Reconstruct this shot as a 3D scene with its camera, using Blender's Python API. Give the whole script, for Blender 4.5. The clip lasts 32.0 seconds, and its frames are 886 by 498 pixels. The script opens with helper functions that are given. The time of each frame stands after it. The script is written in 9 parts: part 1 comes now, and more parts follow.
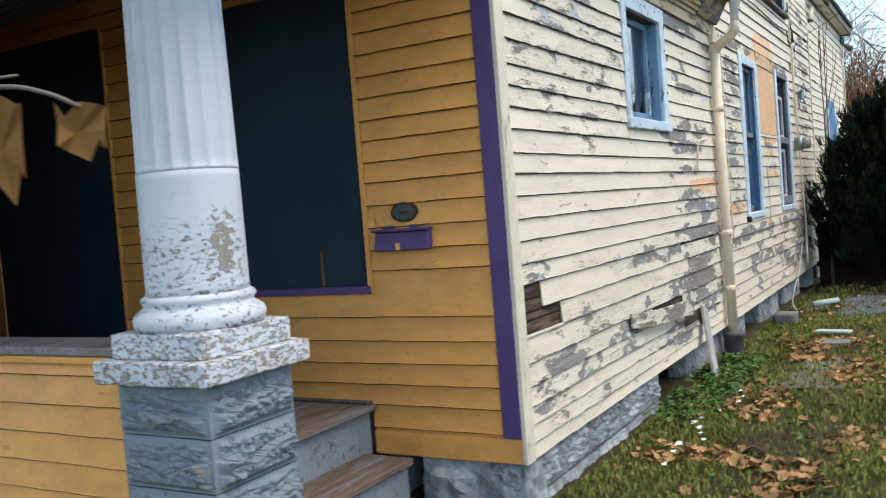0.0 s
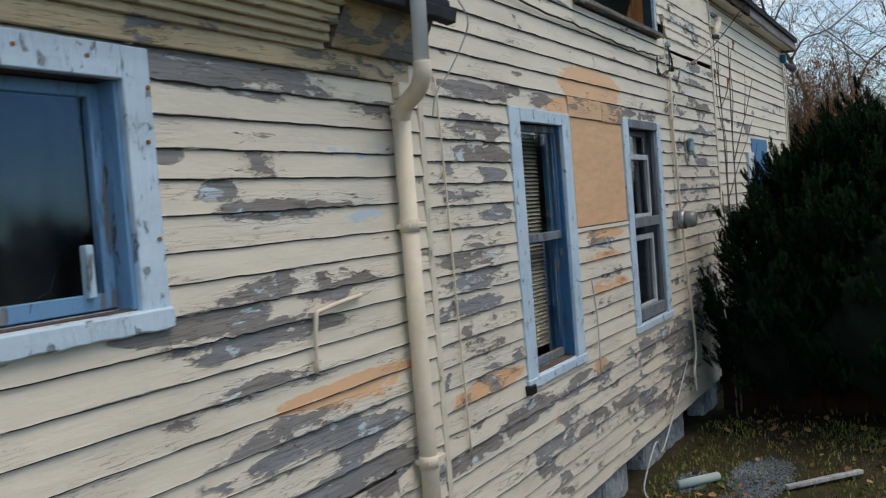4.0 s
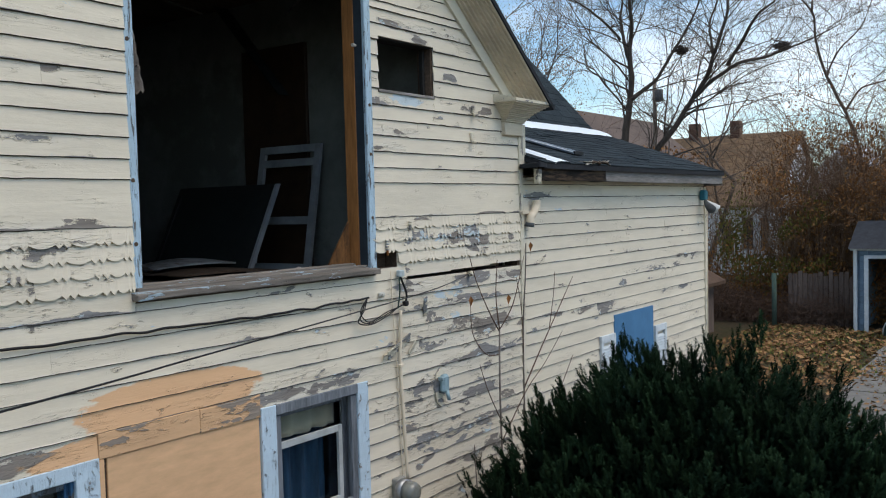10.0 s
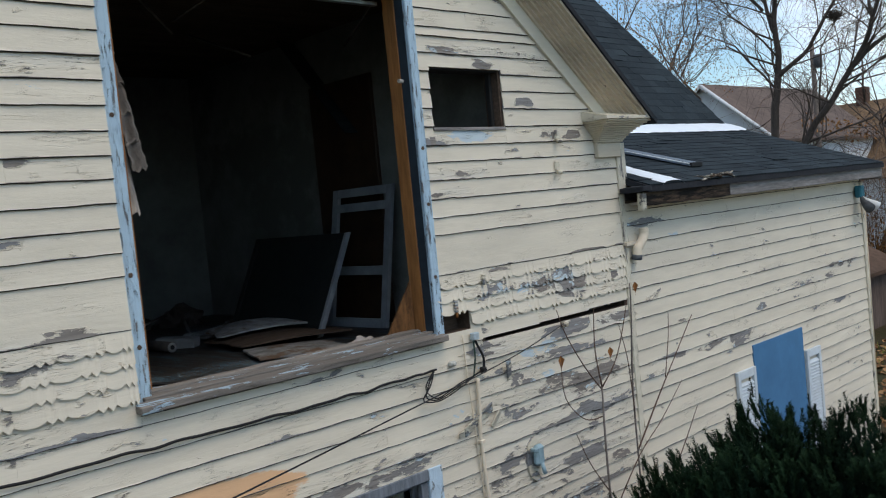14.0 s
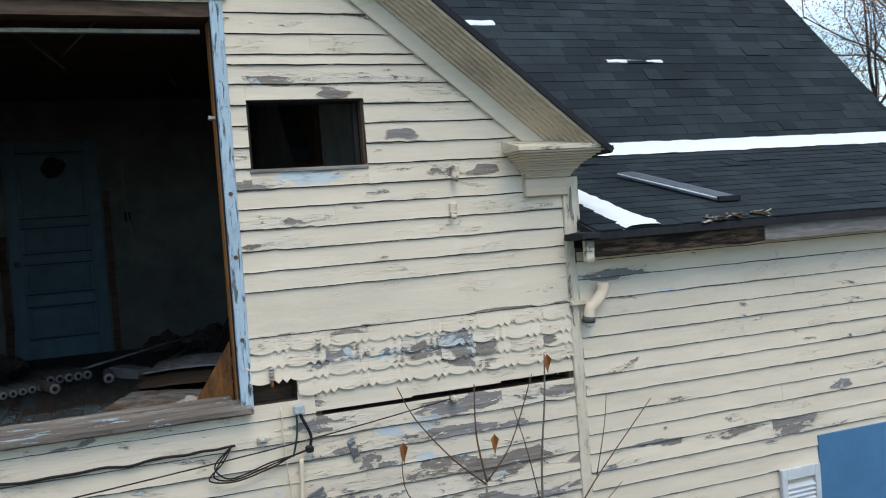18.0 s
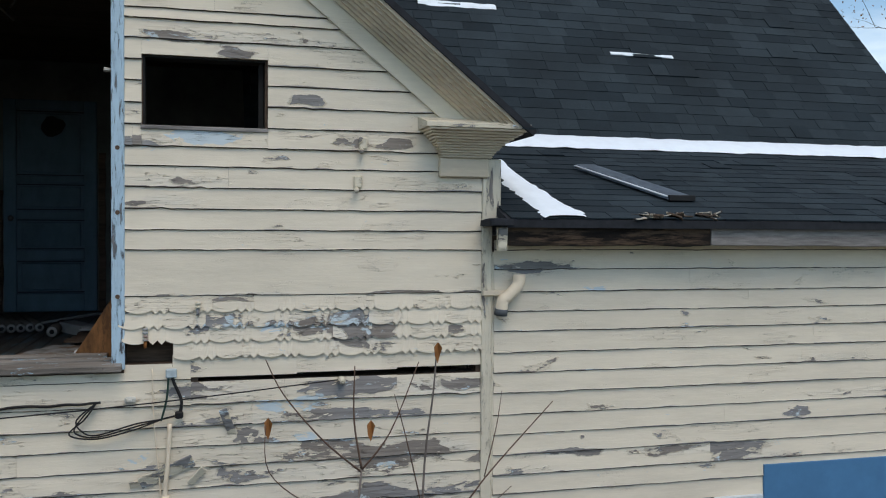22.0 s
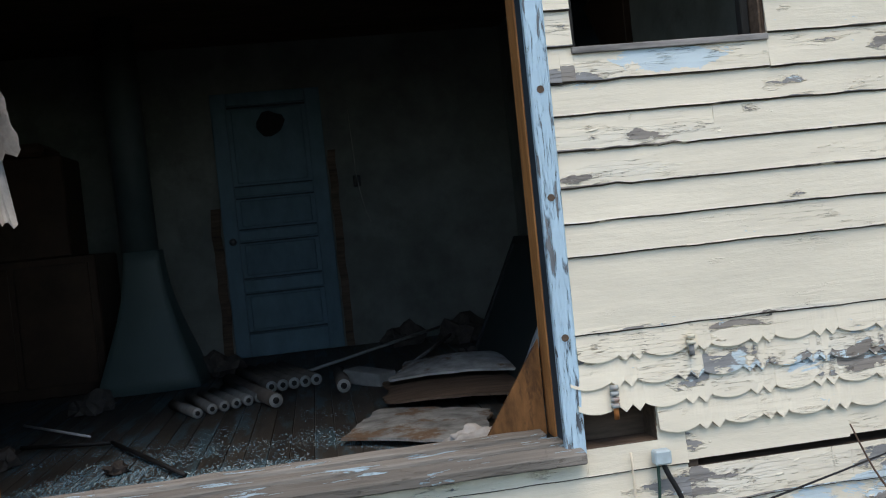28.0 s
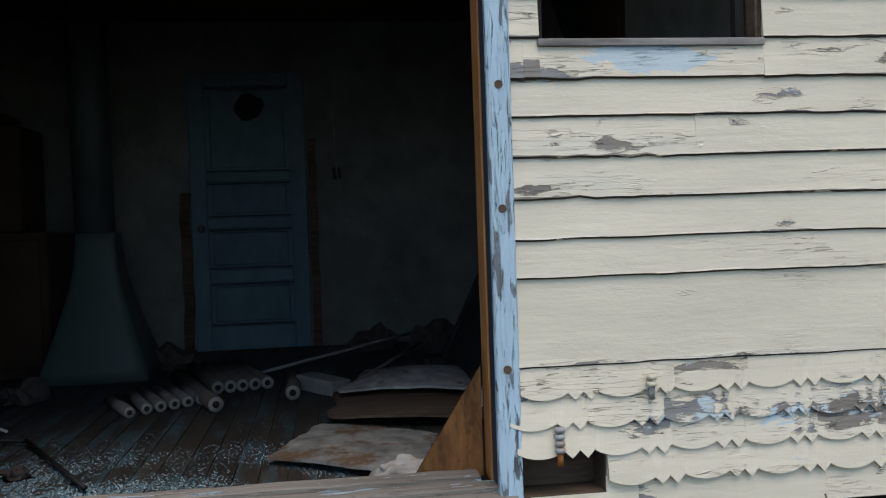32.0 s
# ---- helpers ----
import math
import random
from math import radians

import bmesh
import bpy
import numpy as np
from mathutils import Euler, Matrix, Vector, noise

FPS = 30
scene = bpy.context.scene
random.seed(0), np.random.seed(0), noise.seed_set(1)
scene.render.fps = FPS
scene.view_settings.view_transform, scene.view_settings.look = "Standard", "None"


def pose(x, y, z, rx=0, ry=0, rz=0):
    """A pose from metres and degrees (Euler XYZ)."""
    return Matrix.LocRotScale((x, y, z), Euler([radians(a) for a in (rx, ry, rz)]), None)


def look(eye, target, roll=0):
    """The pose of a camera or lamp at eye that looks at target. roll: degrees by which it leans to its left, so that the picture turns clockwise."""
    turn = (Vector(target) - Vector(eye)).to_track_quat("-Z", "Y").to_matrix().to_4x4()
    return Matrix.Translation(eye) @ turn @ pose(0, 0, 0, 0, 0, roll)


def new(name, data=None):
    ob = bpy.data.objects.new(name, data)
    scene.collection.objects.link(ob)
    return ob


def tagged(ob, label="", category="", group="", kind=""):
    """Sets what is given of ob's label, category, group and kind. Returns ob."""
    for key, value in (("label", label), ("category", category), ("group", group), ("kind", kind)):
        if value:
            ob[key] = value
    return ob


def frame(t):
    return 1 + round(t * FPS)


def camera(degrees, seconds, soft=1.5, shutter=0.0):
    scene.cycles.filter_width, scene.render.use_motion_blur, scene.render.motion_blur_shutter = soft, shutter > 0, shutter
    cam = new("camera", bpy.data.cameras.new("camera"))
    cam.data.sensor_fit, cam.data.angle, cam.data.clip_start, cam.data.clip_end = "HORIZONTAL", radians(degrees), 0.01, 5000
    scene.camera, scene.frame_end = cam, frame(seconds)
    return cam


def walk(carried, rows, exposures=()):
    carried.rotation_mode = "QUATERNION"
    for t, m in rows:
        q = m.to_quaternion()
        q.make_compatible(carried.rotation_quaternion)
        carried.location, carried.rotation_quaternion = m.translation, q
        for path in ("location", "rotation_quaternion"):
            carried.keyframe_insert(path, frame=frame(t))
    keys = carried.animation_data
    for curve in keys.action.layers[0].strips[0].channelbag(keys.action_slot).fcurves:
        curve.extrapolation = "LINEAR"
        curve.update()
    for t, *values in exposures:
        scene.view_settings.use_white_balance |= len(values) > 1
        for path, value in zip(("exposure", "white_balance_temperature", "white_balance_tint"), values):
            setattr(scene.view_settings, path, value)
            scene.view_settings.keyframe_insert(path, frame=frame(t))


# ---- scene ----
cam = camera(52.9, 32.0, soft=1.1, shutter=0.2)
METRES, EYE, TILT, LEAN, TURN = 21.0, 1.55, 0.0, 0.0, 30.1
ROWS = [
    (0.0, 0.0, 0.0, 0.0, -0.2, -2.55, 4.56),
    (0.5, 0.0212, 0.0044, -0.0003, -0.3, -2.48, -0.0),
    (1.0, 0.0365, 0.0358, -0.0005, 1.04, -2.3, 1.24),
    (1.5, 0.0445, 0.0763, 0.0018, 0.9, -2.23, -0.1),
    (2.0, 0.0524, 0.1175, 0.0044, 0.52, -2.4, 7.64),
    (2.5, 0.0677, 0.1436, 0.0089, 0.44, -2.4, 3.15),
    (3.0, 0.0845, 0.163, 0.02, 0.14, -2.46, 5.73),
    (3.5, 0.1062, 0.1777, 0.0273, -0.07, -2.47, 4.75),
    (4.0, 0.1304, 0.1861, 0.0366, -0.23, -2.45, 4.53),
    (4.5, 0.1603, 0.1918, 0.042, -0.51, -2.4, 4.26),
    (6.5, 0.2717, 0.1978, 0.0871, 5.19, -2.98, -1.38),
    (7.0, 0.2868, 0.2067, 0.1035, 5.32, -2.82, -0.56),
    (7.5, 0.2927, 0.2226, 0.1135, 5.25, -2.72, -0.46),
    (8.0, 0.2944, 0.2366, 0.1184, 5.16, -2.66, -0.45),
    (8.5, 0.2935, 0.2474, 0.1218, 5.05, -2.67, -0.48),
    (9.0, 0.2908, 0.256, 0.1249, 4.97, -2.63, -0.48),
    (9.5, 0.2891, 0.2627, 0.127, 4.84, -2.64, 1.74),
    (10.0, 0.2872, 0.2662, 0.1268, 5.77, -2.67, 1.46),
    (10.5, 0.2824, 0.2678, 0.126, 7.64, -2.71, 3.81),
    (11.0, 0.2792, 0.2693, 0.1258, 9.99, -2.75, 4.62),
    (11.5, 0.2786, 0.2702, 0.1269, 10.27, -2.8, 5.08),
    (12.0, 0.2797, 0.2726, 0.1321, 10.39, -2.85, 4.91),
    (12.5, 0.2813, 0.2772, 0.1368, 10.46, -2.88, 6.15),
    (13.0, 0.2862, 0.2863, 0.1398, 14.39, -3.03, 7.85),
    (13.5, 0.2965, 0.2998, 0.1442, 15.6, -2.78, 6.85),
    (14.0, 0.309, 0.3155, 0.1454, 15.74, -2.8, 5.57),
    (14.5, 0.3223, 0.3306, 0.1462, 15.82, -2.83, 4.93),
    (15.0, 0.3362, 0.3459, 0.1503, 15.93, -2.81, 4.87),
    (15.5, 0.3498, 0.3607, 0.1546, 20.12, -2.87, 4.77),
    (17.5, 0.4104, 0.4111, 0.1524, 36.18, -1.75, 3.84),
    (18.0, 0.4236, 0.4237, 0.1517, 38.33, -1.74, 4.19),
    (18.5, 0.4364, 0.4378, 0.1487, 43.83, -1.76, 4.35),
    (19.0, 0.4497, 0.4533, 0.1459, 44.17, -1.76, 3.14),
    (19.5, 0.4604, 0.4677, 0.1441, 44.63, -1.65, 1.63),
    (20.0, 0.4649, 0.4753, 0.1426, 44.88, -1.5, -0.13),
    (20.5, 0.4641, 0.476, 0.1424, 45.01, -1.44, -0.18),
    (21.0, 0.4627, 0.4752, 0.1428, 45.12, -1.37, -0.23),
    (21.5, 0.4608, 0.4737, 0.1422, 45.19, -1.25, -0.26),
    (22.0, 0.459, 0.4719, 0.1423, 45.26, -1.28, -0.36),
    (22.5, 0.4544, 0.4699, 0.1425, 45.63, -1.42, 3.01),
    (23.0, 0.4434, 0.4703, 0.1418, 53.71, -1.4, 3.37),
    (23.5, 0.4305, 0.473, 0.1427, 59.65, -1.58, 2.64),
    (24.0, 0.4151, 0.4758, 0.1437, 60.44, -1.56, 0.31),
    (24.5, 0.3976, 0.478, 0.1445, 60.54, -1.51, -0.4),
    (25.0, 0.3834, 0.4799, 0.1439, 58.84, -1.49, 2.19),
    (25.5, 0.372, 0.4807, 0.1433, 55.84, -1.44, 2.17),
    (26.0, 0.358, 0.4798, 0.1438, 55.95, -1.41, 3.68),
    (26.5, 0.3466, 0.4778, 0.1429, 56.15, -1.37, -0.36),
    (28.5, 0.3296, 0.4755, 0.143, 50.82, -1.3, 7.0),
    (29.0, 0.34, 0.4864, 0.1434, 50.7, -1.29, 1.71),
    (29.5, 0.3446, 0.5012, 0.1442, 50.63, -1.25, 0.09),
    (30.0, 0.3431, 0.511, 0.1457, 51.96, -1.27, -6.06),
    (30.5, 0.3382, 0.5097, 0.1452, 51.85, -1.29, -0.31),
    (31.0, 0.3336, 0.5039, 0.1443, 51.93, -1.33, 1.15),
    (31.5, 0.3294, 0.4975, 0.1438, 52.02, -1.38, 2.5),
    (32.0, 0.323, 0.4945, 0.1439, 52.14, -1.4, 1.95),
]
walk(cam, [(t, pose(0, 0, EYE, TILT, LEAN, TURN) @ pose(METRES * x, METRES * y, METRES * z, 90 + pitch, roll, yaw)) for t, x, y, z, yaw, pitch, roll in ROWS],
     exposures=[(0.0, 0.89, 7560, 10), (1.0, 0.57, 7500, 10), (2.0, 0.31, 7450, 10), (3.0, -0.13, 7480, 10), (4.0, -0.04, 7280, 10), (7.0, 0.15, 7130, 10), (9.0, 0.15, 7150, 10), (13.0, 0.01, 7170, 10), (14.0, 0.00, 7060, 10), (15.0, 0.20, 7000, 10), (18.0, 0.33, 7120, 10), (20.0, 0.10, 7170, 10), (22.0, 0.01, 7170, 10), (25.0, 0.21, 7100, 10), (26.5, 0.29, 7050, 10), (28.5, 0.54, 7050, 10), (29.2, 0.36, 7050, 10), (30.0, 0.09, 7050, 10), (31.0, 0.04, 7050, 10), (32.0, 0.19, 7050, 10)])
# world, sun and exposure
SUN_AZ, SUN_EL = radians(8), radians(60)
world = bpy.data.worlds.new("world")
scene.world = world
world.use_nodes = True
wn, wl = world.node_tree.nodes, world.node_tree.links
sky = wn.new("ShaderNodeTexSky")
sky.sky_type, sky.sun_disc = "NISHITA", False
sky.sun_elevation, sky.sun_rotation = SUN_EL, radians(82)
sky.altitude, sky.dust_density, sky.ozone_density = 100, 0.3, 1.5
wco = wn.new("ShaderNodeTexCoord")
wmap = wn.new("ShaderNodeMapping")
wmap.inputs["Scale"].default_value = (1.0, 1.0, 3.2)
cloud = wn.new("ShaderNodeTexNoise")
cloud.inputs["Scale"].default_value, cloud.inputs["Detail"].default_value, cloud.inputs["Roughness"].default_value = 2.1, 7, 0.55
cramp = wn.new("ShaderNodeMapRange")
cramp.inputs["From Min"].default_value, cramp.inputs["From Max"].default_value = 0.45, 0.70
cramp.inputs["To Min"].default_value, cramp.inputs["To Max"].default_value = 0.05, 0.74
wmix = wn.new("ShaderNodeMixRGB")
wmix.inputs["Color2"].default_value = (9.3, 9.95, 10.8, 1)
wl.new(wco.outputs["Generated"], wmap.inputs["Vector"])
wl.new(wmap.outputs["Vector"], cloud.inputs["Vector"])
wl.new(cloud.outputs["Fac"], cramp.inputs["Value"])
wl.new(cramp.outputs["Result"], wmix.inputs["Fac"])
tint = wn.new("ShaderNodeMixRGB")
tint.blend_type = "MULTIPLY"
tint.inputs["Fac"].default_value = 1.0
tint.inputs["Color2"].default_value = (0.76, 0.96, 1.06, 1)
wl.new(sky.outputs["Color"], tint.inputs["Color1"])
wl.new(tint.outputs["Color"], wmix.inputs["Color1"])
wl.new(wmix.outputs["Color"], wn["Background"].inputs["Color"])
wn["Background"].inputs["Strength"].default_value = 0.15
sun_data = bpy.data.lights.new("sun", "SUN")
sun_data.energy, sun_data.angle, sun_data.color = 1.6, radians(40), (1.0, 0.90, 0.79)
sun = new("sun", sun_data)
sun.matrix_world = look((math.cos(SUN_AZ) * math.cos(SUN_EL) * 50, math.sin(SUN_AZ) * math.cos(SUN_EL) * 50, math.sin(SUN_EL) * 50), (0, 0, 0))
scene.view_settings.exposure = 0.0

# ---- small tools ----
rnd = random.Random(7)


def mesh_of(name, verts, faces, mat, smooth=False):
    me = bpy.data.meshes.new(name)
    me.from_pydata(verts, [], faces)
    if mat:
        me.materials.append(mat)
    if smooth:
        me.polygons.foreach_set("use_smooth", [True] * len(me.polygons))
    me.update()
    return me


def under(ob, parent):
    if parent is not None:
        ob.parent = parent
        ob.matrix_parent_inverse = parent.matrix_basis.inverted()
    return ob


PEELERS = {}


def even_wear(me, material):
    """Plain wear layers for a piece of trim."""
    if material and material.name in PEELERS and "peel" not in me.attributes:
        for key, val in (("peel", PEELERS[material.name]), ("peach", 0.0), ("blue", 0.0)):
            me.attributes.new(key, "FLOAT", "POINT").data.foreach_set("value", np.full(len(me.vertices), val, np.float32))


def part(name, bm, material, parent=None, label="", smooth=False):
    me = bpy.data.meshes.new(name)
    bm.to_mesh(me)
    bm.free()
    if material:
        me.materials.append(material)
        even_wear(me, material)
    if smooth:
        me.polygons.foreach_set("use_smooth", [True] * len(me.polygons))
    ob = under(new(name, me), parent)
    return tagged(ob, label) if label else ob


def raw(name, verts, faces, material, parent=None, label="", smooth=False):
    ob = under(new(name, mesh_of(name, verts, faces, material, smooth)), parent)
    even_wear(ob.data, material)
    return tagged(ob, label) if label else ob


def thing(name, label, category, at=(0, 0, 0), group=""):
    ob = new(name)
    ob.empty_display_size = 0.1
    ob.matrix_basis = Matrix.Translation(at)
    return tagged(ob, label, category, group)


def box(bm, x0, x1, y0, y1, z0, z1, bev=0.0, m=None):
    res = bmesh.ops.create_cube(bm, size=1)
    vs = res["verts"]
    bmesh.ops.scale(bm, vec=(x1 - x0, y1 - y0, z1 - z0), verts=vs)
    bmesh.ops.translate(bm, vec=((x0 + x1) / 2, (y0 + y1) / 2, (z0 + z1) / 2), verts=vs)
    if bev:
        es = list({e for v in vs for e in v.link_edges})
        r = bmesh.ops.bevel(bm, geom=es, offset=bev, segments=1, affect="EDGES", profile=0.5)
        vs = list({v for f in r["faces"] for v in f.verts} | {v for v in vs if v.is_valid})
    if m is not None:
        bmesh.ops.transform(bm, matrix=m, verts=vs)
    return vs


def boxed(name, x0, x1, y0, y1, z0, z1, mat, parent=None, bev=0.004, label="", m=None):
    bm = bmesh.new()
    box(bm, x0, x1, y0, y1, z0, z1, bev, m)
    return part(name, bm, mat, parent, label)


def rough_box(name, x0, x1, y0, y1, z0, z1, mat, parent=None, amp=0.01, cuts=3, label="", seed=0.0):
    """A box with uneven, worn faces."""
    bm = bmesh.new()
    vs = box(bm, x0, x1, y0, y1, z0, z1)
    bmesh.ops.subdivide_edges(bm, edges=bm.edges[:], cuts=cuts, use_grid_fill=True)
    for v in bm.verts:
        n = noise.noise_vector(v.co * 9 + Vector((seed, seed * 2, 0)))
        v.co += n * amp
    return part(name, bm, mat, parent, label, True)


def tube_data(points, radii, sides=6):
    """Vertices and faces of a round bar along points."""
    verts, faces = [], []
    n = len(points)
    pts = [Vector(p) for p in points]
    for i, p in enumerate(pts):
        d = (pts[min(i + 1, n - 1)] - pts[max(i - 1, 0)])
        if d.length < 1e-9:
            d = Vector((0, 0, 1))
        d.normalize()
        a = d.cross(Vector((0.31, 0.17, 0.93)))
        if a.length < 0.05:
            a = d.cross(Vector((1, 0, 0)))
        a.normalize()
        b = d.cross(a)
        r = radii[i] if hasattr(radii, "__len__") else radii
        for k in range(sides):
            t = 2 * math.pi * k / sides
            verts.append(tuple(p + (a * math.cos(t) + b * math.sin(t)) * r))
    for i in range(n - 1):
        for k in range(sides):
            k2 = (k + 1) % sides
            faces.append((i * sides + k, i * sides + k2, (i + 1) * sides + k2, (i + 1) * sides + k))
    faces.append(tuple(range(sides))[::-1])
    faces.append(tuple((n - 1) * sides + k for k in range(sides)))
    return verts, faces


def thin_bar(store, pts, radii):
    """Adds a three-sided bar, quickly, to a (verts, faces) store."""
    V, F = store
    (x0, y0, z0), (x1, y1, z1) = pts[0], pts[-1]
    dx, dy, dz = x1 - x0, y1 - y0, z1 - z0
    if abs(dz) > abs(dx) + abs(dy):
        ax, ay, az = dz, 0.0, -dx
    else:
        ax, ay, az = -dy, dx, 0.0
    la = math.sqrt(ax * ax + ay * ay + az * az) or 1.0
    ax, ay, az = ax / la, ay / la, az / la
    bx, by, bz = dy * az - dz * ay, dz * ax - dx * az, dx * ay - dy * ax
    lb = math.sqrt(bx * bx + by * by + bz * bz) or 1.0
    bx, by, bz = bx / lb * 0.866, by / lb * 0.866, bz / lb * 0.866
    base = len(V)
    for (x, y, z), r in zip(pts, radii):
        cx, cy, cz = x - ax * r * 0.5, y - ay * r * 0.5, z - az * r * 0.5
        V.append((x + ax * r, y + ay * r, z + az * r))
        V.append((cx + bx * r, cy + by * r, cz + bz * r))
        V.append((cx - bx * r, cy - by * r, cz - bz * r))
    for i in range(base, base + 3 * (len(pts) - 1), 3):
        F.append((i, i + 1, i + 4, i + 3))
        F.append((i + 1, i + 2, i + 5, i + 4))
        F.append((i + 2, i, i + 3, i + 5))


def triangles(name, co, mat, parent=None, label=""):
    """A mesh of loose triangles from an array of corners."""
    co = np.ascontiguousarray(co, np.float32).reshape(-1, 3)
    n = len(co) // 3
    me = bpy.data.meshes.new(name)
    me.vertices.add(n * 3)
    me.vertices.foreach_set("co", co.ravel())
    me.loops.add(n * 3)
    me.loops.foreach_set("vertex_index", np.arange(n * 3, dtype=np.int32))
    me.polygons.add(n)
    me.polygons.foreach_set("loop_start", np.arange(0, n * 3, 3, dtype=np.int32))
    me.polygons.foreach_set("loop_total", np.full(n, 3, np.int32))
    me.materials.append(mat)
    me.update(calc_edges=True)
    ob = under(new(name, me), parent)
    return tagged(ob, label, kind="stuff") if label else ob


def tube(name, points, radii, mat, parent=None, sides=8, label="", smooth=True):
    v, f = tube_data(points, radii, sides)
    return raw(name, v, f, mat, parent, label, smooth)


def arc(points, per=6):
    """A smooth line through the points."""
    pts = [Vector(p) for p in points]
    out = []
    for i in range(len(pts) - 1):
        p0, p1, p2, p3 = pts[max(i - 1, 0)], pts[i], pts[i + 1], pts[min(i + 2, len(pts) - 1)]
        for k in range(per):
            t = k / per
            out.append(0.5 * ((2 * p1) + (p2 - p0) * t + (2 * p0 - 5 * p1 + 4 * p2 - p3) * t * t + (3 * p1 - p0 - 3 * p2 + p3) * t ** 3))
    out.append(pts[-1])
    return out


def lathe(profile, sides=32, centre=(0, 0), flute=None):
    """Turned shape from (radius, z) pairs."""
    verts, faces = [], []
    for r, z in profile:
        for k in range(sides):
            t = 2 * math.pi * k / sides
            rr = r if flute is None else flute(r, z, t)
            verts.append((centre[0] + rr * math.cos(t), centre[1] + rr * math.sin(t), z))
    for i in range(len(profile) - 1):
        for k in range(sides):
            k2 = (k + 1) % sides
            faces.append((i * sides + k, i * sides + k2, (i + 1) * sides + k2, (i + 1) * sides + k))
    faces.append(tuple(range(sides))[::-1])
    faces.append(tuple((len(profile) - 1) * sides + k for k in range(sides)))
    return verts, faces


# ---- materials ----
class Nodes:
    def __init__(self, name, rough=0.8, spec=0.3, metal=0.0):
        self.mat = bpy.data.materials.new(name)
        self.mat.use_nodes = True
        self.n, self.l = self.mat.node_tree.nodes, self.mat.node_tree.links
        self.b = self.n["Principled BSDF"]
        self.b.inputs["Roughness"].default_value = rough
        self.b.inputs["Specular IOR Level"].default_value = spec
        self.b.inputs["Metallic"].default_value = metal
        self.geo = self.n.new("ShaderNodeNewGeometry")
        self.info = self.n.new("ShaderNodeObjectInfo")

    def put(self, sock, v):
        if hasattr(v, "links"):
            self.l.new(v, sock)
        elif hasattr(v, "__len__") and len(v) == 3 and len(sock.default_value) == 4:
            sock.default_value = (*v, 1)
        else:
            sock.default_value = v

    def coords(self, scale=(1, 1, 1), local=False, vary=False):
        m = self.n.new("ShaderNodeMapping")
        m.inputs["Scale"].default_value = scale
        src = self.geo.outputs["Position"]
        if local:
            src = self.n.new("ShaderNodeTexCoord").outputs["Object"]
        self.l.new(src, m.inputs["Vector"])
        if vary:
            c = self.n.new("ShaderNodeCombineXYZ")
            k = self.math("MULTIPLY", self.info.outputs["Random"], 37.0)
            for s in ("X", "Y", "Z"):
                self.l.new(k, c.inputs[s])
            self.l.new(c.outputs["Vector"], m.inputs["Location"])
        return m.outputs["Vector"]

    def noise(self, vec, scale=1.0, detail=5.0, rough=0.6, dist=0.0):
        t = self.n.new("ShaderNodeTexNoise")
        self.l.new(vec, t.inputs["Vector"])
        t.inputs["Scale"].default_value, t.inputs["Detail"].default_value = scale, detail
        t.inputs["Roughness"].default_value, t.inputs["Distortion"].default_value = rough, dist
        return t.outputs["Fac"]

    def voronoi(self, vec, scale=1.0, feature="F1"):
        t = self.n.new("ShaderNodeTexVoronoi")
        t.feature = feature
        self.l.new(vec, t.inputs["Vector"])
        t.inputs["Scale"].default_value = scale
        return t.outputs["Distance"]

    def math(self, op, a, b=0.0, clamp=False):
        t = self.n.new("ShaderNodeMath")
        t.operation, t.use_clamp = op, clamp
        self.put(t.inputs[0], a)
        self.put(t.inputs[1], b)
        return t.outputs[0]

    def ramp(self, v, lo, hi, a=0.0, b=1.0):
        t = self.n.new("ShaderNodeMapRange")
        self.put(t.inputs["Value"], v)
        self.put(t.inputs["From Min"], lo)
        self.put(t.inputs["From Max"], hi)
        self.put(t.inputs["To Min"], a)
        self.put(t.inputs["To Max"], b)
        return t.outputs["Result"]

    def mix(self, f, a, b):
        t = self.n.new("ShaderNodeMixRGB")
        self.put(t.inputs["Fac"], f)
        self.put(t.inputs["Color1"], a)
        self.put(t.inputs["Color2"], b)
        return t.outputs["Color"]

    def times(self, a, b):
        t = self.n.new("ShaderNodeMixRGB")
        t.blend_type = "MULTIPLY"
        t.inputs["Fac"].default_value = 1
        self.put(t.inputs["Color1"], a)
        self.put(t.inputs["Color2"], b)
        return t.outputs["Color"]

    def grey(self, v):
        c = self.n.new("ShaderNodeCombineXYZ")
        for s in ("X", "Y", "Z"):
            self.l.new(v, c.inputs[s])
        return c.outputs["Vector"]

    def attr(self, name):
        t = self.n.new("ShaderNodeAttribute")
        t.attribute_name = name
        return t.outputs["Fac"]

    def bump(self, h, strength=0.4, dist=0.004):
        t = self.n.new("ShaderNodeBump")
        t.inputs["Strength"].default_value, t.inputs["Distance"].default_value = strength, dist
        self.l.new(h, t.inputs["Height"])
        self.l.new(t.outputs["Normal"], self.b.inputs["Normal"])

    def colour(self, c):
        self.put(self.b.inputs["Base Color"], c)
        return self.mat


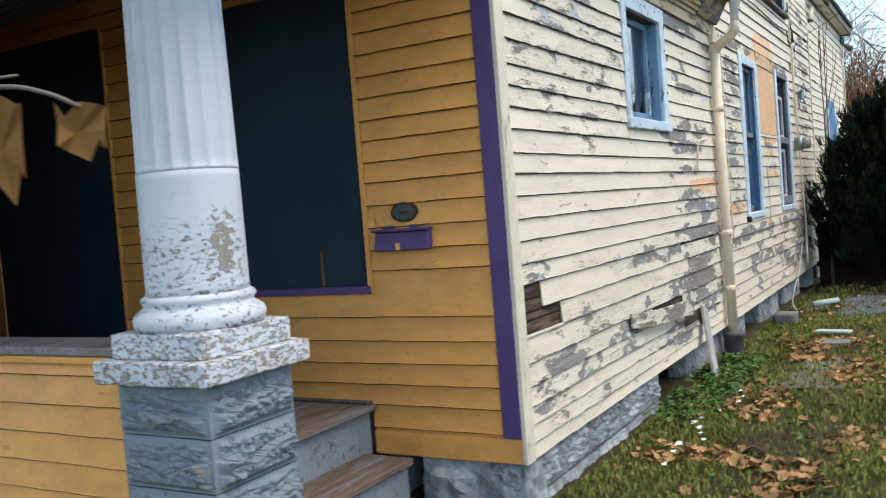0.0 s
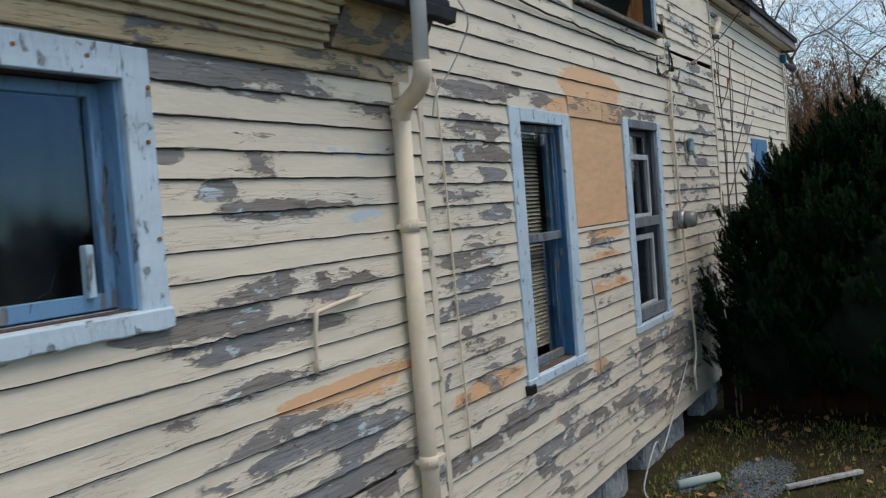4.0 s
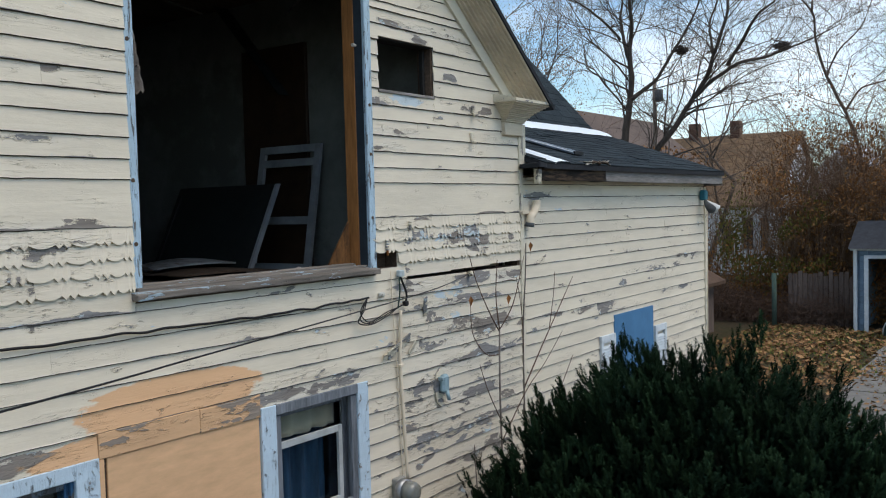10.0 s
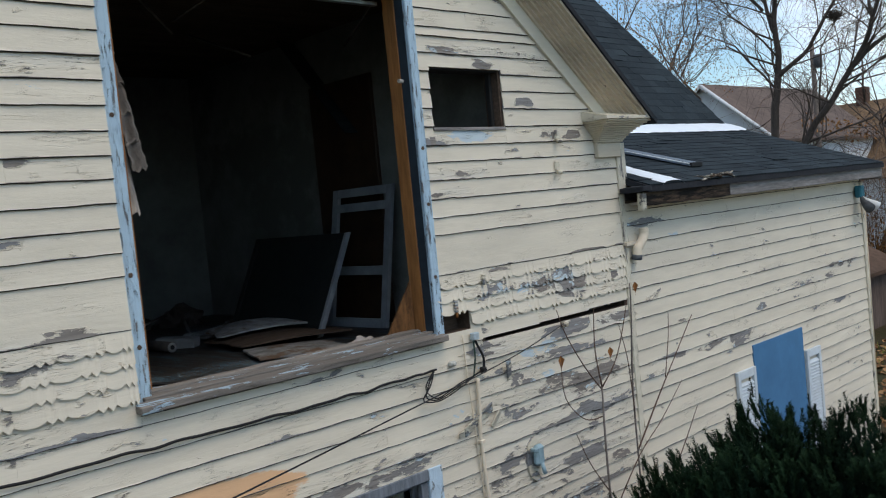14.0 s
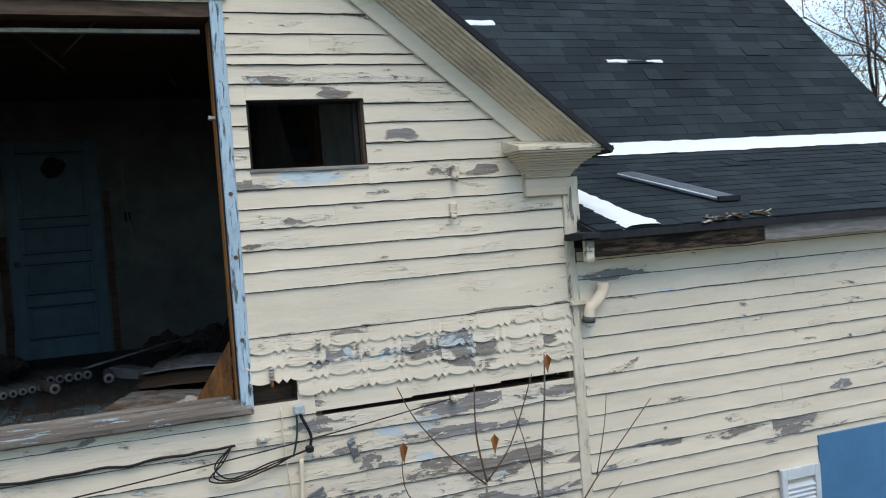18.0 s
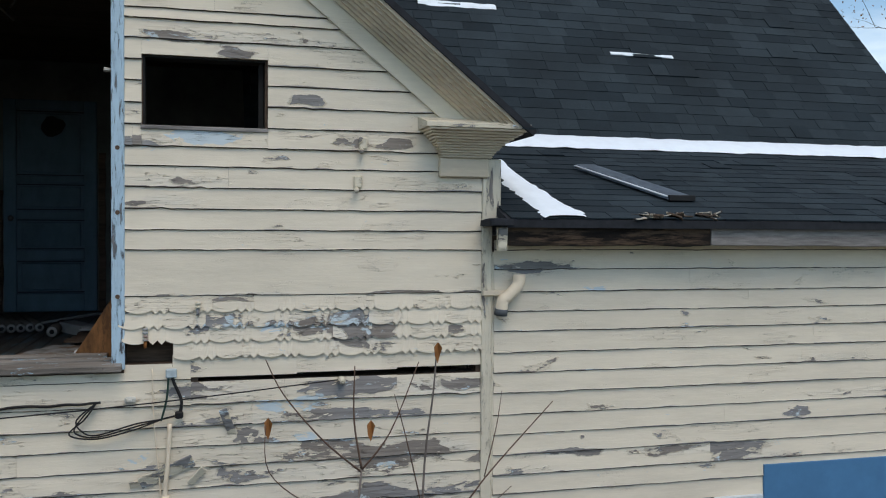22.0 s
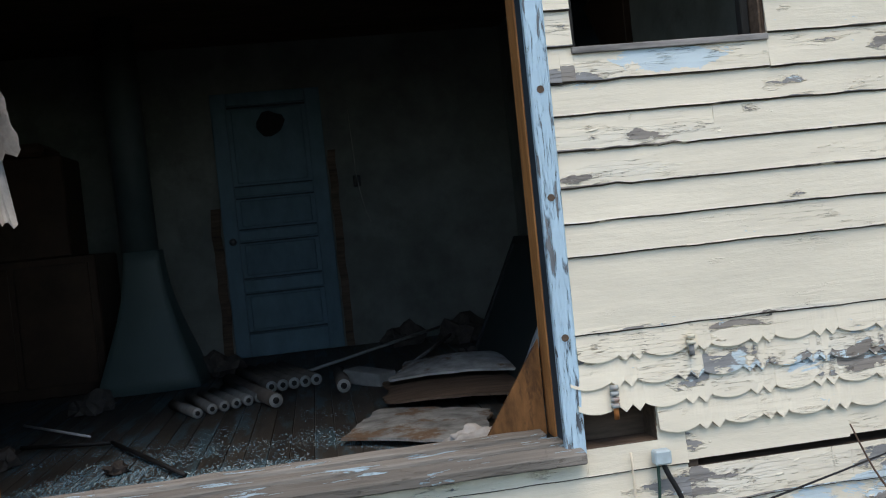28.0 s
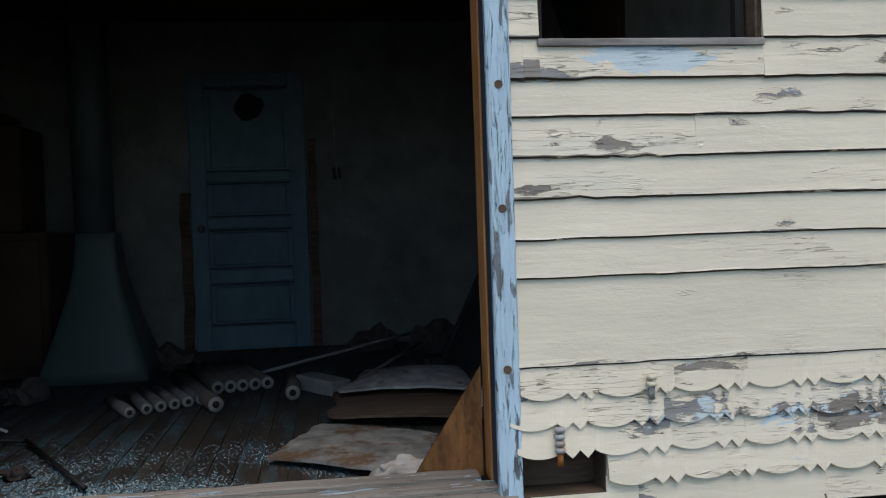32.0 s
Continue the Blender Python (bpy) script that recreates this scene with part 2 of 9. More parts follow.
def plain(name, col, rough=0.7, metal=0.0, var=0.25, scale=12.0, spec=0.3, bump=0.15, stretch=(1, 1, 1), second=None):
    """A painted or natural surface with grain at two scales."""
    m = Nodes(name, rough, spec, metal)
    v = m.coords(stretch, vary=True)
    a, b = m.noise(v, scale, 6, 0.65), m.noise(v, scale * 0.13, 3, 0.5)
    k = m.math("ADD", m.ramp(a, 0.3, 0.7, 1 - var, 1 + var * 0.6), m.ramp(b, 0.3, 0.7, -var * 0.5, var * 0.5))
    c = m.times(col, m.grey(k))
    if second is not None:
        c = m.mix(m.ramp(m.noise(v, scale * 0.4, 7, 0.7), 0.52, 0.6), c, second)
    if bump:
        m.bump(a, bump, 0.006)
    return m.colour(c)


def leafy(name, col, col2, rough=0.7, spec=0.2):
    m = Nodes(name, rough, spec)
    r = m.n.new("ShaderNodeNewGeometry").outputs["Random Per Island"]
    k = m.noise(m.coords((1, 1, 1)), 1.3, 3)
    c = m.mix(r, col, col2)
    c = m.times(c, m.grey(m.ramp(k, 0.3, 0.7, 0.65, 1.25)))
    return m.colour(c)


def peeling(name, paint, wood=(0.245, 0.246, 0.250), wood2=(0.240, 0.215, 0.192), base=0.0, peach=True, along=(5.2, 1.6, 5.2), thr=0.78, gloss=0.55, dirt=0.16, usual=0.35, cracks=1.0, old=(0.50, 0.59, 0.635), chalk=(1.0, 1.0, 1.0)):
    """Old house paint that flakes off grey weathered boards in ragged patches, board by board; wear comes from the mesh's own wear layers."""
    PEELERS[name] = usual
    m = Nodes(name, gloss, 0.35)
    v = m.coords(along, vary=True)
    n1 = m.noise(v, 1.5, 4, 0.55, 0.5)
    n2 = m.noise(m.coords((along[0] * 3.4, along[1] * 3.4, along[2] * 3.4)), 1.5, 5, 0.7)
    n = m.math("ADD", m.math("MULTIPLY", m.ramp(n1, 0.2, 0.8), 0.74), m.math("MULTIPLY", m.ramp(n2, 0.2, 0.8), 0.26))
    wear = m.math("ADD", m.attr("peel"), base)
    cut = m.math("SUBTRACT", thr, m.math("MULTIPLY", wear, 0.36))
    large = m.ramp(n, cut, m.math("ADD", cut, 0.006))
    # small chips in worn places
    n3 = m.noise(m.coords((along[0] * 7.0, along[1] * 3.4, along[2] * 7.0)), 1.7, 4, 0.65, 0.6)
    cut3 = m.math("SUBTRACT", 0.775, m.math("MULTIPLY", wear, 0.10))
    chips = m.ramp(n3, cut3, m.math("ADD", cut3, 0.02))
    mask = m.math("MAXIMUM", large, chips)
    lift = m.ramp(n, m.math("SUBTRACT", cut, 0.05), cut)
    # fine cracks along the grain, with the shade of lifted flakes in them
    long_grain = along[1] < along[0]
    ck = m.noise(m.coords((9, 4.2, 70) if long_grain else (70, 70, 4.2)), 1.0, 3, 0.6, 0.25)
    zone = m.ramp(m.math("ADD", m.noise(v, 0.9, 3), m.math("MULTIPLY", wear, 0.40)), 0.58, 0.72)
    hair = m.math("MULTIPLY", m.ramp(m.math("ABSOLUTE", m.math("SUBTRACT", ck, 0.5)), 0.0, 0.015, 1.0, 0.0), zone)
    dash = m.noise(m.coords((12, 15, 34) if long_grain else (34, 34, 15)), 1.0, 2, 0.5)
    hair = m.math("MULTIPLY", hair, m.ramp(dash, 0.50, 0.56))
    grain = m.noise(m.coords((60, 2.2, 60) if long_grain else (60, 60, 2.2)), 1.0, 4, 0.6)
    big = m.noise(m.coords((0.9, 0.5, 0.9), vary=True), 1.0, 3, 0.5)
    bare = m.mix(m.ramp(big, 0.42, 0.6), wood, wood2)
    bare = m.times(bare, m.grey(m.ramp(grain, 0.25, 0.75, 0.7, 1.25)))
    soil = m.noise(m.coords((3, 0.9, 5)), 1.0, 6, 0.7)
    col = m.times(paint, m.grey(m.ramp(soil, 0.3, 0.75, 1.05, 1.0 - dirt)))
    col = m.mix(m.math("MULTIPLY", m.ramp(wear, 0.2, 1.0), m.ramp(big, 0.35, 0.6, 0.25, 0.6)), col, m.times(paint, chalk))
    if peach:
        ragged = m.math("MULTIPLY", m.math("SUBTRACT", m.math("ADD", m.math("MULTIPLY", n1, 0.6), m.math("MULTIPLY", n2, 0.4)), 0.5), 2.2)
        tone = m.ramp(m.math("ADD", m.attr("peach"), ragged), 0.46, 0.60)
        col = m.mix(tone, col, (0.74, 0.45, 0.255))
        # pale blue coat under the cream
        nb = m.noise(m.coords((along[0] * 1.3, along[1] * 1.6, along[2] * 1.3), vary=True), 1.7, 6, 0.72, 0.5)
        fringe = m.math("ADD", nb, m.math("MULTIPLY", m.attr("blue"), 0.10))
        col = m.mix(m.ramp(fringe, 0.675, 0.69), col, old)
        bare = m.mix(m.ramp(fringe, 0.60, 0.62), bare, m.times(old, m.grey(m.ramp(n2, 0.35, 0.65, 0.8, 1.15))))
        bare = m.mix(m.math("MULTIPLY", tone, m.ramp(n2, 0.5, 0.58, 0.0, 0.6)), bare, (0.60, 0.36, 0.18))
    col = m.times(col, m.grey(m.ramp(hair, 0, 1, 1.0, 1.0 - 0.68 * cracks)))
    col = m.times(col, m.grey(m.ramp(ck, 0.25, 0.75, 1.0 + 0.03 * cracks, 1.0 - 0.03 * cracks)))
    # paint near peeled patches darkened as the shade of its lifted edge
    col = m.times(col, m.grey(m.ramp(lift, 0.5, 1.0, 1.0, 0.93)))
    c = m.mix(mask, col, bare)
    m.put(m.b.inputs["Roughness"], m.ramp(mask, 0, 1, gloss, 0.9))
    h = m.math("ADD", m.math("MULTIPLY", m.ramp(mask, 0, 1, 1, 0), 0.7), m.math("MULTIPLY", lift, 0.8))
    h = m.math("ADD", h, m.math("MULTIPLY", n2, 0.42))
    h = m.math("SUBTRACT", h, m.math("MULTIPLY", hair, 0.7 * cracks))
    h = m.math("ADD", h, m.math("MULTIPLY", m.math("MULTIPLY", m.ramp(ck, 0.49, 0.51), zone), 0.30 * cracks))
    h = m.math("ADD", h, m.math("MULTIPLY", ck, 0.16 * cracks))
    h = m.math("ADD", h, m.math("MULTIPLY", grain, m.ramp(mask, 0, 1, 0.06, 0.4)))
    m.bump(h, 0.95, 0.006)
    return m.colour(c)


def worn_shade_edge(name, paint, share=0.62):
    """Bare lower clapboard edge, dark as the lap's shadow line, with paint rests."""
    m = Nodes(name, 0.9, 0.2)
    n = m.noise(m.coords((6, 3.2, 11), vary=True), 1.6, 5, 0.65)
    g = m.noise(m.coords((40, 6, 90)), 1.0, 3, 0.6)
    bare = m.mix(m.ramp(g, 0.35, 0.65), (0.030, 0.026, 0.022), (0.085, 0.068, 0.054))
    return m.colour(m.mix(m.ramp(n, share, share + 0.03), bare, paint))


CREAM_EDGE = worn_shade_edge("cream_board_edge", (0.62, 0.55, 0.43))
YELLOW_EDGE = worn_shade_edge("yellow_board_edge", (0.34, 0.14, 0.03), 0.46)
CREAM = peeling("cream_paint", (0.745, 0.672, 0.545), chalk=(0.95, 1.03, 1.16))
CREAM_VERT = peeling("cream_upright_trim", (0.72, 0.66, 0.53), along=(6, 6, 1.5), usual=0.22)
CREAM_TRIM = peeling("cream_trim", (0.71, 0.65, 0.52), base=0.12)
MOULD = peeling("tan_moulding_paint", (0.70, 0.60, 0.455), base=-0.02, peach=False, wood=(0.22, 0.20, 0.18), wood2=(0.25, 0.20, 0.15), dirt=0.35)
YELLOW = peeling("yellow_paint", (0.86, 0.415, 0.115), base=-0.02, cracks=0.7, peach=False, wood=(0.45, 0.42, 0.38), wood2=(0.5, 0.42, 0.3), gloss=0.5, dirt=0.3, usual=0.0)
PURPLE = plain("purple_paint", (0.10, 0.062, 0.20), 0.5, var=0.2, scale=8)
BLUE_TRIM = peeling("pale_blue_trim", (0.46, 0.63, 0.76), base=0.10, peach=False, along=(38, 38, 4.5), wood=(0.13, 0.15, 0.175), wood2=(0.22, 0.225, 0.23))
BLUE_PALE = peeling("chalky_blue_casing", (0.57, 0.72, 0.84), base=-0.10, peach=False, along=(15, 15, 8), wood=(0.20, 0.25, 0.30), wood2=(0.34, 0.34, 0.33), dirt=0.2)
BLUE_WORN = peeling("worn_blue_sash", (0.15, 0.32, 0.52), base=0.08, peach=False, along=(9, 9, 3), wood=(0.10, 0.105, 0.115), wood2=(0.22, 0.23, 0.24))
BLUE_DEEP = peeling("deep_blue_jamb_paint", (0.035, 0.13, 0.27), base=0.05, peach=False, along=(12, 12, 4), wood=(0.10, 0.11, 0.12), wood2=(0.2, 0.22, 0.24))
SASH_DARK = peeling("worn_grey_sash", (0.20, 0.24, 0.28), base=0.45, peach=False, along=(9, 9, 3), wood=(0.12, 0.12, 0.125), wood2=(0.2, 0.19, 0.18))
GREY_WOOD = plain("weathered_grey_wood", (0.25, 0.235, 0.225), 0.9, var=0.4, scale=6, stretch=(9, 1, 9), bump=0.6)
GREY_WOOD_X = peeling("weathered_wood_sill", (0.42, 0.55, 0.64), base=0.80, peach=False, along=(13, 2.4, 13), wood=(0.15, 0.135, 0.12), wood2=(0.24, 0.215, 0.19), cracks=0.8)
SLATE_WOOD = plain("slate_grey_sash_wood", (0.175, 0.195, 0.222), 0.85, var=0.4, scale=6, stretch=(7, 7, 1), bump=0.5)
CHALK_WOOD = plain("whitewashed_wood", (0.42, 0.43, 0.42), 0.9, var=0.4, scale=6, stretch=(6, 6, 1), bump=0.5, second=(0.28, 0.27, 0.26))
OLD_BROWN = plain("old_brown_wood", (0.105, 0.072, 0.052), 0.9, var=0.5, scale=5, stretch=(8, 1, 8), bump=0.6)
RECESS_WOOD = plain("recess_shaded_wood", (0.05, 0.034, 0.025), 0.95, var=0.6, scale=4, stretch=(8, 1, 8), bump=0.8, second=(0.15, 0.11, 0.08))
FASCIA_ROT = plain("rotten_blackened_fascia", (0.016, 0.012, 0.010), 0.95, var=0.6, scale=4, stretch=(8, 1, 8), bump=0.8, second=(0.09, 0.06, 0.04))
RAW_STUD = plain("raw_orange_stud", (0.36, 0.155, 0.05), 0.75, var=0.35, scale=6, stretch=(8, 8, 1), bump=0.4)
DARK_PLY = plain("dark_painted_plywood", (0.021, 0.042, 0.060), 0.7, var=0.2, scale=4, stretch=(1, 1, 0.3), bump=0.1, spec=0.1)
BLUE_PLY = plain("blue_painted_plywood", (0.062, 0.19, 0.36), 0.6, var=0.12, scale=5, bump=0.1)
PEACH_PLY = plain("peach_painted_plywood", (0.745, 0.46, 0.265), 0.6, var=0.13, scale=5, stretch=(2, 1, 4), bump=0.2)
PEACH_WORN = peeling("worn_peach_board", (0.745, 0.46, 0.265), base=0.15, peach=False, wood=(0.30, 0.25, 0.21), wood2=(0.24, 0.17, 0.12), usual=0.4)
WHITE_COLUMN = peeling("white_column_paint", (0.66, 0.71, 0.78), cracks=0.0, base=-0.35, peach=False, along=(27, 27, 46), wood=(0.31, 0.31, 0.295), wood2=(0.36, 0.29, 0.225), gloss=0.45, dirt=0.1, thr=0.78)
BLOCK = peeling("painted_block", (0.205, 0.26, 0.30), base=-0.08, cracks=0.2, peach=False, along=(7, 7, 7), wood=(0.15, 0.18, 0.20), wood2=(0.29, 0.30, 0.29), gloss=0.7, thr=0.70)
STONE = plain("blue_grey_stone", (0.30, 0.33, 0.35), 0.95, var=0.5, scale=16, bump=1.0, spec=0.15, second=(0.22, 0.235, 0.25))
STEP_PAINT = peeling("grey_step_paint", (0.24, 0.28, 0.32), base=-0.1, peach=False, along=(11, 11, 11), wood=(0.15, 0.14, 0.13), wood2=(0.18, 0.15, 0.13))
TREAD = plain("worn_tread_wood", (0.155, 0.115, 0.095), 0.85, var=0.45, scale=5, stretch=(9, 1, 9), bump=0.5, second=(0.17, 0.18, 0.2))
PIPE = plain("cream_painted_pipe", (0.78, 0.67, 0.52), 0.6, var=0.16, scale=5, bump=0.1, spec=0.4)
PIPE_WHITE = plain("white_plastic_pipe", (0.72, 0.73, 0.72), 0.4, var=0.12, scale=4)
IRON = plain("dark_drain_boot", (0.085, 0.095, 0.105), 0.7, var=0.3, scale=14, bump=0.4)
BRASS = plain("tarnished_brass", (0.06, 0.05, 0.035), 0.6, metal=0.2, var=0.4, scale=30)
BLACK = plain("black_rubber", (0.012, 0.012, 0.013), 0.6, var=0.3)
GALV = plain("galvanised_metal", (0.34, 0.35, 0.36), 0.45, metal=0.7, var=0.3, scale=20)
TEAL = plain("teal_plastic", (0.02, 0.16, 0.22), 0.5, var=0.15)
SHUTTER = plain("white_shutter_paint", (0.60, 0.66, 0.70), 0.6, var=0.12, scale=10)
SNOW = plain("old_snow", (0.80, 0.88, 0.95), 0.55, var=0.06, scale=9, bump=0.5)
ROOF_FELT = plain("roof_underlay", (0.022, 0.025, 0.031), 0.95, var=0.3, scale=20)
PLASTER = plain("grey_plaster", (0.165, 0.178, 0.168), 0.9, var=0.35, scale=2.2, bump=0.3, second=(0.125, 0.135, 0.124))
CEIL = plain("porch_ceiling_paint", (0.24, 0.24, 0.235), 0.7, var=0.2, scale=5)
FLOOR_OLD = plain("old_floor_boards", (0.045, 0.039, 0.033), 0.55, var=0.5, scale=4, stretch=(1, 5, 1), bump=0.4, second=(0.050, 0.085, 0.105))
DOOR_BLUE = plain("blue_grey_door_paint", (0.094, 0.166, 0.212), 0.6, var=0.2, scale=4, stretch=(2, 2, 1))
BROWN_DARK = plain("dark_brown_varnish", (0.05, 0.028, 0.018), 0.5, var=0.4, scale=5)
PAPER = plain("cardboard_tube", (0.25, 0.245, 0.235), 0.85, var=0.25, scale=10)
# Near-black for hollows and linings whose shade is painted in.
HOLLOW_SHADE = plain("hollow_shade", (0.02, 0.02, 0.02), 0.9)
CLOTH = plain("grey_curtain_cloth", (0.48, 0.45, 0.42), 0.95, var=0.3, scale=10, bump=0.4)
CHIP = plain("orange_wood_panel", (0.17, 0.078, 0.028), 0.85, var=0.55, scale=7, stretch=(3, 3, 1), bump=0.5, second=(0.075, 0.036, 0.016))
PANEL_GREY = plain("fallen_grey_panel", (0.31, 0.31, 0.30), 0.85, var=0.5, scale=9, bump=0.5, second=(0.15, 0.095, 0.06))
GLASSY_BOARD = plain("dull_green_enamel", (0.060, 0.085, 0.084), 0.5, var=0.1, scale=3)
DEBRIS = plain("dark_debris", (0.06, 0.05, 0.045), 0.9, var=0.5, scale=14)
CRUMBS = plain("broken_glass_crumbs", (0.135, 0.235, 0.29), 0.25, var=0.3, scale=30, spec=0.6)
BLIND = plain("grey_blind_slat", (0.36, 0.36, 0.31), 0.6, var=0.15)
CURTAIN_BLUE = plain("blue_window_curtain", (0.018, 0.065, 0.14), 0.9, var=0.4, scale=4, stretch=(6, 6, 0.6))
CURTAIN_PALE = plain("pale_valance", (0.46, 0.45, 0.34), 0.9, var=0.2, scale=8)
BARK = plain("dark_bark", (0.08, 0.065, 0.056), 0.95, var=0.4, scale=6, stretch=(3, 3, 1), bump=0.6)
TWIG_DARK = plain("dark_twig_bark", (0.115, 0.095, 0.083), 0.9, var=0.35, scale=4, bump=0)
BARK_PALE = plain("pale_twig_bark", (0.20, 0.17, 0.15), 0.9, var=0.3, scale=6)
TWIG_RED = plain("red_brown_twig", (0.13, 0.08, 0.058), 0.85, var=0.35, scale=3)
CONCRETE = plain("old_concrete", (0.185, 0.18, 0.168), 0.9, var=0.25, scale=4, bump=0.4)
GRAVEL = leafy("blue_grey_gravel", (0.10, 0.115, 0.13), (0.21, 0.235, 0.255), 0.9)
FLAG_BROWN = plain("brown_slate_flagstone", (0.15, 0.13, 0.115), 0.85, var=0.45, scale=6, bump=0.6, second=(0.10, 0.08, 0.055))
FLAG = plain("slate_flagstone", (0.145, 0.148, 0.155), 0.85, var=0.45, scale=6, bump=0.6, second=(0.10, 0.085, 0.065))
PALE_BOARD = plain("pale_green_board", (0.42, 0.52, 0.50), 0.8, var=0.2, scale=6)
BRICK_FAR = plain("orange_shingle_wall", (0.20, 0.128, 0.075), 0.9, var=0.5, scale=3, stretch=(1, 1, 4), second=(0.14, 0.095, 0.06))
SIDING_FAR = plain("pale_far_siding", (0.70, 0.74, 0.77), 0.8, var=0.12, scale=1.5)
ROOF_FAR = plain("brown_far_roof", (0.14, 0.105, 0.09), 0.9, var=0.25, scale=3)
GARAGE_BLUE = plain("blue_garage_paint", (0.14, 0.22, 0.30), 0.8, var=0.3, scale=5, stretch=(1, 1, 6))
FENCE_WOOD = plain("grey_brown_fence_wood", (0.15, 0.115, 0.10), 0.95, var=0.4, scale=5, stretch=(4, 4, 0.6))
RED_FENCE = plain("dark_red_fence", (0.030, 0.012, 0.009), 0.9, var=0.4, scale=6, stretch=(4, 4, 0.6))
GREEN_POST = plain("green_post_paint", (0.07, 0.12, 0.10), 0.8, var=0.2)
DULL_METAL = plain("dull_grey_sash_metal", (0.46, 0.49, 0.50), 0.5, var=0.25, scale=8)
TAN_TRIM = peeling("dirty_tan_trim", (0.60, 0.475, 0.295), peach=False, wood=(0.20, 0.20, 0.205), wood2=(0.27, 0.22, 0.17), dirt=0.35)
WHITE_METAL = plain("white_metal_tube", (0.62, 0.63, 0.62), 0.4, var=0.1)


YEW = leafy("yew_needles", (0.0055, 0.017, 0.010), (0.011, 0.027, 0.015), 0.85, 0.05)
# Near-black core: the shade inside the bush put into its colour.
YEW_CORE = plain("yew_inner_shade", (0.004, 0.011, 0.006), 0.9, var=0.5, scale=20)
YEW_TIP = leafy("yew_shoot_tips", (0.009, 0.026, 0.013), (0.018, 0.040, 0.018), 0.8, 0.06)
GRASS = leafy("winter_grass", (0.095, 0.155, 0.028), (0.31, 0.275, 0.085), 0.7)
WEED = leafy("green_weeds", (0.035, 0.095, 0.02), (0.08, 0.165, 0.035), 0.6)
LEAF = leafy("fallen_leaf", (0.14, 0.066, 0.028), (0.46, 0.265, 0.125), 0.75)
LEAF_RUST = leafy("rusty_hanging_leaf", (0.20, 0.075, 0.02), (0.30, 0.13, 0.045), 0.75)
LEAF_TAN = leafy("tan_dead_leaf", (0.34, 0.175, 0.06), (0.42, 0.235, 0.09), 0.7)
THICKET_LEAF = leafy("thicket_leaf", (0.16, 0.075, 0.02), (0.30, 0.14, 0.045), 0.8)


def glass_mat(name, tint=(0.9, 0.95, 1.0)):
    m = Nodes(name, 0.03, 0.5)
    m.b.inputs["Transmission Weight"].default_value = 1.0
    m.b.inputs["IOR"].default_value = 1.5
    # The sky's blue reflection is put into the glass's specular tint.
    m.b.inputs["Specular Tint"].default_value = (0.38, 0.62, 1.0, 1.0)
    w = m.noise(m.coords((2, 2, 2)), 1.5, 2)
    m.bump(w, 0.015, 0.01)
    return m.colour(tint)


GLASS = glass_mat("window_glass")


def ground_mat():
    m = Nodes("lawn_soil", 0.95, 0.2)
    v = m.coords((1, 1, 1))
    a, b, c = m.noise(v, 0.5, 4), m.noise(v, 5, 6, 0.7), m.noise(v, 40, 4, 0.7)
    col = m.mix(m.ramp(a, 0.38, 0.6), (0.038, 0.042, 0.015), (0.048, 0.039, 0.022))
    col = m.mix(m.ramp(b, 0.5, 0.62), col, (0.078, 0.050, 0.030))
    col = m.times(col, m.grey(m.ramp(c, 0.3, 0.7, 0.55, 1.35)))
    m.bump(m.math("ADD", b, m.math("MULTIPLY", c, 0.4)), 0.8, 0.03)
    return m.colour(col)


GROUND = ground_mat()


def shingle_mat():
    m = Nodes("asphalt_shingle", 0.9, 0.25)
    r = m.info.outputs["Random"]
    r2 = m.n.new("ShaderNodeNewGeometry").outputs["Random Per Island"]
    k = m.math("FRACT", m.math("ADD", r, r2))
    col = m.mix(k, (0.0078, 0.0150, 0.0205), (0.0205, 0.0318, 0.0395))
    g = m.noise(m.coords((1, 1, 1)), 160, 2)
    col = m.times(col, m.grey(m.ramp(g, 0.3, 0.7, 0.6, 1.5)))
    col = m.times(col, m.grey(m.ramp(m.noise(m.coords((1, 1, 1)), 1.2, 4), 0.3, 0.7, 0.75, 1.25)))
    m.bump(g, 0.4, 0.004)
    return m.colour(col)


SHINGLE = shingle_mat()

# ---- the large structure ----
WX = -1.903            # plane of the long side wall
FY = 3.93              # plane of the porch wall
Y1, Y2, Y3 = 8.60, 15.06, 20.05   # ends of the low front, the gabled middle and the back wing
SLOPE = 0.815


def rake(y):
    """Height of the gable's sloping edge along the wall."""
    return 5.152 + SLOPE * (min(y, 23.66 - y) - 8.60)


